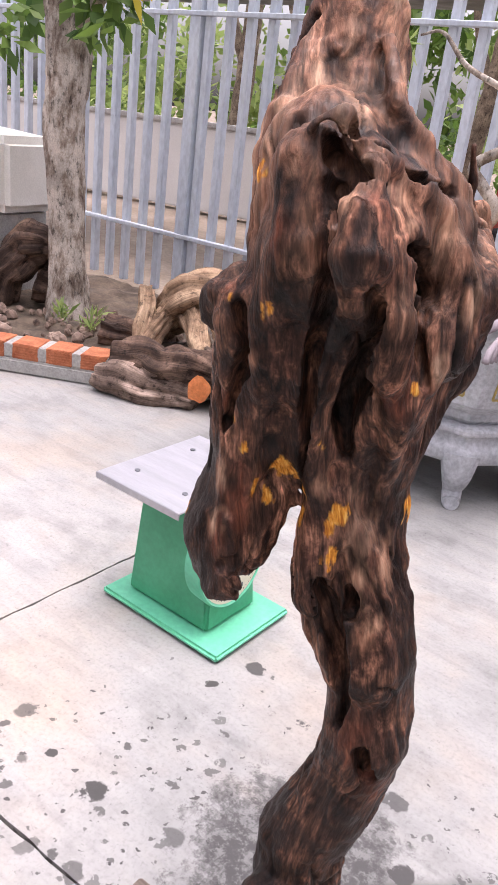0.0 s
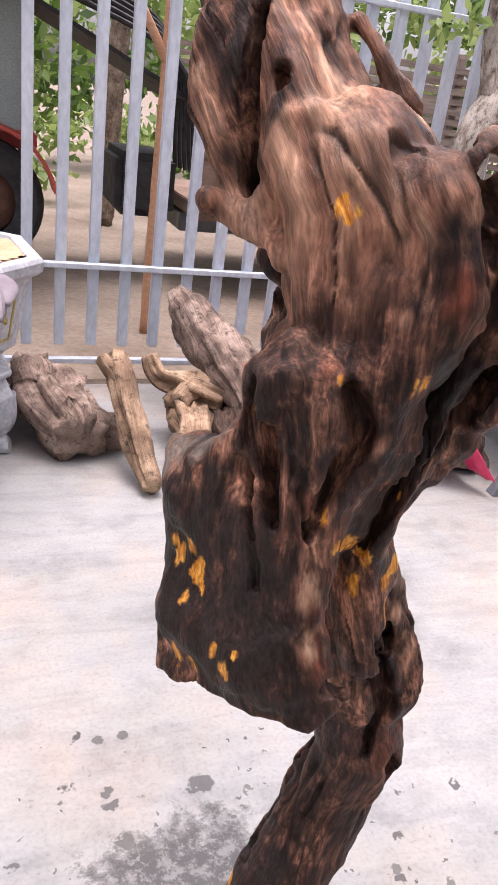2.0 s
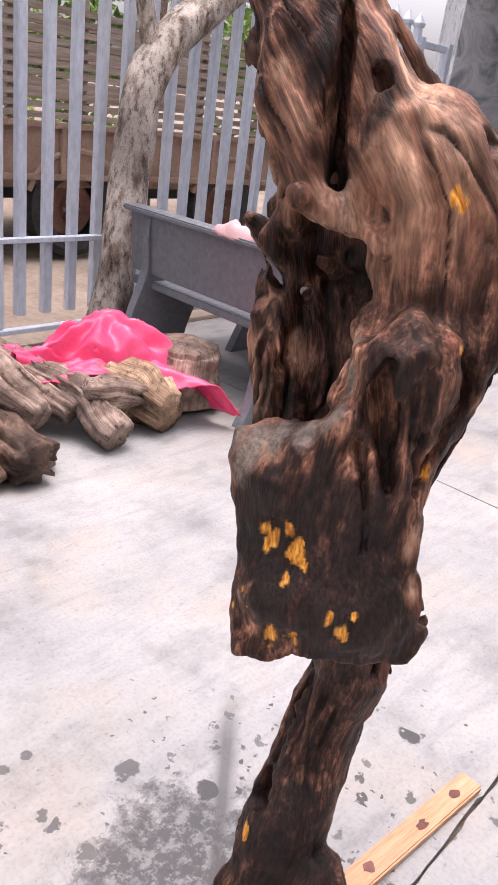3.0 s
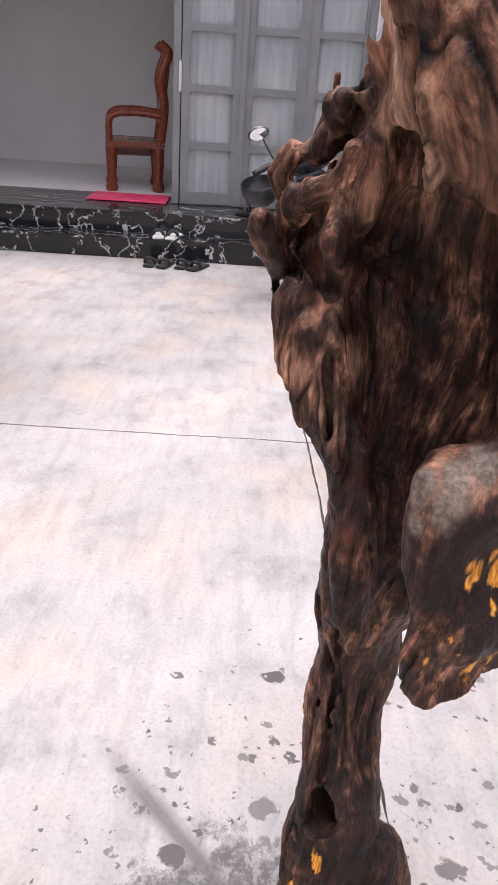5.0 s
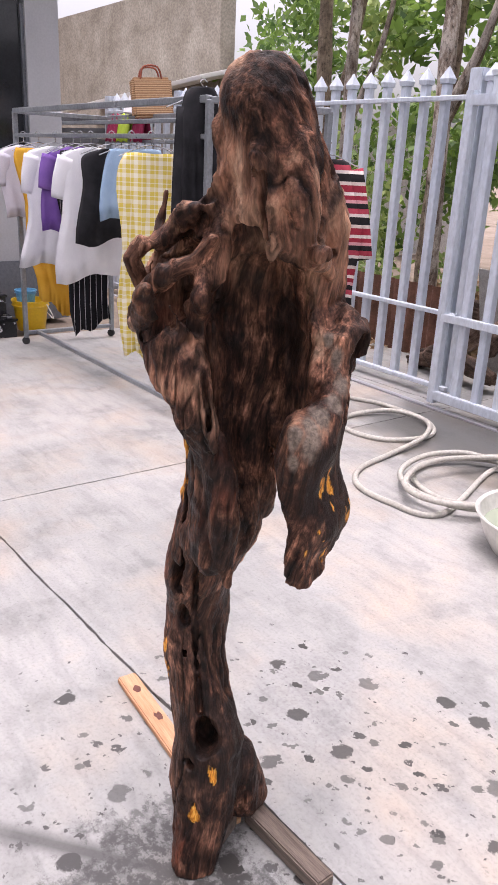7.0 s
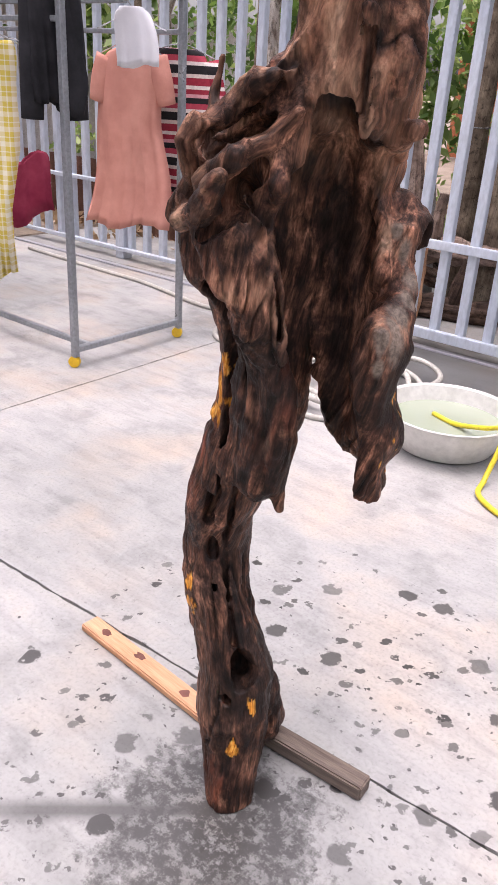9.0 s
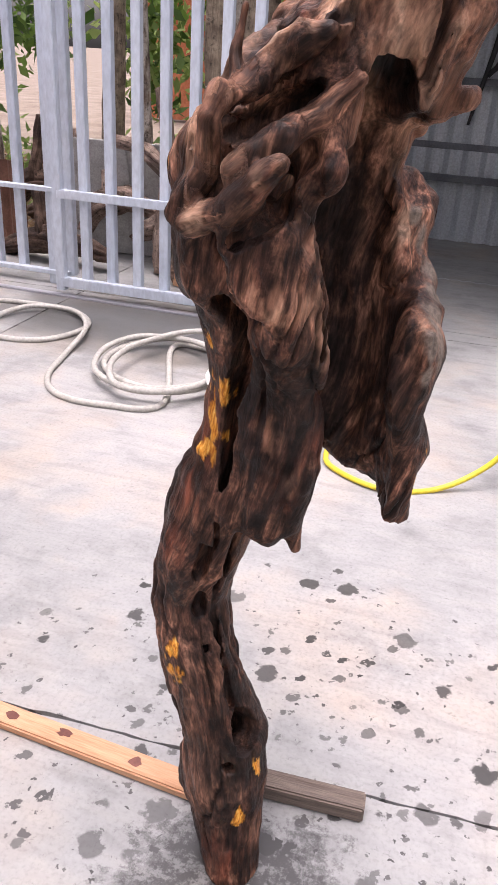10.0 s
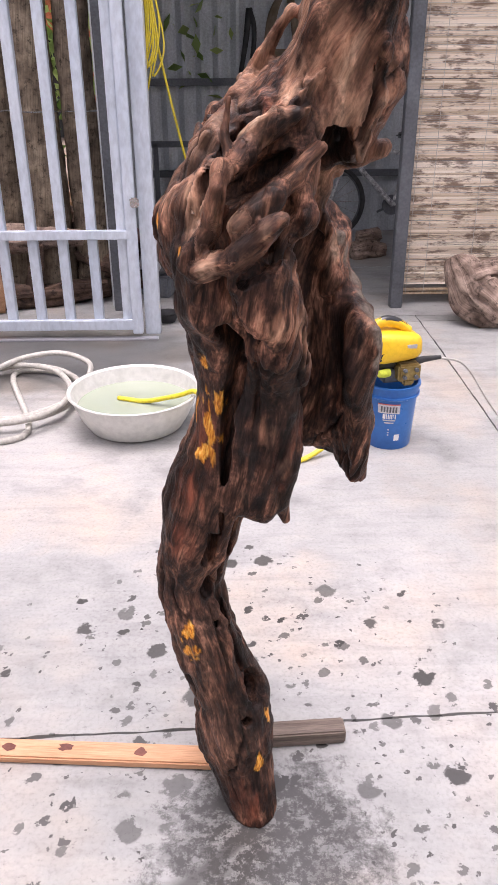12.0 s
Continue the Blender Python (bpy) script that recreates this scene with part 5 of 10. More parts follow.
def ground_and_yard():
    v, f = [], []
    n, reach = 40, 400.0
    g = np.random.default_rng(4)
    line = np.sign(np.linspace(-1, 1, n + 1)) * np.abs(np.linspace(-1, 1, n + 1)) ** 3 * reach
    for y in line:
        for x in line:
            v.append((x, y, -0.045 + 0.02 * g.uniform(-1, 0)))
    for j in range(n):
        for i in range(n):
            a = j * (n + 1) + i
            f.append((a, a + 1, a + n + 2, a + n + 1))
    ob = part_py("ground", v, f, M["dirt"])
    tagged(ob, "bare pinkish earth reaching away behind the fence", "ground", kind="structure")
    yard = thing("pavement", "pale grey concrete yard cast in large slabs with dark drip stains", "pavement", kind="structure")
    xs = (-8.2, -4.95, -1.65, 1.65, 4.88)
    ys = (-5.6, -2.55, 0.725, 4.05)
    for i in range(4):
        for j in range(3):
            bm = bmesh.new()
            x0, x1, y0, y1 = xs[i] + 0.004, xs[i + 1] - 0.004, ys[j] + 0.004, ys[j + 1] - 0.004
            steps = 130
            rim = []
            for s in range(steps):
                rim.append((x0 + (x1 - x0) * s / steps, y0))
            for s in range(steps):
                rim.append((x1, y0 + (y1 - y0) * s / steps))
            for s in range(steps):
                rim.append((x1 + (x0 - x1) * s / steps, y1))
            for s in range(steps):
                rim.append((x0, y1 + (y0 - y1) * s / steps))
            wob = []
            for x, y in rim:
                k = fbm(np.array([[x * 3.0, y * 3.0, 0.5]]), 3, 4)[0]
                q = fbm(np.array([[x * 22.0, y * 22.0, i + j * 3.0]]), 2, 11)[0]
                wob.append((x + 0.005 * k + 0.003 * q - 0.0, y + 0.006 * k + 0.0035 * q + (x + 1.0) * math.tan(SKEW)))
            top = [bm.verts.new((x, y, 0)) for x, y in wob]
            low = [bm.verts.new((x, y, -0.04)) for x, y in wob]
            bm.faces.new(top)
            for k in range(len(top)):
                bm.faces.new((top[k], low[k], low[(k + 1) % len(top)], top[(k + 1) % len(top)]))
            bmesh.ops.recalc_face_normals(bm, faces=bm.faces)
            part("slab", bm, M["concrete"], yard, smooth=0)
    part("joint_filler", boxes(((13.2, 9.8, 0.02), (-1.65, -0.75, -0.032), (0, 0, 2.5))), M["soil"], yard)


ground_and_yard()


def bar_mesh(height, w=0.054, spear=True):
    bm = bmesh.new()
    box(bm, (w, w, height), (0, 0, height / 2), (0, 0, 0), 0.004)
    if spear:
        s = w * 0.62
        base = [bm.verts.new((x * s, y * s, height)) for x, y in ((-1, -1), (1, -1), (1, 1), (-1, 1))]
        mid = [bm.verts.new((x * s * 1.15, y * s * 1.15, height + 0.03)) for x, y in ((-1, -1), (1, -1), (1, 1), (-1, 1))]
        tip = bm.verts.new((0, 0, height + 0.11))
        for a, b2 in ((base, mid),):
            for k in range(4):
                bm.faces.new((a[k], a[(k + 1) % 4], b2[(k + 1) % 4], b2[k]))
        for k in range(4):
            bm.faces.new((mid[k], mid[(k + 1) % 4], tip))
    me = bpy.data.meshes.new("fence_bar")
    bm.to_mesh(me)
    bm.free()
    return finish(me, M["steel"], 30)


BAR = bar_mesh(2.0)


def fence(name, a, b, label, posts, spacing=0.163, rails=(0.08, 0.60, 1.97), lift=0.06, post_size=0.10):
    a, b = Vector((*a, 0)), Vector((*b, 0))
    root = thing(name, label, "fence", kind="structure")
    d = (b - a).normalized()
    side = Vector((-d.y, d.x, 0))
    length = (b - a).length
    for z in rails:
        bm = bmesh.new()
        beam(bm, a + Vector((0, 0, z)) + side * 0.04, b + Vector((0, 0, z)) + side * 0.04, 0.045, 0.03)
        part("rail", bm, M["steel"], root)
    for s in posts:
        bm = bmesh.new()
        box(bm, (post_size, post_size, 2.14), (*(a + d * s)[:2], 1.07 + lift - 0.06), (0, 0, math.degrees(math.atan2(d.y, d.x))), 0.006)
        part("post", bm, M["steel"], root)
    k = 0
    while k * spacing < length:
        s = k * spacing
        if all(abs(s - p) > 0.09 for p in posts):
            ob = new("bar", BAR)
            ob.parent = root
            ob.matrix_world = Matrix.Translation(a + d * s + Vector((0, 0, lift))) @ pose(0, 0, 0, 0, 0, math.degrees(math.atan2(d.y, d.x)))
        k += 1
    return root


fence("fence_north", (4.62, 4.33), (-7.2, 4.20), "pale blue-grey painted steel bar fence with spear tips", [1.5, 3.79, 6.05, 8.52, 11.0], spacing=0.172, rails=(0.08, 0.60, 2.03), lift=0.16)
fence("fence_south", (1.78, -2.55), (7.0, -2.50), "pale blue-grey steel bar fence with spear tips", [0.1, 1.9, 3.7, 5.2], spacing=0.18)


def small_gate():
    root = thing("gate_side", "blue-grey steel side gate hung with a pink plastic sign", "gate", kind="structure")
    for x in (4.68, 5.12):
        part("post", boxes(((0.07, 0.07, 2.1), (x, 4.33, 1.05), (0, 0, 0), 0.005)), M["steel"], root)
    part("rail", boxes(((0.44, 0.04, 0.05), (4.9, 4.33, 2.05), (0, 0, 0), 0.004)), M["steel"], root)
    part("panel", boxes(((0.40, 0.01, 0.9), (4.9, 4.34, 0.5), (0, 0, 0), 0.003)), M["steel"], root)
    part("sign", boxes(((0.24, 0.012, 0.32), (4.62, 4.27, 1.02), (0, 0, 0), 0.01)), surface("pale_pink_plastic", (0.72, 0.42, 0.46), (0.80, 0.52, 0.55), 4), root, "pale pink plastic sign")


small_gate()


def sliding_gate():
    root = thing("sliding_gate", "blue-grey steel bar gate leaf standing half open on its floor track", "gate")
    y = -2.3
    for x in (0.12, 1.72):
        part("stile", boxes(((0.06, 0.05, 1.95), (x, y, 1.01), (0, 0, 0), 0.004)), M["steel"], root)
    for z, w in ((0.09, 0.06), (0.62, 0.05), (1.93, 0.06)):
        part("rail", boxes(((1.6, 0.045, w), (0.92, y + 0.004, z), (0, 0, 0), 0.004)), M["steel"], root)
    for k in range(9):
        ob = new("bar", BAR)
        ob.parent = root
        ob.matrix_world = pose(0.18 + 0.172 * k, y - 0.03, 0.06)
    bm = bmesh.new()
    beam(bm, (0.04, y - 0.12, 0), (0.04, y - 0.12, 2.1), 0.09)
    part("gate_post", bm, M["steel"], root)
    bm = bmesh.new()
    lathe(bm, [(0.05, 0), (0.055, 0.02), (0.055, 0.1), (0.045, 0.13), (0.01, 0.14)], 20, pose(0.04, y - 0.12, 2.0))
    part("post_cap", bm, M["white_plastic"], root, "white plastic cap")
    part("padlock", boxes(((0.05, 0.025, 0.055), (0.09, y + 0.03, 0.80), (0, 0, 0), 0.008)), M["chrome"], root, "steel padlock on a hasp")
    track = thing("gate_track", "worn pale steel sliding track set along the floor", "track", kind="structure")
    part("strip", boxes(((6.6, 0.05, 0.012), (3.3, y + 0.02, 0.006), (0, 0, 0), 0.003)), M["tray_steel"], track)


sliding_gate()


# ---- the house and the shed ----
def house():
    root = thing("house", "single-storey house front with black marble steps and grey aluminium doors", "house", kind="structure")
    wall = M["grey_paint"]
    # steps
    for n, (x0, z0, z1) in enumerate(((4.88, 0.0, 0.16), (5.12, 0.16, 0.325))):
        step = part("step", boxes(((0.9, 5.0, z1 - z0 - 0.02), (x0 + 0.455, 1.95, (z0 + z1) / 2 - 0.01), (0, 0, 0), 0.003)), M["marble_black"], root, "black marble step")
        part("tread", boxes(((0.92, 5.02, 0.02), (x0 + 0.45, 1.95, z1 - 0.009), (0, 0, 0), 0.004)), M["marble_black"], step)
    part("porch_floor", boxes(((2.6, 5.4, 0.31), (6.95, 2.1, 0.155))), M["white_wall"], root)
    # marble pier and plain wall with its window
    part("pier", boxes(((0.22, 0.70, 3.0), (5.71, -0.115, 1.825), (0, 0, 0), 0.004)), M["marble_white"], root, "white grey-veined marble pier")
    for size, at in (((0.2, 0.04, 3.2), (5.65, -0.505, 1.6)), ((0.2, 0.78, 1.49), (5.65, -0.915, 0.745)), ((0.2, 0.30, 1.9), (5.65, -1.155, 2.44)), ((0.2, 0.74, 0.7), (5.65, -0.9, 3.1))):
        part("wall", boxes((size, at)), wall, root)
    part("dado", boxes(((0.02, 0.78, 0.56), (5.54, -0.915, 0.28), (0, 0, 0), 0.003)), M["bench"], root, "dark grey dado")
    win = part("window", boxes(((0.04, 0.5, 0.03), (5.60, -0.755, 1.505)), ((0.04, 0.03, 1.2), (5.60, -0.51, 2.1)), ((0.04, 0.03, 1.2), (5.60, -0.99, 2.1))), M["steel_dark"], root, "dark framed window")
    part("pane", boxes(((0.01, 0.46, 1.2), (5.62, -0.75, 2.12))), M["dark_glass"], win)
    part("side_wall", boxes(((4.0, 0.2, 3.4), (7.75, -1.2, 1.7))), wall, root)
    part("wall_far", boxes(((0.2, 0.2, 3.4), (5.65, 4.6, 1.7)), ((4.0, 0.2, 3.4), (7.75, 4.6, 1.7))), M["marble_white"], root)
    part("lintel", boxes(((0.25, 4.3, 0.5), (5.7, 2.35, 3.05))), wall, root)
    part("inner_wall", boxes(((0.2, 5.8, 3.4), (8.2, 1.7, 1.7))), M["white_wall"], root)
    part("roof", boxes(((4.6, 6.4, 0.15), (7.4, 1.7, 3.4), (0, 0, 0), 0.01)), M["mortar"], root)
    # folding doors: closed leaves beside an open doorway
    frame_mat = surface("grey_aluminium", (0.20, 0.205, 0.215), (0.27, 0.275, 0.285), 3, rough=0.45, metal=0.15, relief=0.01, stain=0.05)
    curtain = cloth("cream_curtain", (0.80, 0.77, 0.74), (0.92, 0.90, 0.87))
    doors = thing("door_1", "grey aluminium folding door with glass panes, one leaf open", "door", kind="structure")

    def leaf(m, w=0.50, h=2.55):
        body = []
        body.append(((0.045, 0.07, h), (0, -w / 2 + 0.035, h / 2), (0, 0, 0), 0.004))
        body.append(((0.045, 0.07, h), (0, w / 2 - 0.035, h / 2), (0, 0, 0), 0.004))
        for z, t in ((0.05, 0.10), (0.48, 0.06), (0.93, 0.06), (1.38, 0.06), (1.83, 0.06), (h - 0.04, 0.08)):
            body.append(((0.04, w - 0.14, t), (0, 0, z), (0, 0, 0), 0.004))
        ob = part("leaf", boxes(*body), frame_mat, doors)
        ob.matrix_world = m
        for z0, z1 in ((0.10, 0.45), (0.51, 0.90), (0.96, 1.35), (1.41, 1.80)):
            p = part("pane", boxes(((0.006, w - 0.14, z1 - z0), (0.004, 0, (z0 + z1) / 2))), M["glass"], ob)
            p.visible_shadow = False
        return ob

    for y, turn in ((1.54, 3), (1.02, -4), (0.50, 3)):
        leaf(pose(5.66, y, 0.335, 0, 0, turn))
    part("door_frame", boxes(((0.10, 0.06, 2.6), (5.68, 0.26, 1.63), (0, 0, 0), 0.004), ((0.10, 0.05, 2.6), (5.68, 1.28, 1.63), (0, 0, 0), 0.004), ((0.10, 0.05, 2.6), (5.68, 0.765, 1.63), (0, 0, 0), 0.004), ((0.10, 0.06, 2.6), (5.68, 1.83, 1.63), (0, 0, 0), 0.004), ((0.10, 4.2, 0.06), (5.68, 2.35, 2.9), (0, 0, 0), 0.004)), frame_mat, doors)
    part("handle", boxes(((0.03, 0.02, 0.24), (5.62, 1.80, 1.35), (0, 0, 0), 0.006)), M["white_plastic"], doors, "pale pull handle")
    # curtain behind the panes
    v, f = [], []
    n = 160
    for k in range(n + 1):
        y = 0.25 + 1.6 * k / n
        x = 5.745 + 0.022 * math.sin(k * 0.75) + 0.010 * math.sin(k * 0.31)
        v += [(x, y, 0.36), (x + 0.01, y, 2.8)]
    for k in range(n):
        f.append((2 * k, 2 * k + 2, 2 * k + 3, 2 * k + 1))
    ob = part_py("curtain", v, f, curtain, None, smooth=180)
    ob.modifiers.new("thickness", "SOLIDIFY").thickness = 0.004
    tagged(ob, "cream striped curtain hanging behind the glass doors", "curtain")
    mat = part("doormat", boxes(((0.4, 0.7, 0.012), (5.75, 2.25, 0.338), (0, 0, 0), 0.004)), M["pink"], None)
    tagged(mat, "pink edged doormat lying in the open doorway", "doormat")
    # carved chair inside
    chair = thing("carved_chair", "dark red varnished carved wooden chair inside the doorway", "chair", m=pose(6.55, 2.32, 0.31, 0, 0, 100))
    part("seat", boxes(((0.55, 0.6, 0.06), (0, 0, 0.42), (0, 0, 0), 0.015), ((0.5, 0.05, 0.14), (0, -0.27, 0.34), (0, 0, 0), 0.01)), M["timber_red"], chair)
    for x in (-0.22, 0.22):
        for y in (-0.25, 0.25):
            bm = bmesh.new()
            lathe(bm, [(0.05, 0), (0.06, 0.03), (0.04, 0.1), (0.05, 0.25), (0.055, 0.39)], 14, pose(x, y, 0))
            part("leg", bm, M["timber_red"], chair)
    for y in (-0.27, 0.27):
        bm = bmesh.new()
        sweep(bm, smooth_path([(-0.24, y, 0.45), (-0.27, y, 0.75), (-0.24, y, 1.0), (-0.30, y, 1.2), (-0.22, y, 1.28)], 6), 0.04, 10)
        part("back_post", bm, M["timber_red"], chair)
        bm = bmesh.new()
        sweep(bm, smooth_path([(-0.25, y, 0.68), (0.0, y, 0.70), (0.22, y, 0.66), (0.24, y, 0.45)], 6), 0.032, 10)
        part("armrest", bm, M["timber_red"], chair)
    part("backrest", boxes(((0.04, 0.5, 0.5), (-0.27, 0, 0.85), (0, -6, 0), 0.012)), M["timber_red"], chair)


house()


def shoe_pair(x, y, z, turn, pale):
    root = thing("sandals", "dark flat rubber sandals with pale soles on marble" if pale else "dark flat rubber sandals lying beside the marble step", "sandals", "sandals at the step", pose(x, y, z, 0, 0, turn))
    for s, dy in ((1, -0.06), (-1, 0.06)):
        bm = bmesh.new()
        box(bm, (0.25, 0.09, 0.02), (0.0, dy, 0.011), (0, 0, 5 * s), 0.008)
        sole = part("sole", bm, M["white_plastic"] if pale else M["rubber"], root)
        bm = bmesh.new()
        sweep(bm, smooth_path([(0.03, dy - 0.042, 0.02), (0.04, dy - 0.03, 0.05), (0.05, dy, 0.062), (0.04, dy + 0.03, 0.05), (0.03, dy + 0.042, 0.02)], 4), 0.014, 8)
        part("strap", bm, M["black_plastic"], sole)


shoe_pair(4.70, 1.86, 0.0, 170, False)
shoe_pair(4.68, 1.60, 0.0, 160, False)
shoe_pair(5.0, 1.83, 0.162, 175, True)
shoe_pair(5.35, 1.15, 0.327, 80, False)


def corrugated(name, a, b, z0, z1, mat, parent=None, pitch=0.10, depth=0.025, label=""):
    a, b = Vector((*a, 0)), Vector((*b, 0))
    d = (b - a).normalized()
    side = Vector((-d.y, d.x, 0))
    n = int((b - a).length / (pitch / 6))
    v, f = [], []
    for k in range(n + 1):
        s = k * pitch / 6
        off = depth * max(-0.5, min(0.5, 1.2 * math.sin(2 * math.pi * s / pitch)))
        for z in (z0, z1):
            v.append(tuple(a + d * s + side * off + Vector((0, 0, z))))
    for k in range(n):
        f.append((2 * k, 2 * k + 2, 2 * k + 3, 2 * k + 1))
    ob = part_py(name, v, f, mat, parent, label, 0)
    ob.modifiers.new("thickness", "SOLIDIFY").thickness = 0.003
    return ob


def shed():
    root = thing("shed", "open-fronted shed of dark blue-grey corrugated sheet on steel posts", "shed", kind="structure")
    corrugated("back_wall", (0.4, -5.5), (-6.0, -5.5), 0.0, 3.0, M["corrugated"], root, 0.16, 0.03)
    corrugated("side_wall", (0.35, -2.95), (0.35, -5.5), 0.0, 3.0, M["corrugated"], root, 0.16, 0.03)
    corrugated("far_side_wall", (-6.0, -5.5), (-6.0, -2.6), 0.0, 3.0, M["corrugated"], root, 0.16, 0.03)
    corrugated("roof", (0.6, -4.0), (-6.2, -4.0), 0.0, 0.004, M["corrugated"], root)
    part("roof_sheet", boxes(((6.8, 3.3, 0.03), (-2.8, -4.1, 2.95), (3, 0, 0))), M["corrugated"], root)
    for z in (1.33, 2.08, 0.55):
        part("girt", boxes(((6.4, 0.05, 0.06), (-2.8, -5.43, z), (0, 0, 0), 0.004)), M["steel_dark"], root)
    for x in (0.30, -1.55, -4.2):
        part("post", boxes(((0.08, 0.08, 2.9), (x, -2.9, 1.45), (0, 0, 0), 0.005)), M["steel_dark"], root)
    part("shed_floor", boxes(((6.5, 3.0, 0.012), (-2.8, -4.2, -0.004))), M["concrete"], root)


shed()


def rolled_blind():
    root = thing("bamboo_blind", "weathered split-bamboo roll blind hanging at the shed front", "blind", m=pose(-2.45, -2.98, 0.0))
    me = None
    g = random.Random(5)
    for k in range(178):
        z = 0.14 + 0.0122 * k
        if me is None:
            bm = bmesh.new()
            box(bm, (1.80, 0.005, 0.0105), (0, 0, 0))
            me = bpy.data.meshes.new("slat")
            bm.to_mesh(me)
            bm.free()
            finish(me, blind_material())
        ob = new("slat", me)
        ob.parent = root
        ob.matrix_local = pose(g.uniform(-0.012, 0.012), 0.012 * math.sin(k * 0.07) + g.uniform(-0.002, 0.002), z + g.uniform(-0.001, 0.001), g.uniform(-14, 14), g.uniform(-0.12, 0.12), 0)
    for x in (-0.80, -0.5, -0.2, 0.1, 0.4, 0.7, 0.82):
        bm = bmesh.new()
        sweep(bm, [(x, 0.016, 0.08), (x, 0.018, 1.2), (x, 0.016, 2.35)], 0.0018, 5)
        part("cord", bm, M["hose"], root)
    for z in (0.075, 0.10):
        part("bottom_batten", boxes(((1.82, 0.03, 0.016), (0, 0, z + 0.0), (0, 0, 0), 0.004)), M["bamboo"], root)


def blind_material():
    m, nt, b = nodes_of("split_bamboo_slats", 0.7)
    oi = nt.nodes.new("ShaderNodeObjectInfo")
    geo = nt.nodes.new("ShaderNodeNewGeometry")
    mp = nt.nodes.new("ShaderNodeMapping")
    mp.inputs["Scale"].default_value = (5.0, 1.0, 19.0)
    nt.links.new(geo.outputs["Position"], mp.inputs["Vector"])
    patch = noise_tex(nt, mp.outputs[0], 1.0, 5, 0.7)
    pale = ramp(nt, oi.outputs["Random"], [(0.0, (0.52, 0.41, 0.30)), (0.5, (0.70, 0.57, 0.45)), (1.0, (0.84, 0.74, 0.62))])
    col = mixed(nt, ramp(nt, patch, [(0.50, grey(0)), (0.58, grey(0.85))]), pale, (0.15, 0.09, 0.06))
    nt.links.new(col, b.inputs["Base Color"])
    return m


rolled_blind()


# ---- things in the yard ----
def ring_of(bm, sides, radius, z, m=None, turn=0.0):
    return [bm.verts.new((m or Matrix()) @ Vector((radius * math.cos(turn + 2 * math.pi * k / sides), radius * math.sin(turn + 2 * math.pi * k / sides), z))) for k in range(sides)]


def prism(bm, sides, profile, m=None, turn=0.0, caps=(True, True)):
    rings = [ring_of(bm, sides, r, z, m, turn) for r, z in profile]
    for a, b in zip(rings, rings[1:]):
        for k in range(sides):
            bm.faces.new((a[k], a[(k + 1) % sides], b[(k + 1) % sides], b[k]))
    if caps[0]:
        bm.faces.new(rings[0][::-1])
    if caps[1]:
        bm.faces.new(rings[-1])
    bmesh.ops.recalc_face_normals(bm, faces=bm.faces)
    return bm


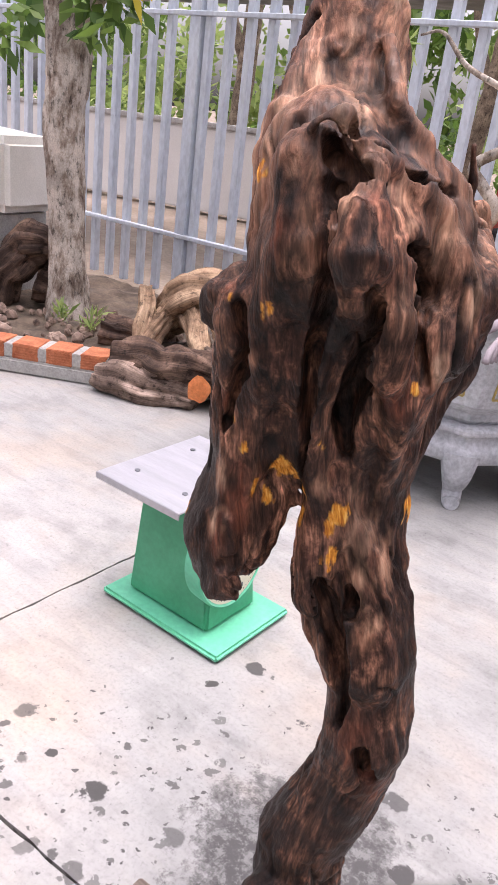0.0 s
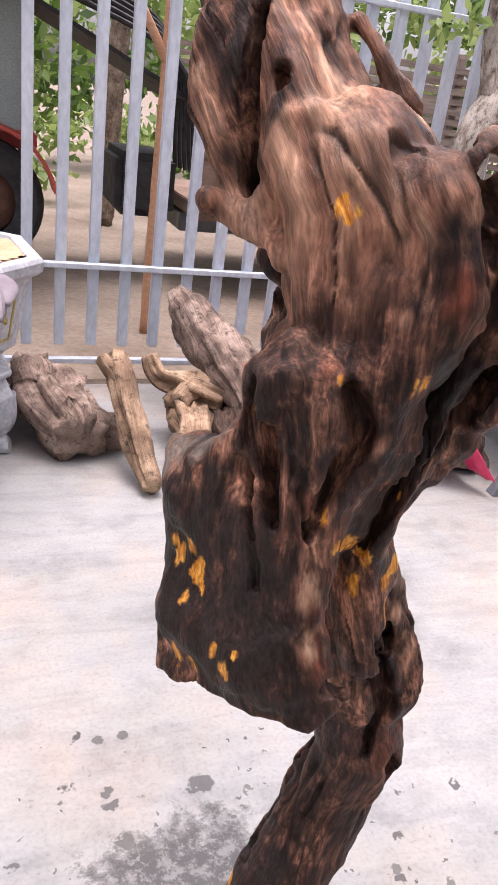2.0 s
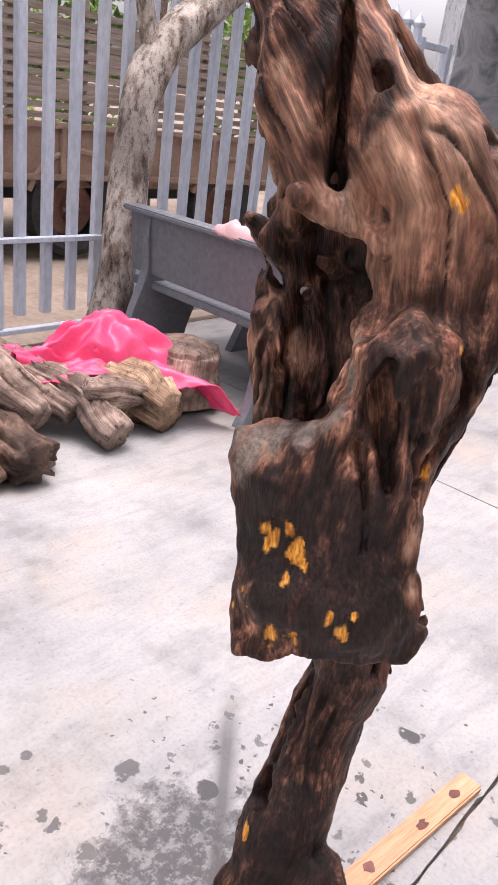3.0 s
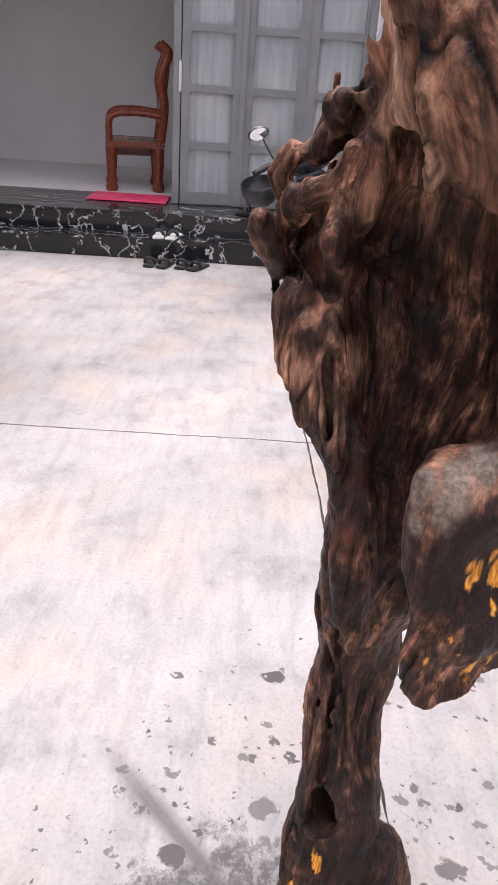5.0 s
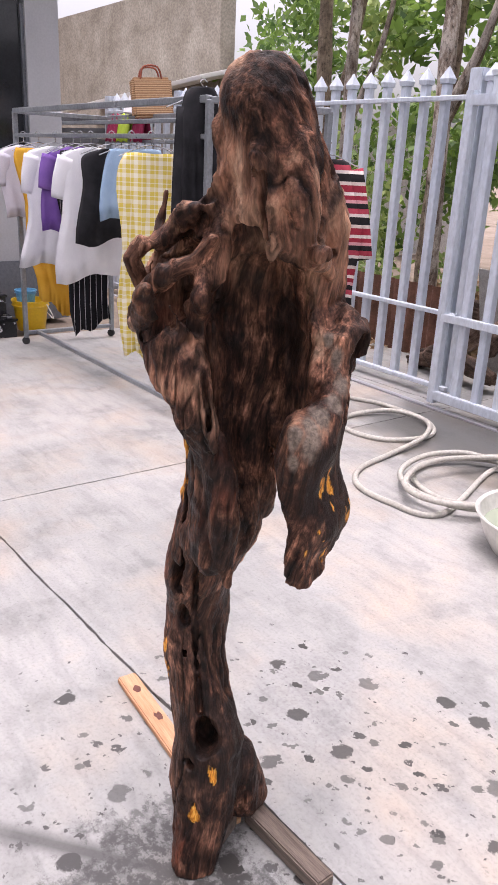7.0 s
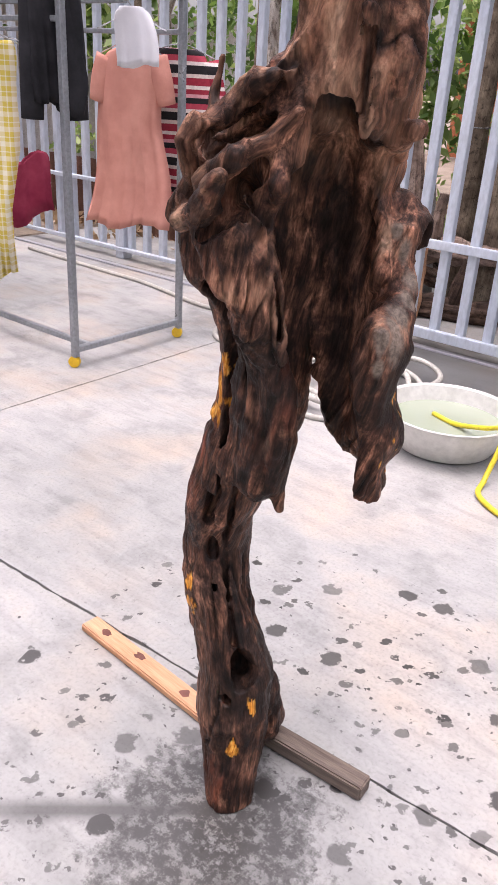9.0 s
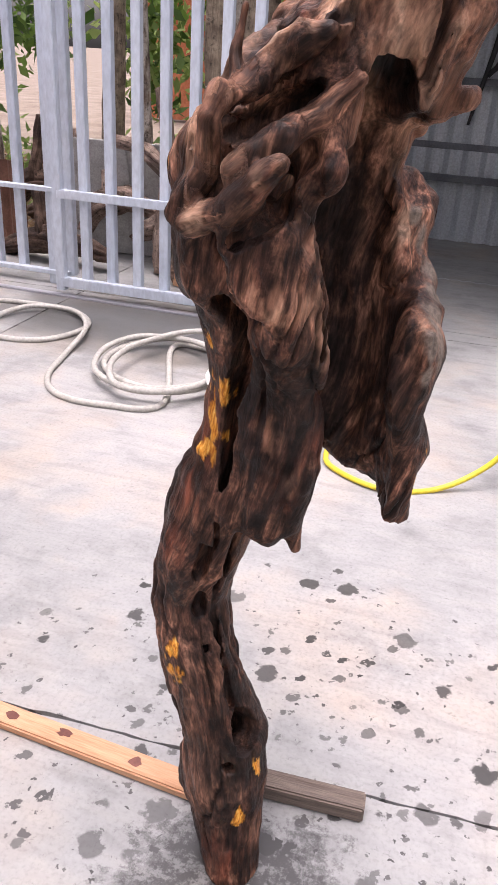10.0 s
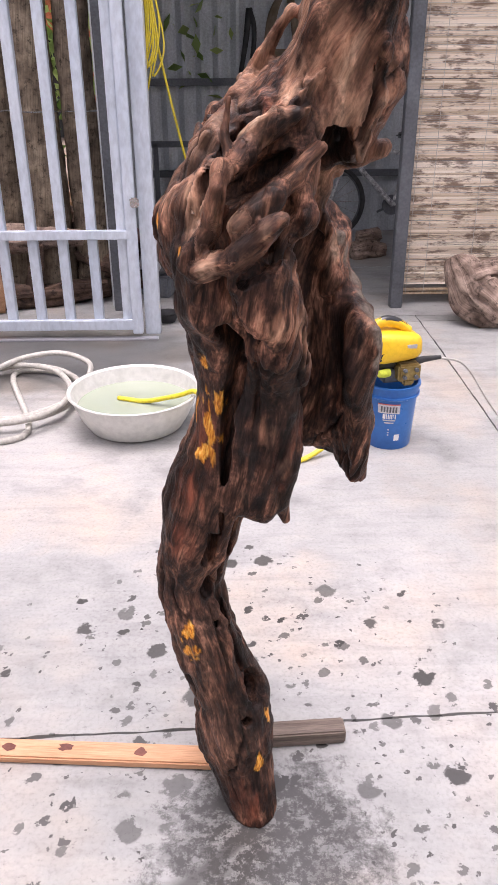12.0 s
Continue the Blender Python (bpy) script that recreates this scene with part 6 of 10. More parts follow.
def weighing_scale():
    root = thing("weighing_scale", "green enamelled spring dial scale with a steel tray on the concrete", "scale", m=pose(-1.31, 1.62, 0))
    bm = bmesh.new()
    box(bm, (0.49, 0.36, 0.022), (0, 0, 0.016), (0, 0, 0), 0.008)
    corner = [e for e in bm.edges if abs(e.verts[0].co.z - e.verts[1].co.z) > 0.004 and (e.verts[0].co.xy - e.verts[1].co.xy).length < 0.002]
    part("base", bm, M["green_light"], root, "light green base plate")
    bm = bmesh.new()
    a = [bm.verts.new(p) for p in ((-0.19, -0.12, 0.026), (0.15, -0.12, 0.026), (0.15, 0.12, 0.026), (-0.19, 0.12, 0.026))]
    b2 = [bm.verts.new(p) for p in ((-0.17, -0.10, 0.42), (0.11, -0.10, 0.42), (0.11, 0.10, 0.42), (-0.17, 0.10, 0.42))]
    for k in range(4):
        bm.faces.new((a[k], a[(k + 1) % 4], b2[(k + 1) % 4], b2[k]))
    bm.faces.new(a[::-1])
    bm.faces.new(b2)
    bmesh.ops.bevel(bm, geom=list(bm.edges), offset=0.012, segments=3, affect="EDGES")
    body = part("body", bm, M["green_paint"], root, "dark green enamelled body")
    part("sticker", boxes(((0.022, 0.002, 0.022), (0.03, -0.108, 0.36), (5, 0, 0))), M["white_plastic"], body)
    turn = pose(0.128, -0.02, 0.245, 0, 84, 0)
    bm = bmesh.new()
    lathe(bm, [(0.142, -0.05), (0.15, 0.0), (0.152, 0.012), (0.147, 0.020), (0.140, 0.016)], 48, turn)
    part("dial_housing", bm, M["green_light"], root)
    bm = bmesh.new()
    lathe(bm, [(0.001, 0.0175), (0.139, 0.017)], 48, turn, caps=False)
    dial = part("dial", bm, M["dial"], root, "cream dial with a ring of grey figures")
    for k in range(16):
        ang = 2 * math.pi * k / 16
        bm = boxes(((0.012, 0.009, 0.002), (0.107 * math.cos(ang), 0.107 * math.sin(ang), 0.0195)))
        bmesh.ops.transform(bm, matrix=turn, verts=bm.verts)
        part("figure_bar", bm, M["steel_dark"], dial)
    for k in range(60):
        ang = 2 * math.pi * k / 60
        bm = boxes(((0.006, 0.0014, 0.001), (0.128 * math.cos(ang), 0.128 * math.sin(ang), 0.0185), (0, 0, math.degrees(ang))))
        bmesh.ops.transform(bm, matrix=turn, verts=bm.verts)
        part("tick", bm, M["steel_dark"], dial)
    bm = bmesh.new()
    lathe(bm, [(0.026, 0.020), (0.045, 0.022), (0.046, 0.026), (0.026, 0.026)], 32, turn, caps=False)
    part("dial_ring", bm, M["green_paint"], dial, "green ring at the dial centre")
    bm = bmesh.new()
    lathe(bm, [(0.012, 0.02), (0.012, 0.026), (0.008, 0.029)], 16, turn)
    part("hub", bm, M["red_paint"], dial)
    bm = boxes(((0.16, 0.005, 0.002), (0.0, 0.0, 0.0225), (0, 0, 38), 0.0008))
    bmesh.ops.transform(bm, matrix=turn, verts=bm.verts)
    part("needle", bm, M["steel_dark"], dial)
    bm = bmesh.new()
    box(bm, (0.345, 0.465, 0.006), (-0.10, 0.03, 0.432), (0, 0, 0), 0.002)
    tray = part("tray", bm, M["tray_steel"], root, "flat grey steel weighing tray")
    for y in (-0.2, 0.26):
        part("tray_rim", boxes(((0.345, 0.004, 0.022), (-0.10, y, 0.424), (0, 0, 0), 0.001)), M["tray_steel"], tray)
    for x, y in ((-0.2, -0.1), (0.0, -0.1), (-0.2, 0.15), (0.0, 0.15)):
        bm = bmesh.new()
        lathe(bm, [(0.009, 0.434), (0.009, 0.438), (0.004, 0.44)], 12, pose(x, y, 0))
        part("screw", bm, M["steel_dark"], tray)


weighing_scale()


def bonsai_pot():
    at = pose(-1.27, 3.36, 0, 0, 0, 8)
    stand = thing("pot_stand", "grey cement octagonal plant stand with curled feet", "plant stand", m=at)
    eighth = math.pi / 8
    bm = bmesh.new()
    prism(bm, 8, [(0.44, 0.20), (0.47, 0.22), (0.475, 0.27), (0.45, 0.29), (0.44, 0.335), (0.47, 0.345), (0.47, 0.37), (0.43, 0.38)], None, eighth)
    bmesh.ops.bevel(bm, geom=list(bm.edges), offset=0.006, segments=1, affect="EDGES")
    part("top_slab", bm, M["pot"], stand)
    for k in range(8):
        a = eighth + 2 * math.pi * k / 8
        c, s = math.cos(a), math.sin(a)
        bm = bmesh.new()
        sweep(bm, smooth_path([(0.40 * c, 0.40 * s, 0.24), (0.42 * c, 0.42 * s, 0.16), (0.40 * c, 0.40 * s, 0.08), (0.43 * c, 0.43 * s, 0.03), (0.46 * c, 0.46 * s, 0.03)], 5), np.interp(np.arange(21), (0, 5, 10, 15, 20), (0.09, 0.068, 0.045, 0.042, 0.032)), 12)
        part("foot", bm, M["pot"], stand)
    pot = thing("bonsai_pot", "grey octagonal ceramic planter with gilt flower panels, filled with sand", "planter", m=at @ pose(0, 0, 0.38))
    bm = bmesh.new()
    prism(bm, 8, [(0.40, 0.0), (0.42, 0.02), (0.42, 0.05), (0.45, 0.075), (0.47, 0.09), (0.485, 0.10), (0.535, 0.355), (0.545, 0.38), (0.575, 0.395), (0.59, 0.41), (0.595, 0.445), (0.585, 0.46), (0.53, 0.46), (0.52, 0.44)], None, eighth, (True, False))
    part("shell", bm, M["pot"], pot)
    bm = bmesh.new()
    n = 28
    grid = {}
    for i in range(n + 1):
        for j in range(n + 1):
            x, y = -0.53 + 1.06 * i / n, -0.53 + 1.06 * j / n
            r = max(abs(x), abs(y), (abs(x) + abs(y)) / 1.4142)
            if r <= 0.5:
                grid[i, j] = bm.verts.new((x, y, 0.452 + 0.012 * fbm(np.array([[x * 9, y * 9, 0.0]]), 3, 2)[0] + 0.02 * max(0, 0.3 - math.hypot(x, y))))
    for i in range(n):
        for j in range(n):
            q = [(i, j), (i + 1, j), (i + 1, j + 1), (i, j + 1)]
            if all(k in grid for k in q):
                bm.faces.new([grid[k] for k in q])
    part("sand", bm, M["sand"], pot, "coarse yellow sand")
    bm = bmesh.new()
    prism(bm, 8, [(0.545, 0.44), (0.40, 0.449)], None, eighth, (False, True))
    part("sand_edge", bm, M["sand"], pot)
    for k in range(8):
        a = 2 * math.pi * (k + 0.0) / 8 + eighth * 2
        # panel frame and raised flower on each side
        face = pose(0, 0, 0, 0, 0, math.degrees(a)) @ pose(0.471, 0, 0.225, 0, 11, 0)
        w, h = 0.125, 0.085
        bm = boxes(((0.008, 2 * w, 0.009), (0, 0, h)), ((0.008, 2 * w, 0.009), (0, 0, -h)), ((0.008, 0.009, 2 * h), (0, w, 0)), ((0.008, 0.009, 2 * h), (0, -w, 0)))
        bmesh.ops.transform(bm, matrix=face, verts=bm.verts)
        part("panel_frame", bm, M["gilt"], pot)
        g = random.Random(40 + k)
        bm = bmesh.new()
        for q in range(34):
            ang, rr = g.uniform(0, 6.3), g.uniform(0, 1) ** 0.7
            made = bmesh.ops.create_icosphere(bm, subdivisions=1, radius=1)["verts"]
            s = g.uniform(0.010, 0.02)
            bmesh.ops.transform(bm, matrix=face @ pose(0.003, 0.095 * rr * math.cos(ang), 0.06 * rr * math.sin(ang), g.uniform(0, 180), 0, 0) @ Matrix.Diagonal((0.007, s, s * 0.6, 1)), verts=made)
        part("gilt_flower", bm, M["gilt"], pot, "raised dull gilt flowers", 60)
    plant = thing("bonsai", "twisted bare-stemmed bonsai with a few yellowing leaves in sand", "bonsai", m=at @ pose(0, 0, 0.83))
    path = smooth_path([(0.0, 0.0, -0.03, 0.05), (-0.04, 0.0, 0.03, 0.038), (-0.13, 0.0, 0.12, 0.034), (-0.18, 0.0, 0.20, 0.03), (-0.09, 0.02, 0.28, 0.028), (-0.02, 0.0, 0.38, 0.026), (-0.10, 0.0, 0.47, 0.025), (-0.16, 0.01, 0.55, 0.024), (-0.04, 0.02, 0.64, 0.022), (0.0, 0.0, 0.74, 0.02), (-0.09, 0.0, 0.86, 0.018), (-0.06, 0.0, 1.02, 0.015), (-0.12, 0.02, 1.18, 0.012)], 6)
    bm = bmesh.new()
    sweep(bm, path, path[:, 3], 12)
    trunk_ob = part("stem", bm, M["bark"], plant, smooth=180)
    for pts in ([(-0.02, 0, 0.04), (0.12, 0.03, 0.06), (0.26, 0.05, 0.05), (0.36, 0.0, 0.14)], [(0.12, 0.03, 0.06), (0.25, -0.06, 0.03), (0.36, -0.1, 0.04)], [(-0.16, 0, 0.18), (-0.30, 0.02, 0.22), (-0.45, 0.0, 0.20), (-0.58, 0.04, 0.23)], [(-0.12, 0, 0.86), (-0.28, 0, 0.93), (-0.42, 0.05, 1.05), (-0.5, 0.0, 1.03)], [(-0.1, 0, 0.86), (0.06, 0.03, 0.92), (0.2, 0.0, 0.94)], [(-0.02, 0, 0.5), (0.04, 0, 0.42)], [(-0.06, 0, 1.02), (0.1, 0, 1.12), (0.3, 0.04, 1.06)]):
        bm = bmesh.new()
        p = smooth_path(pts, 5)
        sweep(bm, p, np.linspace(0.014, 0.005, len(p)), 8)
        part("branch", bm, M["bark"], plant, smooth=180)
    for n, (c, mat, cnt) in enumerate((((0.24, 0.0, 0.16), "leaf_pale", 12), ((0.20, 0.0, 0.52), "leaf_pale", 9), ((-0.25, 0.0, 0.40), "leaf_yellow", 6), ((0.05, 0.0, 0.42), "leaf_yellow", 5), ((-0.5, 0.0, 1.02), "leaf_pale", 8), ((0.2, 0.0, 1.05), "leaf_yellow", 7))):
        v, f = leaves(cnt, c, (0.10, 0.08, 0.05), 0.10, 60 + n, 0.2, 0.4)
        part_py("leaf_spray", v, f, M[mat], plant)
    glove = thing("work_gloves", "pair of limp grey-violet work gloves draped over the planter rim", "gloves", m=at @ pose(0.18, -0.52, 0.845, 0, 0, -60))
    fabric = cloth("dusty_violet_knit", (0.20, 0.17, 0.19), (0.34, 0.30, 0.32))
    for dx, turn in ((0.0, 10), (0.24, 60)):
        root_bm = bmesh.new()
        sweep(root_bm, smooth_path([(dx - 0.1, 0.03, 0.02), (dx - 0.02, 0.02, 0.03), (dx + 0.06, -0.02, 0.02), (dx + 0.11, -0.07, -0.03)], 5), np.interp(np.arange(16), (0, 5, 10, 15), (0.04, 0.045, 0.04, 0.02)), 10)
        bmesh.ops.scale(root_bm, vec=(1, 1, 0.55), verts=root_bm.verts)
        palm = part("palm", root_bm, fabric, glove, smooth=180)
        for q in range(3):
            bm = bmesh.new()
            sweep(bm, smooth_path([(dx + 0.05, -0.01 - 0.02 * q, 0.02), (dx + 0.1 + 0.01 * q, -0.06 - 0.02 * q, -0.01), (dx + 0.11 + 0.02 * q, -0.08 - 0.02 * q, -0.05)], 4), 0.013, 8)
            part("finger", bm, fabric, palm, smooth=180)


bonsai_pot()


def curved_slab(outline, thick, m):
    """A plate with a given outline (x, z), thick along y."""
    bm = bmesh.new()
    a = [bm.verts.new(m @ Vector((x, -thick / 2, z))) for x, z in outline]
    b = [bm.verts.new(m @ Vector((x, thick / 2, z))) for x, z in outline]
    bm.faces.new(a)
    bm.faces.new(b[::-1])
    for k in range(len(a)):
        bm.faces.new((a[k], b[k], b[(k + 1) % len(a)], a[(k + 1) % len(a)]))
    bmesh.ops.recalc_face_normals(bm, faces=bm.faces)
    bmesh.ops.bevel(bm, geom=[e for e in bm.edges], offset=0.004, segments=1, affect="EDGES")
    return bm


def stone_bench(m, length, label):
    root = thing("stone_bench", label, "bench", "benches round the stone table", m)
    half = smooth_path([(-0.02, 0.83), (-0.03, 0.70), (-0.02, 0.52), (-0.10, 0.30), (-0.14, 0.12), (-0.20, 0.0)], 5)
    other = smooth_path([(0.36, 0.0), (0.30, 0.10), (0.34, 0.24), (0.40, 0.36), (0.40, 0.40)], 5)
    outline = [tuple(p) for p in half] + [tuple(p) for p in other] + [(0.12, 0.42), (0.08, 0.83)]
    for y in (-length / 2 + 0.16, length / 2 - 0.16):
        part("end_slab", curved_slab(outline, 0.06, pose(0, y, 0)), M["bench"], root)
    part("seat", boxes(((0.44, length, 0.045), (0.24, 0, 0.44), (0, 0, 0), 0.008)), M["bench"], root)
    part("backrest", boxes(((0.045, length, 0.34), (0.02, 0, 0.67), (0, -5, 0), 0.008)), M["bench"], root)
    part("top_rail", boxes(((0.12, length + 0.04, 0.03), (0.0, 0, 0.845), (0, 0, 0), 0.008)), M["bench"], root)
    return root


stone_bench(pose(1.46, 3.22, 0, 0, 0, -2), 1.36, "dark grey polished granite bench with a solid backrest")
stone_bench(pose(3.25, 3.45, 0, 0, 0, 178), 1.36, "blue-grey granite bench behind the stone table")


def stone_table():
    root = thing("stone_table", "dark grey polished granite table with slab legs", "table", m=pose(2.30, 3.18, 0, 0, 0, -2))
    part("tabletop", boxes(((0.75, 1.30, 0.05), (0, 0, 0.705), (0, 0, 0), 0.01)), M["bench"], root)
    for y in (-0.42, 0.42):
        out = [(-0.24, 0.0), (-0.14, 0.2), (-0.2, 0.45), (-0.28, 0.68), (0.28, 0.68), (0.2, 0.45), (0.14, 0.2), (0.24, 0.0)]
        part("leg_slab", curved_slab(out, 0.06, pose(0, y, 0)), M["bench"], root)
    part("shelf", boxes(((0.3, 0.84, 0.04), (0, 0, 0.36), (0, 0, 0), 0.006)), M["bench"], root)
    carton = part("carton", boxes(((0.16, 0.24, 0.12), (2.06, 3.03, 0.793), (0, 0, 20), 0.004)), surface("orange_card", (0.70, 0.28, 0.06), (0.82, 0.38, 0.10), 5), None)
    tagged(carton, "small orange printed cardboard box on the stone table", "box")
    part("label_panel", boxes(((0.10, 0.004, 0.05), (2.02, 2.918, 0.80), (0, 0, 20))), M["white_plastic"], carton)
    small = part("small_box", boxes(((0.09, 0.07, 0.03), (1.96, 2.80, 0.747), (0, 0, 35), 0.003)), M["bamboo"], None)
    tagged(small, "little tan cardboard packet on the stone table", "packet")
    bm = bmesh.new()
    lathe(bm, [(0.03, 0), (0.034, 0.01), (0.032, 0.09), (0.012, 0.11), (0.012, 0.13), (0.016, 0.135), (0.016, 0.155), (0.002, 0.158)], 18, pose(2.0, 2.66, 0.731))
    ob = part("bottle", bm, M["white_plastic"], None)
    tagged(ob, "small white plastic bottle on the stone table", "bottle")


stone_table()


def draped_cloth(name, label, mat, m, w, d, seed, lift, category="cloth", n=26, droop=0.12):
    v, f = [], []
    for i in range(n + 1):
        for j in range(n + 1):
            x, y = -w / 2 + w * i / n, -d / 2 + d * j / n
            q = np.array([[x * 7, y * 7, seed]])
            r = max(abs(x) / (w / 2), abs(y) / (d / 2))
            z = lift * (1 - r**2) + 0.05 * (np.abs(fbm(q, 3, seed))[0] - 0.2) - droop * max(0, r - 0.7) ** 1.5
            v.append((x + 0.06 * fbm(q + 5, 2, seed)[0], y + 0.06 * fbm(q + 9, 2, seed)[0], z))
    for i in range(n):
        for j in range(n):
            a = i * (n + 1) + j
            f.append((a, a + n + 1, a + n + 2, a + 1))
    ob = part_py(name, v, f, mat, None, smooth=180)
    ob.matrix_world = m
    mod = ob.modifiers.new("thickness", "SOLIDIFY")
    mod.thickness = 0.004
    return tagged(ob, label, category)


draped_cloth("pink_towel", "pale pink fluffy towel folded over the bench back", cloth("pale_pink_towel", (0.62, 0.36, 0.36), (0.78, 0.52, 0.52), 120), pose(1.47, 3.0, 0.868, 0, 0, 95), 0.30, 0.13, 3, 0.05, "towel", 22, 0.1)


def timber_post():
    root = thing("timber_post", "thick square weathered timber post with a cap on top", "post", m=pose(2.95, 3.62, 0, 0, 0, 20))
    part("shaft", boxes(((0.26, 0.26, 1.54), (0, 0, 0.77), (0, 0, 0), 0.02)), surface("brown_post_wood", (0.16, 0.10, 0.055), (0.36, 0.25, 0.14), 4, (5, 5, 0.7), 0.8, relief=0.5, fine=30), root)
    cap = thing("baseball_cap", "white sun cap with a black band lying on the timber post", "cap", m=pose(2.95, 3.62, 1.541, 0, 0, 200))
    bm = bmesh.new()
    lathe(bm, [(0.115, 0.0), (0.12, 0.03), (0.11, 0.08), (0.075, 0.125), (0.02, 0.14), (0.001, 0.141)], 28)
    crown = part("crown", bm, M["white_plastic"], cap)
    bm = bmesh.new()
    lathe(bm, [(0.121, 0.012), (0.124, 0.02), (0.122, 0.034), (0.119, 0.036)], 28, None, False)
    part("band", bm, M["black_plastic"], cap, "black band")
    part("brim", boxes(((0.17, 0.17, 0.008), (0.13, 0, 0.006), (0, 4, 0), 0.003)), M["white_plastic"], cap)


timber_post()


def scooter():
    ang = 4.0
    root = thing("motor_scooter", "black step-through motor scooter parked on its side stand by the house", "scooter", m=pose(2.95, 0.38, 0, 0, 0, ang) @ pose(0, 0, 0, -20, 0, 0))
    paint = surface("grey_black_paint", (0.03, 0.032, 0.036), (0.07, 0.075, 0.08), 6, rough=0.25, relief=0.02)
    silver = surface("silver_plastic", (0.24, 0.25, 0.27), (0.34, 0.35, 0.37), 6, rough=0.35, metal=0.4, relief=0.02)

    def wheel(x):
        w = part("wheel", lathe(bmesh.new(), [(0.20, -0.03), (0.205, -0.02), (0.20, 0.0), (0.205, 0.02), (0.20, 0.03), (0.19, 0.0), (0.20, -0.03)], 40, pose(x, 0, 0.28, 90, 0, 0), False), M["chrome"], root)
        bm = bmesh.new()
        lathe(bm, [(0.205, -0.03), (0.235, -0.043), (0.262, -0.038), (0.277, -0.018), (0.281, 0.0), (0.277, 0.018), (0.262, 0.038), (0.235, 0.043), (0.205, 0.03)], 44, pose(x, 0, 0.28, 90, 0, 0), False)
        part("tyre", bm, M["rubber"], w, "black rubber tyre")
        bm = bmesh.new()
        lathe(bm, [(0.045, -0.06), (0.045, 0.06)], 18, pose(x, 0, 0.28, 90, 0, 0))
        part("hub", bm, M["steel_dark"], w)
        for k in range(12):
            a = 2 * math.pi * k / 12
            bm = bmesh.new()
            beam(bm, (x, 0, 0.28), (x + 0.2 * math.cos(a), 0.0, 0.28 + 0.2 * math.sin(a)), 0.012, 0.012, 0)
            part("spoke", bm, M["chrome"], w)

    wheel(0.30)
    wheel(1.53)
    # bodywork as lofted sections along x: half width, bottom, top
    def loft(name, rows, mat, label=""):
        bm = bmesh.new()
        rings = []
        for x, hw, z0, z1 in smooth_path(rows, 4):
            ring = []
            for k in range(16):
                a = 2 * math.pi * k / 16
                c, s = math.cos(a), math.sin(a)
                ring.append(bm.verts.new((x, hw * np.sign(c) * abs(c) ** 0.7, (z0 + z1) / 2 + (z1 - z0) / 2 * np.sign(s) * abs(s) ** 0.7)))
            rings.append(ring)
        for a, b in zip(rings, rings[1:]):
            for k in range(16):
                bm.faces.new((a[k], a[(k + 1) % 16], b[(k + 1) % 16], b[k]))
        bm.faces.new(rings[0][::-1])
        bm.faces.new(rings[-1])
        bmesh.ops.recalc_face_normals(bm, faces=bm.faces)
        return part(name, bm, mat, root, label, 60)

    tail = loft("tail_body", [(0.04, 0.06, 0.66, 0.76), (0.12, 0.13, 0.58, 0.79), (0.30, 0.15, 0.50, 0.78), (0.60, 0.12, 0.42, 0.74), (0.82, 0.07, 0.36, 0.60)], paint, "dark grey tail bodywork")
    loft("seat", [(0.10, 0.10, 0.78, 0.81), (0.22, 0.13, 0.77, 0.84), (0.48, 0.13, 0.745, 0.82), (0.72, 0.10, 0.70, 0.77), (0.84, 0.06, 0.66, 0.70)], M["black_plastic"], "black vinyl seat")
    loft("underbone", [(0.45, 0.08, 0.24, 0.52), (0.75, 0.10, 0.20, 0.46), (1.0, 0.09, 0.24, 0.50), (1.18, 0.06, 0.34, 0.80), (1.25, 0.05, 0.55, 0.96)], paint)
    loft("leg_shield", [(1.10, 0.19, 0.36, 0.62), (1.18, 0.20, 0.34, 0.80), (1.24, 0.14, 0.42, 0.92), (1.28, 0.06, 0.55, 0.94)], silver, "blue-grey leg shield")
    loft("front_mudguard", [(1.30, 0.05, 0.36, 0.54), (1.45, 0.055, 0.52, 0.60), (1.62, 0.05, 0.50, 0.58), (1.76, 0.04, 0.38, 0.50)], paint)
    loft("head_cowl", [(1.06, 0.11, 0.96, 1.04), (1.12, 0.17, 0.90, 1.07), (1.20, 0.16, 0.90, 1.08), (1.30, 0.10, 0.92, 1.04)], paint, "handlebar cowl")
    part("instrument", boxes(((0.015, 0.17, 0.11), (1.075, 0, 1.02), (0, -28, 0), 0.02)), M["white_plastic"], root, "pale glassy instrument panel")
    for s in (-1, 1):
        bm = bmesh.new()
        sweep(bm, smooth_path([(1.16, 0.08 * s, 1.0), (1.12, 0.20 * s, 1.03), (1.04, 0.34 * s, 1.02)], 4), 0.012, 8)
        bar = part("handlebar", bm, M["black_plastic"], root)
        bm = bmesh.new()
        sweep(bm, [(1.09, 0.25 * s, 1.028), (1.02, 0.37 * s, 1.018)], 0.019, 10)
        part("grip", bm, M["rubber"], bar)
        bm = bmesh.new()
        sweep(bm, smooth_path([(1.11, 0.21 * s, 1.03), (1.09, 0.24 * s, 1.14), (1.10, 0.25 * s, 1.2)], 4), 0.006, 6)
        mir = part("mirror_stem", bm, M["black_plastic"], root)
        mm = pose(1.10, 0.27 * s, 1.235, 0, 78, 0)
        bm = bmesh.new()
        lathe(bm, [(0.001, -0.012), (0.05, -0.006), (0.058, 0.008), (0.052, 0.012)], 24, mm @ Matrix.Diagonal((0.8, 1.25, 1, 1)))
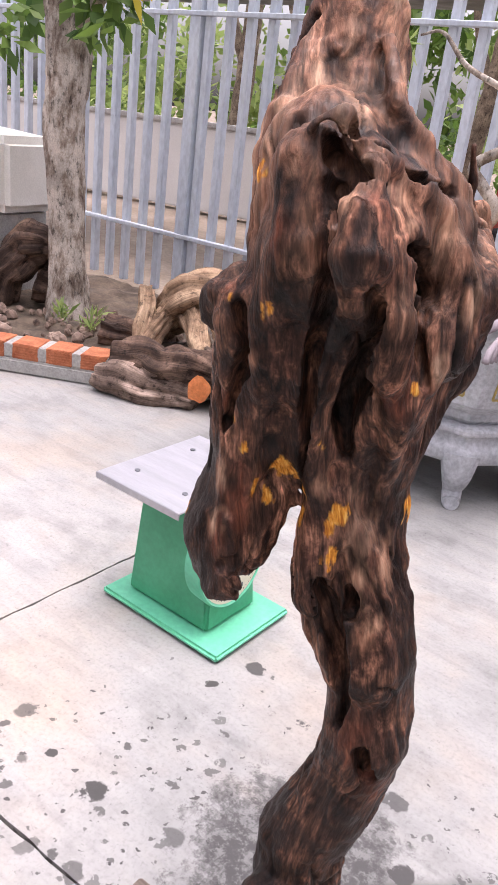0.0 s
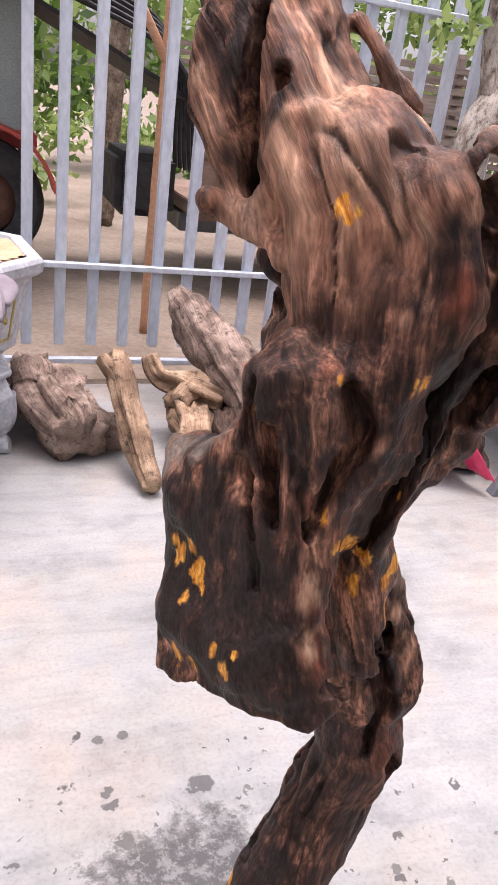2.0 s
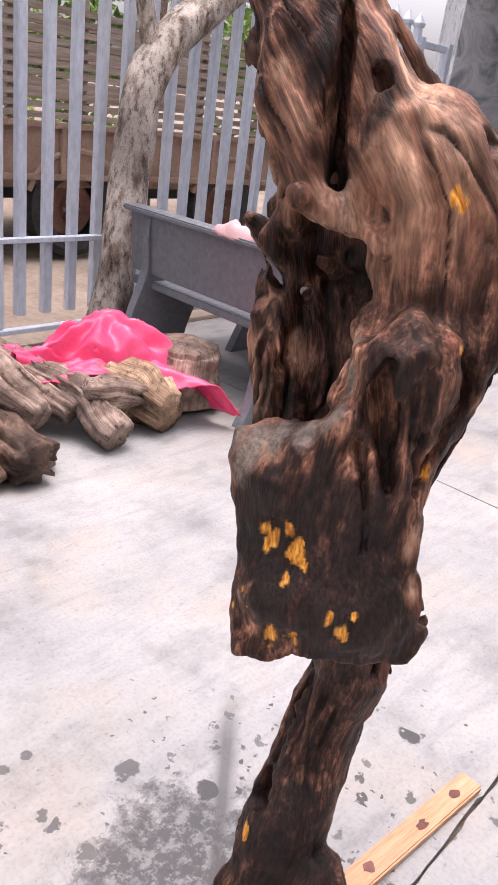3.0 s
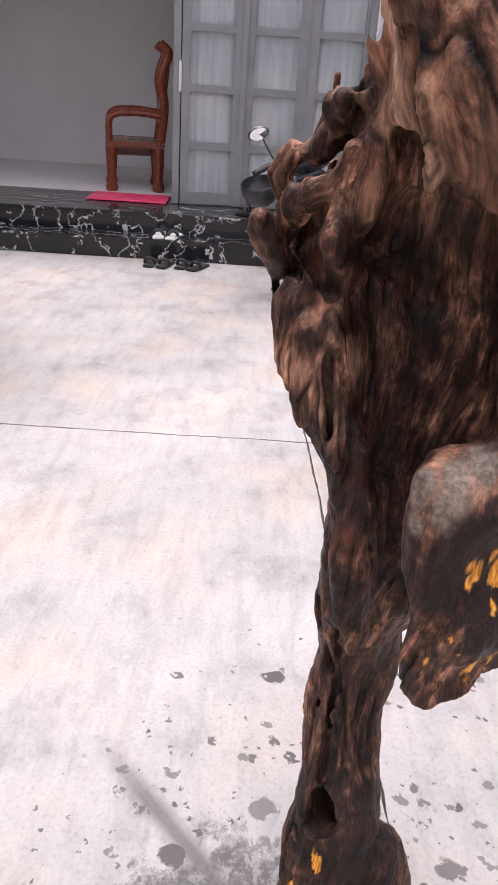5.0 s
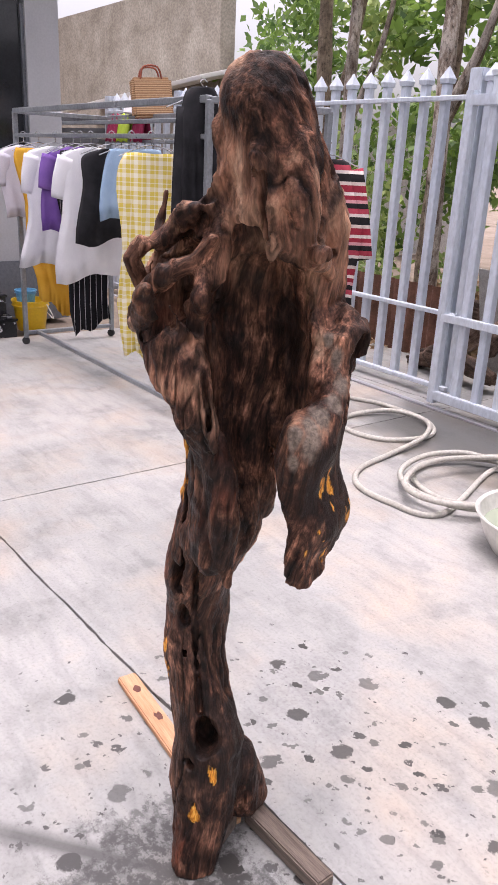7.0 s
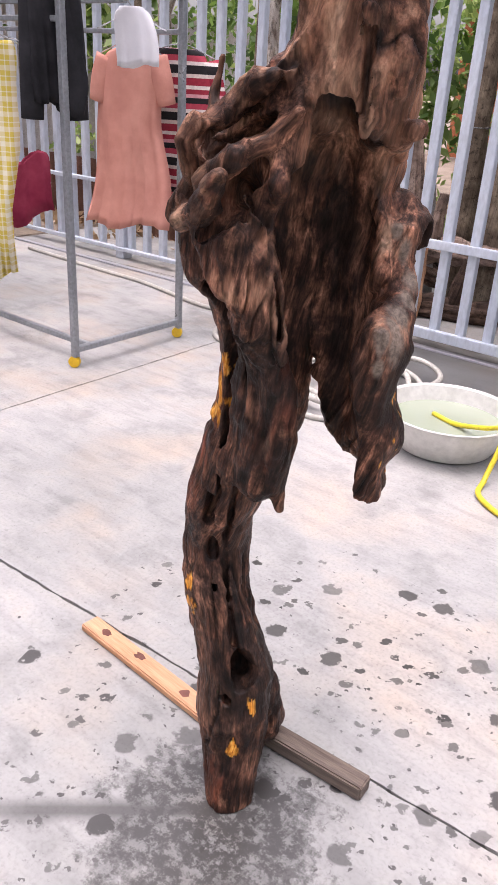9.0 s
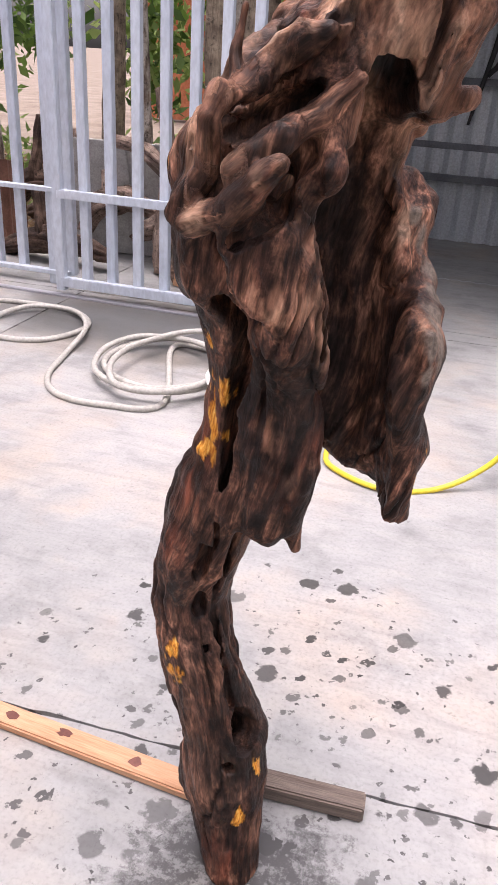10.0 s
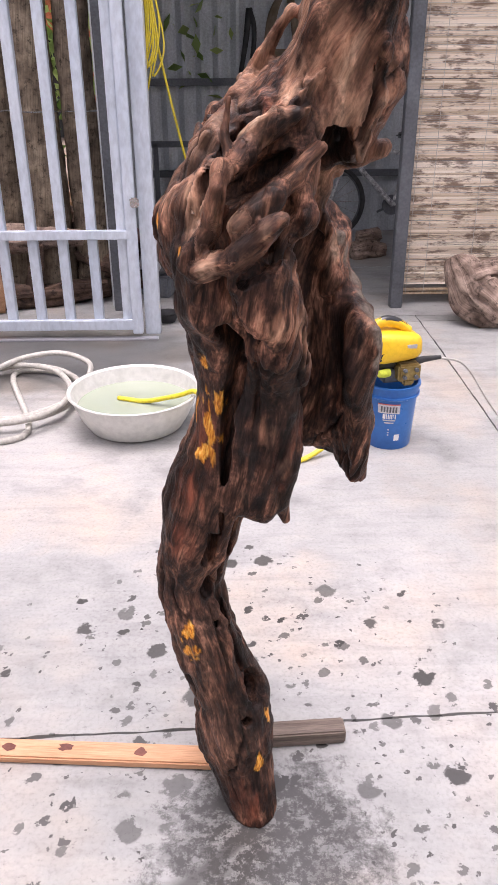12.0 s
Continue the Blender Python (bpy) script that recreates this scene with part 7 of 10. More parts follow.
        part("mirror_shell", bm, M["black_plastic"], mir)
        bm = bmesh.new()
        lathe(bm, [(0.001, -0.0135), (0.048, -0.009)], 24, mm @ Matrix.Diagonal((0.8, 1.25, 1, 1)), False)
        part("mirror_glass", bm, M["mirror"], mir, "mirror glass")
        part("lever", boxes(((0.012, 0.13, 0.01), (1.10, 0.27 * s, 1.0), (0, 0, -14 * s), 0.003)), M["chrome"], bar)
    def lens(x, y, z, a, b, c, turn):
        bm = bmesh.new()
        bmesh.ops.create_icosphere(bm, subdivisions=3, radius=1.0, matrix=pose(x, y, z, 0, 0, turn) @ Matrix.Diagonal((a, b, c, 1)))
        return bm

    lamp_red = surface("red_lamp_lens", (0.42, 0.01, 0.015), (0.55, 0.02, 0.03), 8, rough=0.15, relief=0.02)
    amber = surface("clear_amber_lens", (0.52, 0.36, 0.30), (0.66, 0.48, 0.40), 8, rough=0.15, relief=0.02)
    part("tail_lamp", lens(0.045, 0, 0.70, 0.05, 0.062, 0.065, 0), lamp_red, root, "red tail lamp")
    for s in (-1, 1):
        part("indicator", lens(0.085, 0.10 * s, 0.71, 0.045, 0.062, 0.034, 25 * s), amber, root, "pale amber turn lamp")
    loft("rear_mudguard", [(-0.02, 0.05, 0.40, 0.52), (0.03, 0.07, 0.44, 0.66), (0.16, 0.075, 0.54, 0.68), (0.34, 0.06, 0.56, 0.64)], paint)
    part("mud_flap", boxes(((0.02, 0.12, 0.16), (-0.045, 0, 0.38), (0, 16, 0), 0.008)), M["white_plastic"], root, "white mud flap")
    plate = part("number_plate", boxes(((0.006, 0.215, 0.165), (-0.03, 0.0, 0.56), (0, 14, 0), 0.002)), M["white_plastic"], root, "white number plate with plain dark bars")
    for z, n in ((0.037, 5), (-0.037, 5)):
        for k in range(n):
            bm = boxes(((0.003, 0.022, 0.045), (-0.004, -0.072 + 0.036 * k, z)))
            bmesh.ops.transform(bm, matrix=pose(-0.03, 0, 0.56, 0, 14, 0), verts=bm.verts)
            part("plate_bar", bm, M["steel_dark"], plate)
    bm = bmesh.new()
    lathe(bm, [(0.03, 0.0), (0.055, 0.04), (0.065, 0.12), (0.065, 0.42), (0.04, 0.50), (0.02, 0.62)], 24, pose(0.08, -0.20, 0.36, 0, 84, 0) @ Matrix.Rotation(0, 4, "Z"))
    muf = part("muffler", bm, M["chrome"], root, "steel exhaust silencer")
    bm = bmesh.new()
    lathe(bm, [(0.034, -0.006), (0.036, 0.01), (0.026, 0.012)], 20, pose(0.08, -0.20, 0.36, 0, 84, 0))
    part("exhaust_mouth", bm, M["rubber"], muf)
    part("engine", boxes(((0.34, 0.2, 0.18), (0.72, 0, 0.25), (0, 6, 0), 0.03)), M["steel_dark"], root)
    for y in (-0.17, 0.17):
        bm = bmesh.new()
        beam(bm, (0.72, y * 0.5, 0.22), (0.72, y * 1.35, 0.22), 0.028)
        part("foot_peg", bm, M["rubber"], root)
    bm = bmesh.new()
    sweep(bm, smooth_path([(0.62, 0.10, 0.26), (0.56, 0.18, 0.16), (0.50, 0.26, 0.05), (0.45, 0.29, 0.045)], 4), 0.012, 8)
    part("side_stand", bm, M["steel_dark"], root)
    bm = bmesh.new()
    sweep(bm, smooth_path([(0.66, -0.14, 0.2), (0.62, -0.16, 0.12), (0.5, -0.16, 0.10), (0.40, -0.16, 0.13)], 4), 0.011, 8)
    part("centre_stand", bm, M["steel_dark"], root)
    bm = bmesh.new()
    sweep(bm, smooth_path([(1.12, 0.2, 1.0), (1.2, 0.16, 0.85), (1.25, 0.05, 0.75)], 5), 0.006, 6)
    part("cable", bm, M["rubber"], root)
    helmet = bmesh.new()
    lathe(helmet, [(0.001, -0.13), (0.05, -0.125), (0.10, -0.09), (0.125, -0.03), (0.13, 0.02), (0.122, 0.03), (0.115, 0.0), (0.09, -0.07), (0.001, -0.11)], 28, pose(1.02, 0.36, 0.93, 8, -12, 0) @ Matrix.Diagonal((1.15, 0.95, 1, 1)))
    cap = part("helmet", helmet, M["black_plastic"], None, smooth=60)
    cap.matrix_world = root.matrix_world.copy()
    tagged(cap, "black half helmet hung upside down from the scooter grip", "helmet")
    bag = part("front_bag", boxes(((0.13, 0.26, 0.22), (1.02, 0.02, 0.80), (0, -8, 0), 0.035)), M["black_plastic"], None)
    bag.matrix_world = root.matrix_world.copy()
    tagged(bag, "small black bag hanging at the scooter front", "bag")


scooter()


def clothes_rack():
    root = thing("clothes_rack", "long grey steel clothes rack on castors, crowded with washing", "clothes rack")
    x0, x1, y0, y1, top = 1.86, 4.58, -0.52, -1.30, 1.80
    steel = surface("grey_tube_steel", (0.24, 0.26, 0.28), (0.38, 0.40, 0.42), 4, rough=0.35, metal=0.5, relief=0.04)
    for x in (x0, x1):
        for y in (y0, y1):
            bm = bmesh.new()
            beam(bm, (x, y, 0.06), (x, y, top), 0.035)
            leg = part("post", bm, steel, root)
            bm = bmesh.new()
            lathe(bm, [(0.012, -0.016), (0.03, -0.014), (0.032, 0), (0.03, 0.014), (0.012, 0.016)], 16, pose(x + 0.01, y, 0.032, 90, 0, 30))
            part("castor", bm, M["yellow_plastic"] if x == x0 else M["rubber"], leg, "castor wheel")
        bm = bmesh.new()
        beam(bm, (x, y0, 0.10), (x, y1, 0.10), 0.032)
        part("foot_bar", bm, steel, root)
        bm = bmesh.new()
        beam(bm, (x, y0, top), (x, y1, top), 0.032)
        part("end_bar", bm, steel, root)
    for y in (y0, y1):
        bm = bmesh.new()
        beam(bm, (x0, y, top + 0.003), (x1, y, top + 0.003), 0.036)
        part("top_bar", bm, steel, root)
        bm = bmesh.new()
        beam(bm, (x0, y, top - 0.17), (x1, y, top - 0.17), 0.026)
        part("hanging_bar", bm, steel, root)
    for y in ((y0 + y1) / 2,):
        bm = bmesh.new()
        beam(bm, (x0, y, top - 0.06), (x1, y, top - 0.06), 0.028)
        part("middle_bar", bm, steel, root)
    bm = bmesh.new()
    beam(bm, (x0, y0 - 0.1, 0.10), (x1, y0 - 0.1, 0.10), 0.03)
    part("long_foot_bar", bm, steel, root)
    return root


clothes_rack()


def stripes(name, bands, scale, axis="Z", wiggle=0.0):
    """Woven stripes: bands of colour repeated along one axis of the garment."""
    m, nt, b = nodes_of(name, 0.95, 0, 0.2)
    tc = nt.nodes.new("ShaderNodeTexCoord")
    sep = nt.nodes.new("ShaderNodeSeparateXYZ")
    nt.links.new(tc.outputs["Object"], sep.inputs[0])
    mul = nt.nodes.new("ShaderNodeMath")
    mul.operation = "MULTIPLY"
    mul.inputs[1].default_value = scale
    nt.links.new(sep.outputs[axis], mul.inputs[0])
    fr = nt.nodes.new("ShaderNodeMath")
    fr.operation = "FRACT"
    nt.links.new(mul.outputs[0], fr.inputs[0])
    col = ramp(nt, fr.outputs[0], bands, "CONSTANT")
    v = coords(nt)
    col = mixed(nt, 1.0, col, ramp(nt, noise_tex(nt, v, 60, 3), [(0.3, grey(0.8)), (0.7, grey(1.05))]), "MULTIPLY")
    nt.links.new(col, b.inputs["Base Color"])
    return m


def check_cloth(name, base, line, scale):
    m, nt, b = nodes_of(name, 0.95, 0, 0.2)
    tc = nt.nodes.new("ShaderNodeTexCoord")
    sep = nt.nodes.new("ShaderNodeSeparateXYZ")
    nt.links.new(tc.outputs["Object"], sep.inputs[0])
    col = None
    for axis in ("X", "Z"):
        mul = nt.nodes.new("ShaderNodeMath")
        mul.operation = "MULTIPLY"
        mul.inputs[1].default_value = scale
        nt.links.new(sep.outputs[axis], mul.inputs[0])
        fr = nt.nodes.new("ShaderNodeMath")
        fr.operation = "FRACT"
        nt.links.new(mul.outputs[0], fr.inputs[0])
        one = ramp(nt, fr.outputs[0], [(0.0, line), (0.34, base), (0.6, line), (0.68, base)], "CONSTANT")
        col = one if col is None else mixed(nt, 0.5, col, one)
    nt.links.new(col, b.inputs["Base Color"])
    return m


def garment(name, label, category, mat, x, y, outline, seed, width=1.0, turn=90.0, hang=1.62, puff=0.035, extras=()):
    """A cloth hung from a wire hanger. outline: rows of drop below the bar and half width."""
    root = thing(name, label, category, "washing on the rack", pose(x, y, hang, 0, 0, turn))
    g = random.Random(seed)
    rows = smooth_path(outline, 4)
    n = 14
    for front in (1, -1):
        v, f = [], []
        for drop, hw in rows:
            for k in range(n + 1):
                u = -1 + 2 * k / n
                fold = math.sin(u * 7 + seed + drop * 2) * 0.5 + math.sin(u * 13 + seed * 2) * 0.3
                d = puff * (1 - u * u) ** 0.5 * front + 0.026 * fold * min(1, drop * 2) + 0.02 * math.sin(u * 21 + seed * 3 + 2 * drop) * min(1, drop * 2) + 0.03 * math.sin(3 * drop + seed) * drop
                slip = 0.06 * math.sin(seed * 1.7)
                v.append((hw * width * u + 0.018 * math.sin(drop * 9 + seed) + slip * drop, d, -drop * (1 + 0.07 * u * math.sin(seed * 2.3)) + 0.02 * math.sin(u * 5 + seed) * min(1, 1.5 * drop)))
        for r in range(len(rows) - 1):
            for k in range(n):
                a = r * (n + 1) + k
                f.append((a, a + 1, a + n + 2, a + n + 1) if front > 0 else (a, a + n + 1, a + n + 2, a + 1))
        ob = part_py("front_panel" if front > 0 else "back_panel", v, f, mat, root, smooth=180)
        ob.modifiers.new("thickness", "SOLIDIFY").thickness = 0.003
    for s in extras:
        # a sleeve: shoulder drop, half width, length, spread
        for side in (-1, 1):
            bm = bmesh.new()
            p = smooth_path([(side * s[1] * width * 0.9, 0, -s[0]), (side * (s[1] * width + s[3] * 0.5), 0.01, -s[0] - s[2] * 0.5), (side * (s[1] * width + s[3]), 0, -s[0] - s[2])], 4)
            sweep(bm, p, np.linspace(0.07, 0.055, len(p)), 10)
            bmesh.ops.scale(bm, vec=(1, 0.45, 1), verts=bm.verts)
            part("sleeve", bm, mat, root, smooth=180)
    hanger = bmesh.new()
    sweep(hanger, smooth_path([(-0.19, 0, -0.10), (0, 0, -0.035), (0.19, 0, -0.10)], 4), 0.0035, 6)
    sweep(hanger, smooth_path([(0, 0, -0.035), (0, 0, 0.0), (0.018, 0, 0.025), (0.0, 0, 0.04), (-0.018, 0, 0.025)], 4), 0.003, 6)
    part("hanger", hanger, M["chrome"], root, "wire hanger")
    return root


white_cloth = cloth("white_cotton", (0.70, 0.70, 0.74), (0.80, 0.80, 0.83))
lilac_white = cloth("lilac_white_cotton", (0.62, 0.60, 0.68), (0.74, 0.72, 0.80))
blue_cloth = cloth("pale_denim", (0.25, 0.38, 0.56), (0.38, 0.52, 0.68))
black_cloth = cloth("black_cotton", (0.012, 0.012, 0.014), (0.03, 0.03, 0.034))
purple_cloth = cloth("purple_cotton", (0.15, 0.07, 0.30), (0.24, 0.13, 0.42))
amber_cloth = cloth("amber_cotton", (0.70, 0.36, 0.03), (0.82, 0.46, 0.06))
peach_cloth = cloth("peach_crepe", (0.55, 0.24, 0.19), (0.70, 0.34, 0.27))
plaid = check_cloth("yellow_plaid", (0.66, 0.52, 0.10), (0.80, 0.76, 0.62), 14)
pin = stripes("black_pinstripe", [(0.0, (0.012, 0.012, 0.015)), (0.72, (0.45, 0.45, 0.48)), (0.82, (0.012, 0.012, 0.015))], 26, "X")
folk = stripes("red_black_woven_stripe", [(0.0, (0.30, 0.03, 0.05)), (0.16, (0.62, 0.52, 0.48)), (0.24, (0.02, 0.018, 0.02)), (0.42, (0.66, 0.58, 0.55)), (0.50, (0.42, 0.06, 0.09)), (0.62, (0.02, 0.018, 0.02)), (0.74, (0.60, 0.30, 0.32)), (0.82, (0.30, 0.03, 0.05)), (0.92, (0.70, 0.62, 0.58))], 4.2)
SHIRT = [(0.06, 0.06), (0.10, 0.20), (0.16, 0.23), (0.30, 0.22), (0.62, 0.24)]
LONG_SHIRT = [(0.06, 0.06), (0.10, 0.20), (0.18, 0.24), (0.45, 0.25), (0.88, 0.31)]
TROUSER = [(0.08, 0.17), (0.2, 0.2), (0.6, 0.17), (1.25, 0.14)]
SHORT = [(0.06, 0.17), (0.15, 0.2), (0.45, 0.23)]
DRESS = [(0.06, 0.07), (0.10, 0.19), (0.2, 0.2), (0.5, 0.22), (1.05, 0.30)]
yb = -0.52
for name, label, cat, mat, x, outline, ex, turn in (
    ("shirt", "pale blue-white cotton shirt drying on a hanger", "shirt", lilac_white, 4.50, SHIRT, ((0.13, 0.19, 0.22, 0.035),), 80),
    ("trousers", "amber cotton trousers hung to dry beside a white shirt", "trousers", amber_cloth, 4.20, TROUSER, (), 62),
    ("shirt", "long white cotton shirt drying on a hanger", "shirt", white_cloth, 3.88, LONG_SHIRT, ((0.13, 0.19, 0.25, 0.03),), 70),
    ("shirt", "purple cotton top between white shirts", "shirt", purple_cloth, 3.58, SHIRT, ((0.13, 0.19, 0.2, 0.03),), 85),
    ("trousers", "black pinstriped wide trousers hung on the rack", "trousers", pin, 3.46, TROUSER, (), 60),
    ("shirt", "large white cotton shirt with a long hem", "shirt", white_cloth, 3.30, LONG_SHIRT, ((0.13, 0.19, 0.25, 0.05),), 55),
    ("shorts", "pale blue denim shorts with a frayed hem", "shorts", blue_cloth, 2.74, SHORT, (), 60),
    ("shirt", "plain black cotton vest hung behind denim shorts", "shirt", black_cloth, 3.0, SHIRT, (), 60),
    ("trousers", "yellow plaid wide trousers hanging to the floor", "trousers", plaid, 2.50, TROUSER, (), 48),
):
    garment(name, label, cat, mat, x, yb - 0.03, outline, int(x * 100) % 97, 0.88, turn, 1.62, 0.03, ex)
garment("jacket", "black hooded jacket thrown over the end of the rack", "jacket", black_cloth, 1.98, -0.56, [(0.0, 0.06), (0.05, 0.09), (0.25, 0.11), (0.45, 0.14), (0.60, 0.12)], 13, 1.0, 70, 1.86, 0.07, ((0.10, 0.08, 0.55, 0.03),))
garment("shorts", "dark red cotton shorts at the back of the rack", "shorts", cloth("wine_cotton", (0.22, 0.02, 0.05), (0.34, 0.05, 0.09)), 3.35, -1.28, [(0.75, 0.17), (0.82, 0.19), (1.15, 0.21)], 17, 1.0, 70)
garment("vest", "small white lace vest at the back of the rack", "vest", white_cloth, 3.62, -1.28, [(0.62, 0.1), (0.7, 0.13), (0.95, 0.15)], 9, 1.0, 70)
garment("dress", "peach sleeveless layered crepe dress drying on a hanger", "dress", peach_cloth, 2.18, -1.24, [(0.06, 0.06), (0.10, 0.17), (0.2, 0.2), (0.45, 0.2), (0.80, 0.25), (1.0, 0.28)], 4, 1.0, 15, 1.62, 0.05, ((0.12, 0.17, 0.22, 0.05),))
garment("dress", "red, black and cream woven striped dress", "dress", folk, 2.04, -1.47, [(0.06, 0.10), (0.10, 0.16), (0.3, 0.2), (0.6, 0.22), (0.95, 0.20)], 7, 1.0, 35, 1.62, 0.06, ((0.12, 0.17, 0.5, 0.1),))
garment("cloth_bag", "white cotton drawstring bag with plain grey bars", "bag", white_cloth, 1.92, -1.0, [(0.0, 0.06), (0.04, 0.10), (0.14, 0.12), (0.26, 0.12)], 3, 1.0, 20, 1.72)


def bucket(name, label, mat, m, r0, r1, h, group=""):
    root = thing(name, label, "bucket", group, m)
    bm = bmesh.new()
    lathe(bm, [(0.002, 0.008), (r0 - 0.004, 0.008), (r0, 0.0), (r0 + 0.003, 0.006), (r0 + (r1 - r0) * 0.8, h * 0.8), (r1 + 0.006, h * 0.82), (r1 + 0.006, h * 0.845), (r1 - 0.001, h * 0.85), (r1 + 0.002, h - 0.012), (r1 + 0.008, h - 0.010), (r1 + 0.008, h), (r1 - 0.004, h), (r0 - 0.004, 0.012), (0.002, 0.012)], 44, None, False)
    part("pail", bm, mat, root)
    return root


def pail_and_washer():
    root = bucket("paint_pail", "blue plastic paint pail with a white printed label", M["blue_plastic"], pose(-1.13, -0.87, 0), 0.094, 0.114, 0.29)
    # printed label follows the curve of the pail
    def wrap(name, a0, a1, z0, z1, mat, parent, lift=0.0016):
        v, f = [], []
        n = 14
        for k in range(n + 1):
            a = a0 + (a1 - a0) * k / n
            for z in (z0, z1):
                r = 0.094 + (0.1146 - 0.094) * z / 0.29 + lift
                v.append((r * math.cos(a), r * math.sin(a), z))
        for k in range(n):
            f.append((2 * k, 2 * k + 2, 2 * k + 3, 2 * k + 1))
        return part_py(name, v, f, mat, parent)

    pale = surface("label_grey", (0.50, 0.50, 0.52), (0.60, 0.60, 0.62), 5, rough=0.4, relief=0)
    label = wrap("label", 0.9, 1.75, 0.175, 0.215, pale, root, 0.003)
    wrap("label_edge", 0.9, 1.75, 0.215, 0.220, M["red_paint"], root, 0.003)
    for k in range(6):
        a = 1.02 + 0.11 * k
        wrap("label_bar", a, a + 0.07, 0.182, 0.208, M["steel_dark"], label, 0.0045)
    for k, w in enumerate((0.075, 0.055, 0.04, 0.055, 0.05, 0.05, 0.02, 0.055)):
        a = 1.10 + 0.068 * k
        wrap("print_bar", a, a + w * 0.8, 0.150, 0.172, M["white_plastic"], root, 0.002)
    for z, w in ((0.140, 0.5), (0.128, 0.38), (0.095, 0.06), (0.082, 0.06), (0.070, 0.06)):
        wrap("print_bar", 1.36 - w / 2, 1.36 + w / 2, z, z + 0.006, pale, root, 0.002)
    wrap("print_patch", 1.62, 1.85, 0.045, 0.075, M["white_plastic"], root, 0.002)
    wash = thing("pressure_washer", "yellow pressure washer pump with a brass head standing on the pail", "pressure washer", m=pose(-1.13, -0.86, 0.30, 0, 0, 12))
    hull = bmesh.new()
    bmesh.ops.create_cube(hull, size=2.0)
    bmesh.ops.subdivide_edges(hull, edges=hull.edges[:], cuts=7, use_grid_fill=True)
    for q in hull.verts:
        # a rounded box, higher towards the grip, with a flat foot
        long = (abs(q.co.x) ** 4 + abs(q.co.y) ** 4 + abs(q.co.z) ** 4) ** 0.25
        x, y, z = q.co / long
        q.co = (0.02 + 0.118 * x, 0.0 + 0.088 * y * (1 - 0.10 * z), 0.155 + (0.062 + 0.012 * x) * z)
    casing = part("casing", hull, M["yellow_plastic"], wash, "bright yellow casing", 60)
    bm = bmesh.new()
    sweep(bm, smooth_path([(0.118, 0, 0.17), (0.110, 0, 0.225), (0.06, 0, 0.252), (0.0, 0, 0.240), (-0.05, 0, 0.205)], 6), 0.022, 12)
    part("grip", bm, M["yellow_plastic"], wash)
    bm = bmesh.new()
    sweep(bm, smooth_path([(0.085, 0, 0.246), (0.05, 0, 0.258), (0.01, 0, 0.249), (-0.03, 0, 0.224)], 6), 0.020, 12)
    part("grip_pad", bm, M["black_plastic"], wash, "black rubber grip pad")
    part("emblem", boxes(((0.045, 0.006, 0.018), (-0.035, 0.084, 0.165), (-4, 0, 0), 0.002)), M["tray_steel"], wash)
    part("side_label", boxes(((0.075, 0.006, 0.030), (0.075, 0.083, 0.135), (-4, 24, 0), 0.002)), M["black_plastic"], wash, "black slanted side label")
    part("skirt", boxes(((0.15, 0.11, 0.05), (0.03, 0, 0.085), (0, 0, 0), 0.012)), M["black_plastic"], wash)
    brass = surface("oiled_brass", (0.22, 0.15, 0.05), (0.40, 0.30, 0.12), 20, rough=0.4, metal=0.6, relief=0.4, fine=60)
    part("pump_head", boxes(((0.10, 0.08, 0.075), (-0.03, 0.06, 0.055), (0, 0, 0), 0.010), ((0.05, 0.05, 0.03), (-0.03, 0.07, 0.012), (0, 0, 0), 0.008)), brass, wash, "brass pump head")
    for k in range(4):
        bm = bmesh.new()
        lathe(bm, [(0.009, 0), (0.009, 0.012), (0.004, 0.014)], 8, pose(-0.055 + 0.05 * (k % 2), 0.10, 0.04 + 0.03 * (k // 2), -90, 0, 0))
        part("bolt", bm, M["steel_dark"], wash)
    part("base_plate", boxes(((0.14, 0.12, 0.06), (0.0, 0.0, 0.032), (0, 0, 0), 0.008)), M["steel_dark"], wash)
    bm = bmesh.new()
    sweep(bm, [(-0.03, 0.05, 0.075), (-0.12, 0.03, 0.085), (-0.20, 0.02, 0.083)], np.array([0.018, 0.014, 0.008]), 12)
    part("cable_boot", bm, M["rubber"], wash)
    bm = bmesh.new()
    lathe(bm, [(0.016, 0), (0.018, 0.02), (0.014, 0.05)], 14, pose(0.05, 0.07, 0.055, 0, 90, 10))
    part("coupling", bm, surface("lime_plastic", (0.55, 0.62, 0.05), (0.70, 0.75, 0.12), 6), wash, "lime green hose coupling")
    cable = bmesh.new()
    sweep(cable, smooth_path([(-1.32, -0.88, 0.382), (-1.45, -0.92, 0.33), (-1.58, -0.88, 0.15), (-1.72, -0.84, 0.01), (-2.0, -0.95, 0.008), (-2.6, -1.1, 0.008)], 8), 0.005, 6)
    ob = part("power_cable", cable, M["hose"], None, smooth=180)
    tagged(ob, "thin pale power cable trailing from the pump", "cable")


pail_and_washer()


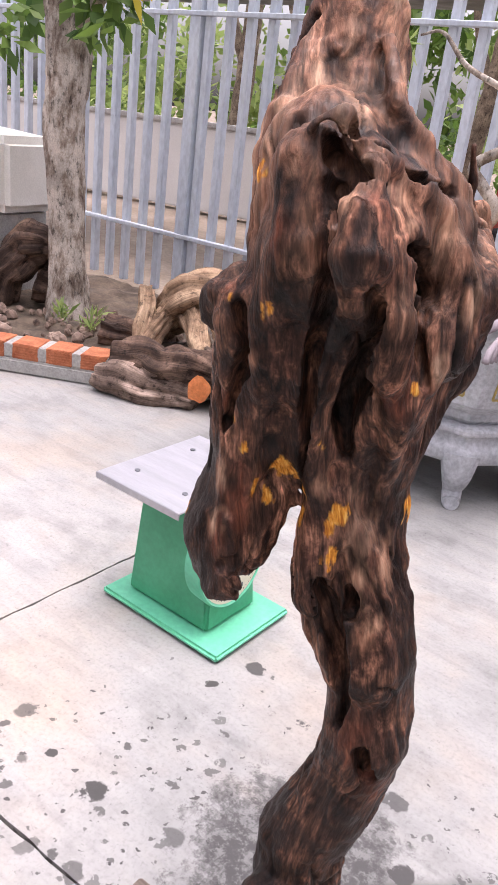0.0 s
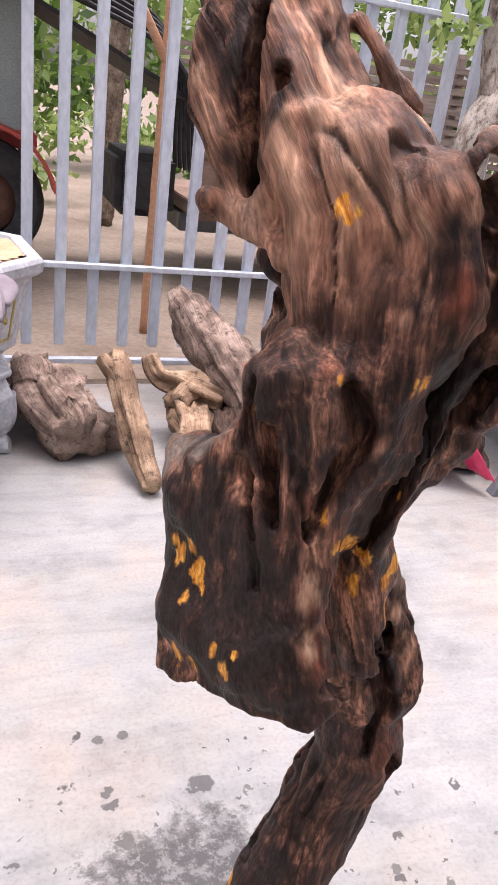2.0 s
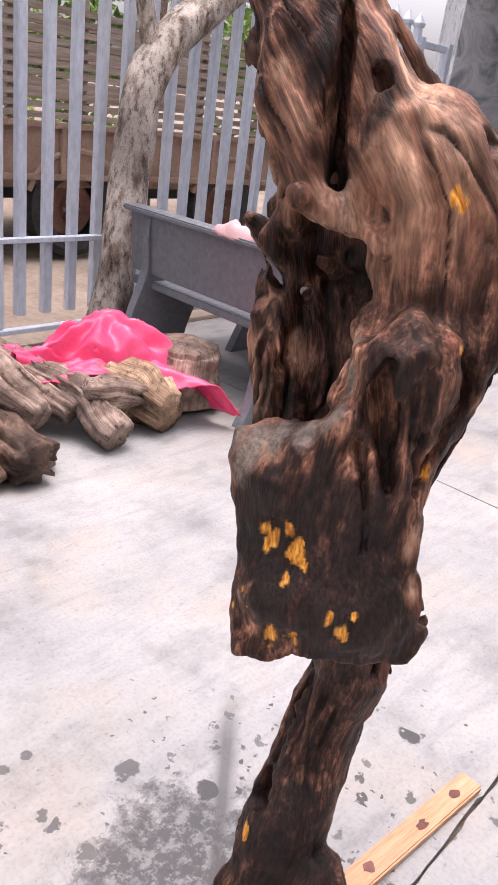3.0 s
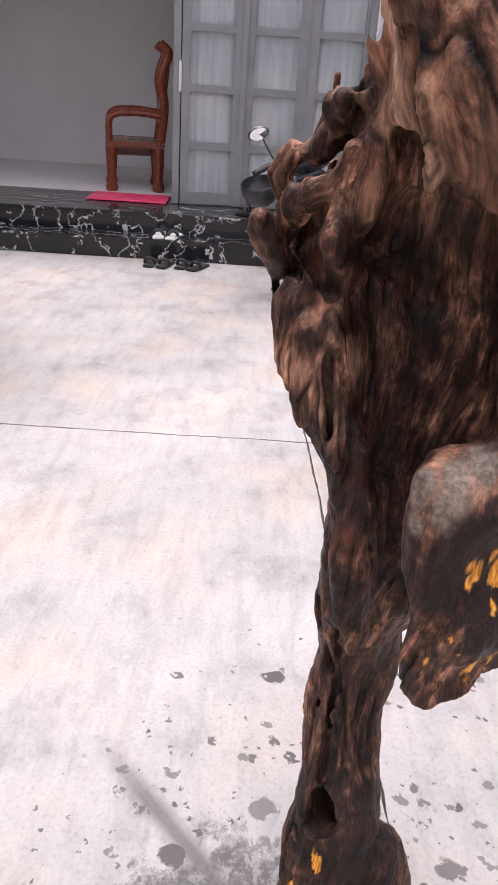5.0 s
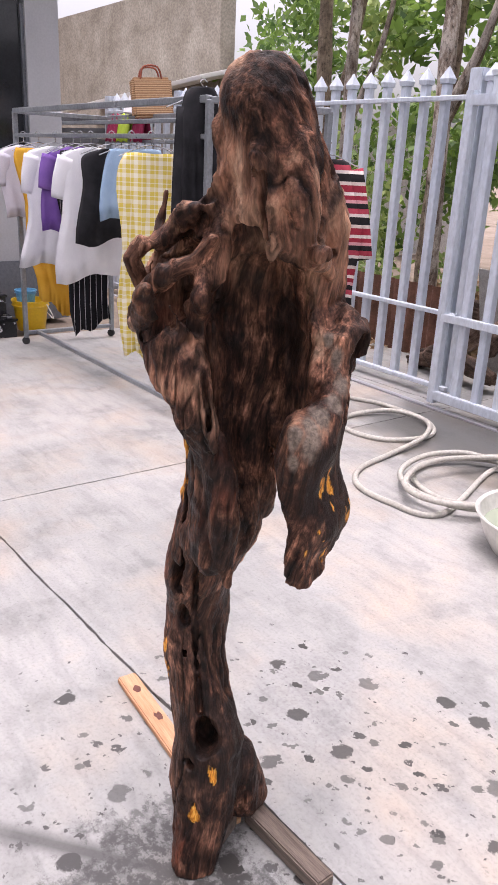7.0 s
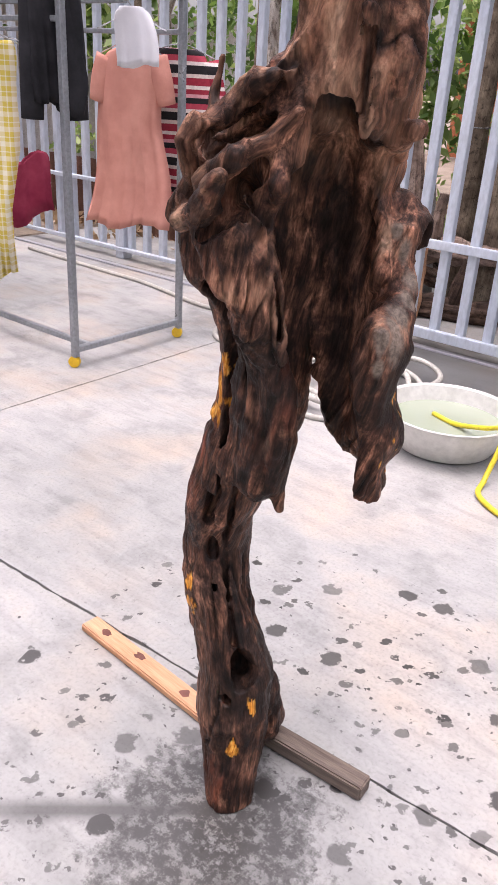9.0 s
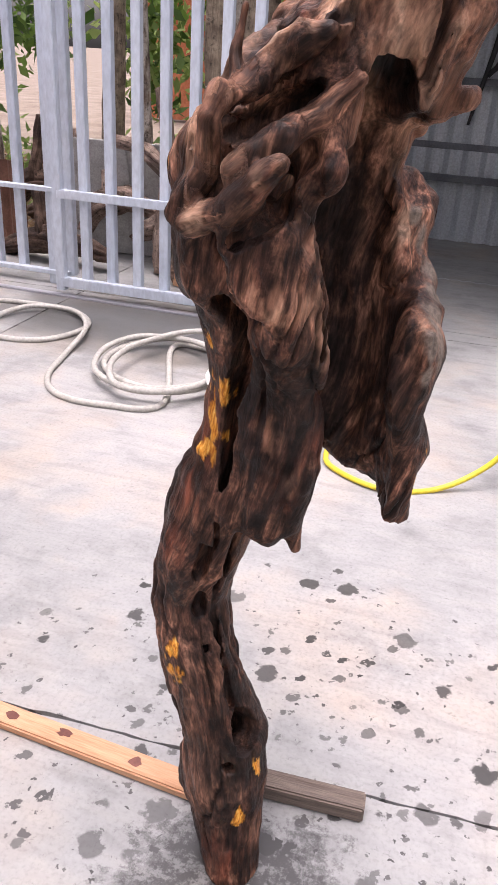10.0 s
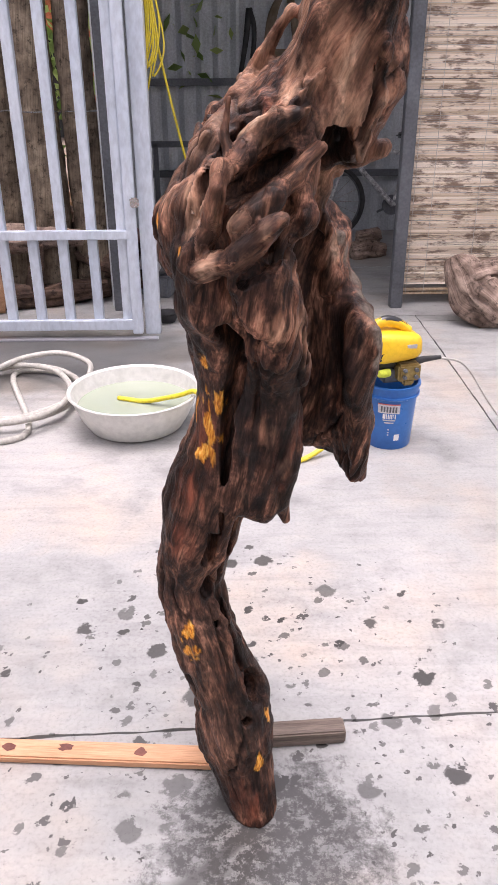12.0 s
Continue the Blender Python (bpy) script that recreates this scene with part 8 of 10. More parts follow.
def wash_basin():
    root = thing("wash_basin", "large dented aluminium basin of cloudy green water", "basin", m=pose(0.0, -1.07, 0))
    bm = bmesh.new()
    lathe(bm, [(0.001, 0.004), (0.19, 0.004), (0.215, 0.012), (0.245, 0.06), (0.275, 0.13), (0.285, 0.165), (0.298, 0.172), (0.302, 0.178), (0.298, 0.183), (0.283, 0.176), (0.268, 0.13), (0.238, 0.06), (0.205, 0.012), (0.001, 0.010)], 56, None, False)
    part("bowl", bm, surface("dull_aluminium", (0.58, 0.58, 0.54), (0.72, 0.71, 0.67), 5, rough=0.4, metal=0.2, relief=0.06, fine=30, stain=0.15), root)
    m, nt, b = nodes_of("cloudy_water", 0.06)
    b.inputs["Base Color"].default_value = (0.30, 0.34, 0.26, 1)
    bump(nt, b, noise_tex(nt, coords(nt), 12, 3), 0.06, 0.01)
    bm = bmesh.new()
    lathe(bm, [(0.001, 0.112), (0.262, 0.112)], 48, None, False)
    part("water", bm, m, root, "cloudy greenish water")
    hose = surface("yellow_hose", (0.70, 0.55, 0.02), (0.82, 0.68, 0.05), 8, rough=0.45, relief=0.05)
    bm = bmesh.new()
    sweep(bm, smooth_path([(0.08, -1.1, 0.12), (-0.05, -1.05, 0.125), (-0.20, -1.0, 0.17), (-0.285, -0.96, 0.205), (-0.31, -0.90, 0.15), (-0.30, -0.83, 0.03), (-0.34, -0.70, 0.014), (-0.55, -0.60, 0.013), (-0.75, -0.68, 0.013), (-0.92, -0.78, 0.10), (-1.02, -0.80, 0.26), (-1.03, -0.79, 0.33)], 8), 0.011, 8)
    ob = part("suction_hose", bm, hose, None, smooth=180)
    tagged(ob, "yellow plastic hose looped from the basin to the pump", "hose")


wash_basin()


def coiled_hose():
    pts = [(4.4, -2.1, 0.013), (3.4, -2.05, 0.013), (2.9, -2.03, 0.013), (2.2, -1.90, 0.013), (1.9, -2.0, 0.013), (1.5, -2.0, 0.013), (1.28, -1.80, 0.013), (1.36, -1.5, 0.013), (1.62, -1.42, 0.014), (1.80, -1.60, 0.016), (1.72, -1.90, 0.034), (1.45, -1.94, 0.036), (1.24, -1.70, 0.04), (1.17, -1.35, 0.016), (1.10, -1.05, 0.013), (0.95, -0.88, 0.013), (0.72, -0.86, 0.013), (0.48, -0.98, 0.013)]
    for k in range(34):
        a = 2 * math.pi * k / 10 - 1.9
        r = 1 + 0.16 * math.sin(k * 0.83)
        pts.append((0.62 + 0.05 * math.sin(k * 0.37) - 0.30 * r * math.cos(a), -1.36 + 0.04 * math.cos(k * 0.51) + 0.36 * r * math.sin(a), 0.014 + 0.0026 * k + 0.006 * math.sin(k * 2.1)))
    bm = bmesh.new()
    sweep(bm, smooth_path(pts, 6), 0.015, 8)
    ob = part("garden_hose", bm, M["hose"], None, smooth=180)
    tagged(ob, "grey rubber garden hose lying in loose coils on wet concrete", "hose")


coiled_hose()


def plank(name, label, mat, a, b, w, h, spots):
    a, b = Vector(a), Vector(b)
    ang = math.degrees(math.atan2(b.y - a.y, b.x - a.x))
    bm = bmesh.new()
    box(bm, ((b - a).length, w, h), (0, 0, h / 2 + 0.001), (0, 0, 0), 0.004)
    ob = part(name, bm, mat, None)
    ob.matrix_world = pose((a.x + b.x) / 2, (a.y + b.y) / 2, 0, 0, 0, ang)
    tagged(ob, label, "plank")
    g = random.Random(3)
    stain = surface("dark_red_stain", (0.10, 0.03, 0.02), (0.20, 0.07, 0.05), 20, rough=0.6, relief=0.1)
    for x in spots:
        bm = bmesh.new()
        n = 12
        ring = [bm.verts.new((x + (0.012 + 0.006 * g.random()) * math.cos(2 * math.pi * k / n) * g.uniform(0.7, 1.5), 0.006 * math.sin(40 * x) + w * g.uniform(0.12, 0.26) * math.sin(2 * math.pi * k / n), h + 0.0022)) for k in range(n)]
        bm.faces.new(ring)
        part("stain", bm, stain, ob, "dark red stain")
    return ob


plank("plank", "short fresh orange timber plank with dark red stains", M["plank"], (0.18, 0.815, 0), (-0.46, 0.86, 0), 0.058, 0.022, (-0.24, -0.10, 0.08))
plank("old_plank", "short grey weathered timber batten on the concrete", M["plank_old"], (-0.46, 0.80, 0), (-0.72, 0.785, 0), 0.05, 0.04, ())
bm = bmesh.new()
box(bm, (0.07, 0.09, 0.05), (-0.45, 0.90, 0.026), (0, 0, 25), 0.006)
tagged(part("wedge", bm, M["plank_old"], None), "small brown timber wedge under the driftwood foot", "wedge")
y_b = bucket("yellow_bucket", "yellow plastic bucket by the house wall", M["yellow_plastic"], pose(5.15, -0.78, 0), 0.12, 0.16, 0.27)
b_b = bucket("blue_bucket", "light blue plastic scoop standing inside a yellow bucket", surface("sky_blue_plastic", (0.10, 0.36, 0.60), (0.18, 0.48, 0.72), 5, rough=0.4), pose(5.15, -0.74, 0.2), 0.07, 0.09, 0.16)
bm = bmesh.new()
sweep(bm, smooth_path([(5.02, -0.88, 0.24), (5.0, -0.92, 0.15), (5.05, -0.95, 0.10), (5.2, -0.96, 0.12), (5.28, -0.88, 0.22)], 4), 0.005, 6)
part("bail", bm, M["white_plastic"], None).parent = y_b
bpy.data.objects["bail"].matrix_parent_inverse = Matrix.Translation((-5.15, 0.78, 0))


def rack_top_things():
    bag = thing("woven_bag", "square tan woven straw bag propped on the rack's top bars", "bag", m=pose(3.83, -1.30, 1.775, 6, 4, 74))
    weave = stripes("tan_straw_weave", [(0.0, (0.34, 0.19, 0.10)), (0.3, (0.52, 0.33, 0.19)), (0.6, (0.28, 0.15, 0.08)), (0.8, (0.58, 0.40, 0.25))], 34)
    bm = bmesh.new()
    box(bm, (0.30, 0.10, 0.27), (0, 0, 0.155), (0, 0, 0), 0.02)
    part("bag_body", bm, weave, bag)
    for y in (-0.035, 0.035):
        bm = bmesh.new()
        sweep(bm, smooth_path([(-0.08, y, 0.28), (-0.05, y, 0.36), (0.05, y, 0.36), (0.08, y, 0.28)], 5), 0.007, 8)
        part("handle", bm, M["timber_red"], bag)
    hat = bmesh.new()
    lathe(hat, [(0.10, 0.0), (0.095, 0.02), (0.075, 0.10), (0.045, 0.18), (0.015, 0.23), (0.001, 0.235)], 28, pose(4.10, -1.30, 1.82, 8, 0, 0))
    tagged(part("white_hat", hat, white_cloth, None, smooth=60), "soft white pointed hat set on the rack's top bar", "hat")
    green = cloth("lime_green_cotton", (0.30, 0.42, 0.03), (0.44, 0.56, 0.08))
    wine = cloth("dark_wine_cotton", (0.20, 0.015, 0.05), (0.32, 0.04, 0.09))
    for mat, x, lab in ((wine, 4.45, "folded dark wine-red cloth over the rack's top bar"), (green, 4.26, "folded lime green cloth over the rack's top bar"), (wine, 4.02, "wine-red shirt sleeve folded over the top bar")):
        v, f = [], []
        n = 16
        for i in range(n + 1):
            a = -1 + 2 * i / n
            for k in range(n + 1):
                u = -1 + 2 * k / n
                z = 1.83 - 0.20 * abs(a) ** 1.4 + 0.008 * math.sin(6 * u + x)
                v.append((x + 0.085 * u, -1.30 + 0.05 * a + 0.008 * math.sin(7 * u), z))
        for i in range(n):
            for k in range(n):
                q = i * (n + 1) + k
                f.append((q, q + 1, q + n + 2, q + n + 1))
        ob = part_py("folded_cloth", v, f, mat, None, smooth=180)
        ob.modifiers.new("thickness", "SOLIDIFY").thickness = 0.008
        tagged(ob, lab, "cloth")


rack_top_things()


# ---- driftwood heaps, garden bed and trees ----
def driftlog(label, limbs, mat, seed, group="heaped driftwood", cuts=(), name="driftwood_log", rough=0.30):
    """A piece of driftwood from one or more limbs; cuts are sawn orange ends (place, normal, radius)."""
    verts, faces, grains, base = [], [], [], 0
    for n, rows in enumerate(limbs):
        v, f, gr = gnarled(rows, seed + 3 * n, ridges=rough)
        faces += [tuple(i + base for i in q) for q in f]
        grains.append(gr)
        verts.append(v)
        base += len(v)
    verts = np.concatenate(verts)
    low = verts[:, 2].min()
    if low < 0.002:
        verts[:, 2] = np.maximum(verts[:, 2], 0.002)
    ob = grained(part_py(name, verts, faces, M[mat], None, smooth=180), np.concatenate(grains))
    tagged(ob, label, "driftwood", group)
    for place, normal, r in cuts:
        bm = bmesh.new()
        m = Matrix.Translation(place) @ Vector(normal).to_track_quat("Z", "Y").to_matrix().to_4x4()
        g = random.Random(seed)
        ring = [bm.verts.new(m @ Vector((r * g.uniform(0.8, 1.1) * math.cos(a), r * g.uniform(0.8, 1.1) * math.sin(a), 0.0))) for a in np.arange(14) * 2 * math.pi / 14]
        mid = bm.verts.new(m @ Vector((0, 0, r * 0.15)))
        for k in range(14):
            bm.faces.new((ring[k], ring[(k + 1) % 14], mid))
        part("sawn_end", bm, M["cut_orange"], ob, "fresh orange sawn end")
    return ob


# heap by the fence, near the tree with the pink sheet
driftlog("long pale split driftwood log leaning over the heap", [[(0.05, 4.0, 0.50, 0.07), (0.08, 3.75, 0.46, 0.10), (0.16, 3.45, 0.36, 0.105), (0.25, 3.15, 0.23, 0.10), (0.33, 2.98, 0.16, 0.075)]], "root", 3)
driftlog("pale grooved driftwood branch lying beneath a leaning log", [[(0.20, 3.95, 0.40, 0.07), (0.30, 3.6, 0.32, 0.085), (0.42, 3.25, 0.2, 0.075), (0.50, 3.0, 0.13, 0.05)]], "root", 8)
driftlog("brown driftwood log with a knot hole on concrete", [[(-0.02, 3.4, 0.14, 0.09), (-0.05, 3.05, 0.11, 0.09), (-0.08, 2.72, 0.08, 0.075)]], "root_pale", 14)
driftlog("grey-brown driftwood log with a cracked hollow end", [[(0.15, 3.35, 0.12, 0.10), (0.13, 3.0, 0.10, 0.095), (0.12, 2.68, 0.095, 0.09)], [(0.20, 3.1, 0.08, 0.07), (0.22, 2.78, 0.07, 0.066)]], "root_dark", 19)
driftlog("slim straw-coloured driftwood limb propped against the heap", [[(-0.37, 3.32, 0.42, 0.045), (-0.36, 3.2, 0.33, 0.06), (-0.33, 3.0, 0.17, 0.055), (-0.29, 2.80, 0.05, 0.045)], [(-0.36, 3.2, 0.33, 0.04), (-0.44, 3.28, 0.42, 0.03)]], "root_pale", 23)
driftlog("thick brown hollow driftwood log lying on concrete", [[(-0.70, 3.75, 0.18, 0.10), (-0.66, 3.5, 0.19, 0.14), (-0.60, 3.25, 0.15, 0.14), (-0.55, 3.1, 0.12, 0.11)], [(-0.55, 3.4, 0.15, 0.09), (-0.40, 3.25, 0.10, 0.07), (-0.33, 3.2, 0.07, 0.045)]], "root", 28)
driftlog("brown forked driftwood root in the heap", [[(-0.20, 3.5, 0.36, 0.03), (-0.16, 3.45, 0.27, 0.05), (-0.03, 3.4, 0.25, 0.07), (0.12, 3.3, 0.22, 0.06)], [(0.0, 3.4, 0.26, 0.06), (-0.1, 3.3, 0.2, 0.06)]], "root_pale", 33)
driftlog("grey crooked driftwood log under the pink sheet", [[(0.42, 3.5, 0.25, 0.08), (0.48, 3.3, 0.22, 0.09), (0.58, 3.0, 0.16, 0.09), (0.60, 2.78, 0.07, 0.075)], [(0.55, 3.0, 0.2, 0.08), (0.72, 2.95, 0.19, 0.07), (0.85, 2.95, 0.16, 0.06)]], "root", 38)
driftlog("short brown stump lying beneath the pink sheet", [[(0.80, 3.3, 0.17, 0.12), (0.86, 3.05, 0.14, 0.13), (0.92, 2.82, 0.11, 0.10)]], "root_pale", 43)
driftlog("round-topped brown stump standing by the tree", [[(1.18, 3.05, 0.0, 0.20), (1.19, 3.08, 0.12, 0.18), (1.20, 3.10, 0.26, 0.185), (1.20, 3.10, 0.32, 0.17)]], "root", 47, rough=0.12)
v, f = [], []
n = 60
for i in range(n + 1):
    for j in range(n + 1):
        s, t = i / n, j / n
        x, y = 0.40 + 0.80 * s + 0.05 * (t - 0.5), 3.42 - 0.10 * s - (0.22 + 0.42 * s) * t
        q = np.array([[s * 4.0, t * 4.0, 1.0]])
        ang = math.atan2(t - 0.18, s - 0.60)
        far = math.hypot(s - 0.60, (t - 0.18) * 0.8)
        pleat = 0.035 * math.sin(ang * 9 + 4 * far) * min(1, far * 4)
        crumple = 0.05 * (0.4 - abs(fbm(q * 1.6, 3, 51)[0]))
        z = 0.27 + 0.20 * max(0, 1 - far * 2.6) ** 0.8 + pleat + crumple - 0.14 * max(0, t - 0.5) * (0.5 + s)
        z -= 0.12 * max(0, s - 0.88) / 0.12
        v.append((x + 0.025 * fbm(q + 7, 2, 5)[0], y + 0.025 * fbm(q + 3, 2, 6)[0], max(0.07, z)))
for i in range(n):
    for j in range(n):
        a = i * (n + 1) + j
        f.append((a, a + n + 1, a + n + 2, a + 1))
sheet = part_py("pink_sheet", v, f, M["pink"], None, smooth=180)
sheet.modifiers.new("thickness", "SOLIDIFY").thickness = 0.004
tagged(sheet, "crumpled bright pink plastic sheet over driftwood logs", "plastic sheet")

# heap at the end of the garden bed
driftlog("brown driftwood limb sloping down to the concrete", [[(-2.50, 3.10, 0.42, 0.055), (-2.40, 3.06, 0.36, 0.07), (-2.22, 2.97, 0.22, 0.08), (-2.02, 2.84, 0.11, 0.085), (-1.88, 2.74, 0.08, 0.08)], [(-2.40, 3.06, 0.36, 0.05), (-2.36, 3.2, 0.46, 0.035)]], "root_pale", 61)
driftlog("black charred driftwood stump with an orange sawn end", [[(-2.36, 3.52, 0.0, 0.17), (-2.34, 3.52, 0.25, 0.17), (-2.34, 3.5, 0.5, 0.16), (-2.45, 3.5, 0.64, 0.12), (-2.62, 3.5, 0.68, 0.08)], [(-2.34, 3.5, 0.45, 0.12), (-2.2, 3.5, 0.72, 0.10), (-2.14, 3.5, 0.98, 0.06)]], "root_dark", 66, cuts=[((-2.27, 3.36, 0.72), (0.3, -1.0, 0.2), 0.06)])
driftlog("straw-coloured curved driftwood root", [[(-2.42, 3.2, 0.24, 0.06), (-2.25, 3.15, 0.28, 0.07), (-2.08, 3.17, 0.38, 0.07), (-1.96, 3.2, 0.52, 0.05), (-1.90, 3.22, 0.68, 0.055)], [(-2.05, 3.17, 0.38, 0.06), (-1.98, 3.2, 0.2, 0.07), (-2.02, 3.25, 0.0, 0.07)]], "root_pale", 71)
driftlog("brown driftwood limb lying behind a sloping log", [[(-2.6, 3.15, 0.20, 0.10), (-2.35, 3.12, 0.17, 0.12), (-2.1, 3.05, 0.14, 0.12), (-1.98, 3.0, 0.12, 0.10)]], "root", 76, cuts=[((-1.935, 2.985, 0.12), (1, -0.4, 0.0), 0.085)])
driftlog("thick dark driftwood log lying along the brick edging", [[(-3.0, 2.78, 0.16, 0.07), (-2.85, 2.85, 0.17, 0.10), (-2.62, 2.95, 0.19, 0.12), (-2.40, 3.05, 0.20, 0.12), (-2.2, 3.15, 0.2, 0.10)]], "root_dark", 81, cuts=[((-2.44, 2.86, 0.14), (0.5, -1, 0.1), 0.07)])
driftlog("ragged grey driftwood bark slab on the concrete", [[(-3.02, 2.70, 0.07, 0.06), (-2.85, 2.74, 0.08, 0.085), (-2.66, 2.83, 0.07, 0.085), (-2.5, 2.9, 0.07, 0.07)]], "root", 86)
driftlog("pale twisted driftwood root crown heaped in the bed", [[(-3.15, 3.28, 0.22, 0.08), (-3.0, 3.3, 0.40, 0.13), (-2.85, 3.38, 0.50, 0.12), (-2.7, 3.45, 0.40, 0.09), (-2.6, 3.5, 0.25, 0.05)], [(-3.0, 3.3, 0.42, 0.08), (-2.8, 3.2, 0.32, 0.06), (-2.65, 3.12, 0.2, 0.05)], [(-3.05, 3.3, 0.4, 0.07), (-3.02, 3.12, 0.28, 0.055), (-2.98, 2.98, 0.19, 0.05)], [(-2.9, 3.35, 0.48, 0.06), (-2.72, 3.28, 0.4, 0.05), (-2.55, 3.3, 0.22, 0.04)], [(-3.2, 3.2, 0.45, 0.05), (-3.1, 3.1, 0.36, 0.05), (-3.0, 2.95, 0.2, 0.035)]], "root_pale", 91)
driftlog("dark gnarled driftwood log behind the garden tree", [[(-4.35, 3.0, 0.16, 0.10), (-4.3, 3.05, 0.35, 0.13), (-4.2, 3.15, 0.52, 0.13), (-4.05, 3.2, 0.55, 0.09)], [(-4.2, 3.2, 0.3, 0.12), (-3.95, 3.3, 0.28, 0.11)]], "root_dark", 95)
driftlog("short round brown driftwood billet in the bed", [[(-3.3, 2.98, 0.22, 0.075), (-3.15, 3.05, 0.22, 0.07), (-3.0, 3.12, 0.22, 0.06)]], "root_dark", 98)
# shed front and behind the gate
driftlog("reddish weathered driftwood root on the shed threshold", [[(-1.84, -2.62, 0.40, 0.05), (-1.88, -2.58, 0.32, 0.10), (-1.95, -2.52, 0.2, 0.12), (-2.05, -2.45, 0.12, 0.12), (-2.3, -2.45, 0.10, 0.10)], [(-1.92, -2.55, 0.28, 0.09), (-2.15, -2.6, 0.33, 0.09), (-2.4, -2.6, 0.3, 0.06)]], "root", 103)
driftlog("small red-brown driftwood billet on the shed floor", [[(-1.45, -4.3, 0.06, 0.06), (-1.6, -4.35, 0.07, 0.07), (-1.75, -4.4, 0.06, 0.05)], [(-1.5, -4.35, 0.17, 0.05), (-1.7, -4.42, 0.17, 0.055)]], "root", 107)
g = random.Random(9)
for k in range(16):
    x, y = g.uniform(0.45, 3.0), g.uniform(-3.9, -2.95)
    a, l = g.uniform(-0.6, 0.6), g.uniform(0.35, 0.7)
    z0 = g.uniform(0.1, 0.5)
    driftlog("dark tangled driftwood root stored behind the gate", [[(x - l * math.cos(a), y - l * math.sin(a) * 0.4, z0, 0.05), (x, y, z0 + g.uniform(-0.05, 0.2), 0.09), (x + l * math.cos(a) * 0.7, y + l * math.sin(a) * 0.4, max(0.06, z0 - 0.2), 0.06)], [(x, y, z0, 0.06), (x + g.uniform(-0.1, 0.1), y, z0 + g.uniform(0.2, 0.5), 0.03)]], ("root_dark", "root", "root_dark")[k % 3], 120 + k, "driftwood behind the gate")
driftlog("tall pale driftwood antler root behind the gate", [[(1.35, -3.1, 0.0, 0.09), (1.36, -3.1, 0.4, 0.07), (1.33, -3.1, 0.75, 0.055), (1.40, -3.1, 1.2, 0.035)], [(1.34, -3.1, 0.7, 0.05), (1.55, -3.1, 0.82, 0.045), (1.8, -3.1, 0.86, 0.03)]], "root", 150, "driftwood behind the gate")
driftlog("fresh orange split driftwood stick behind the gate", [[(1.12, -2.85, 0.0, 0.05), (1.12, -2.85, 0.25, 0.045), (1.10, -2.85, 0.5, 0.03)]], "plank", 155, "driftwood behind the gate")


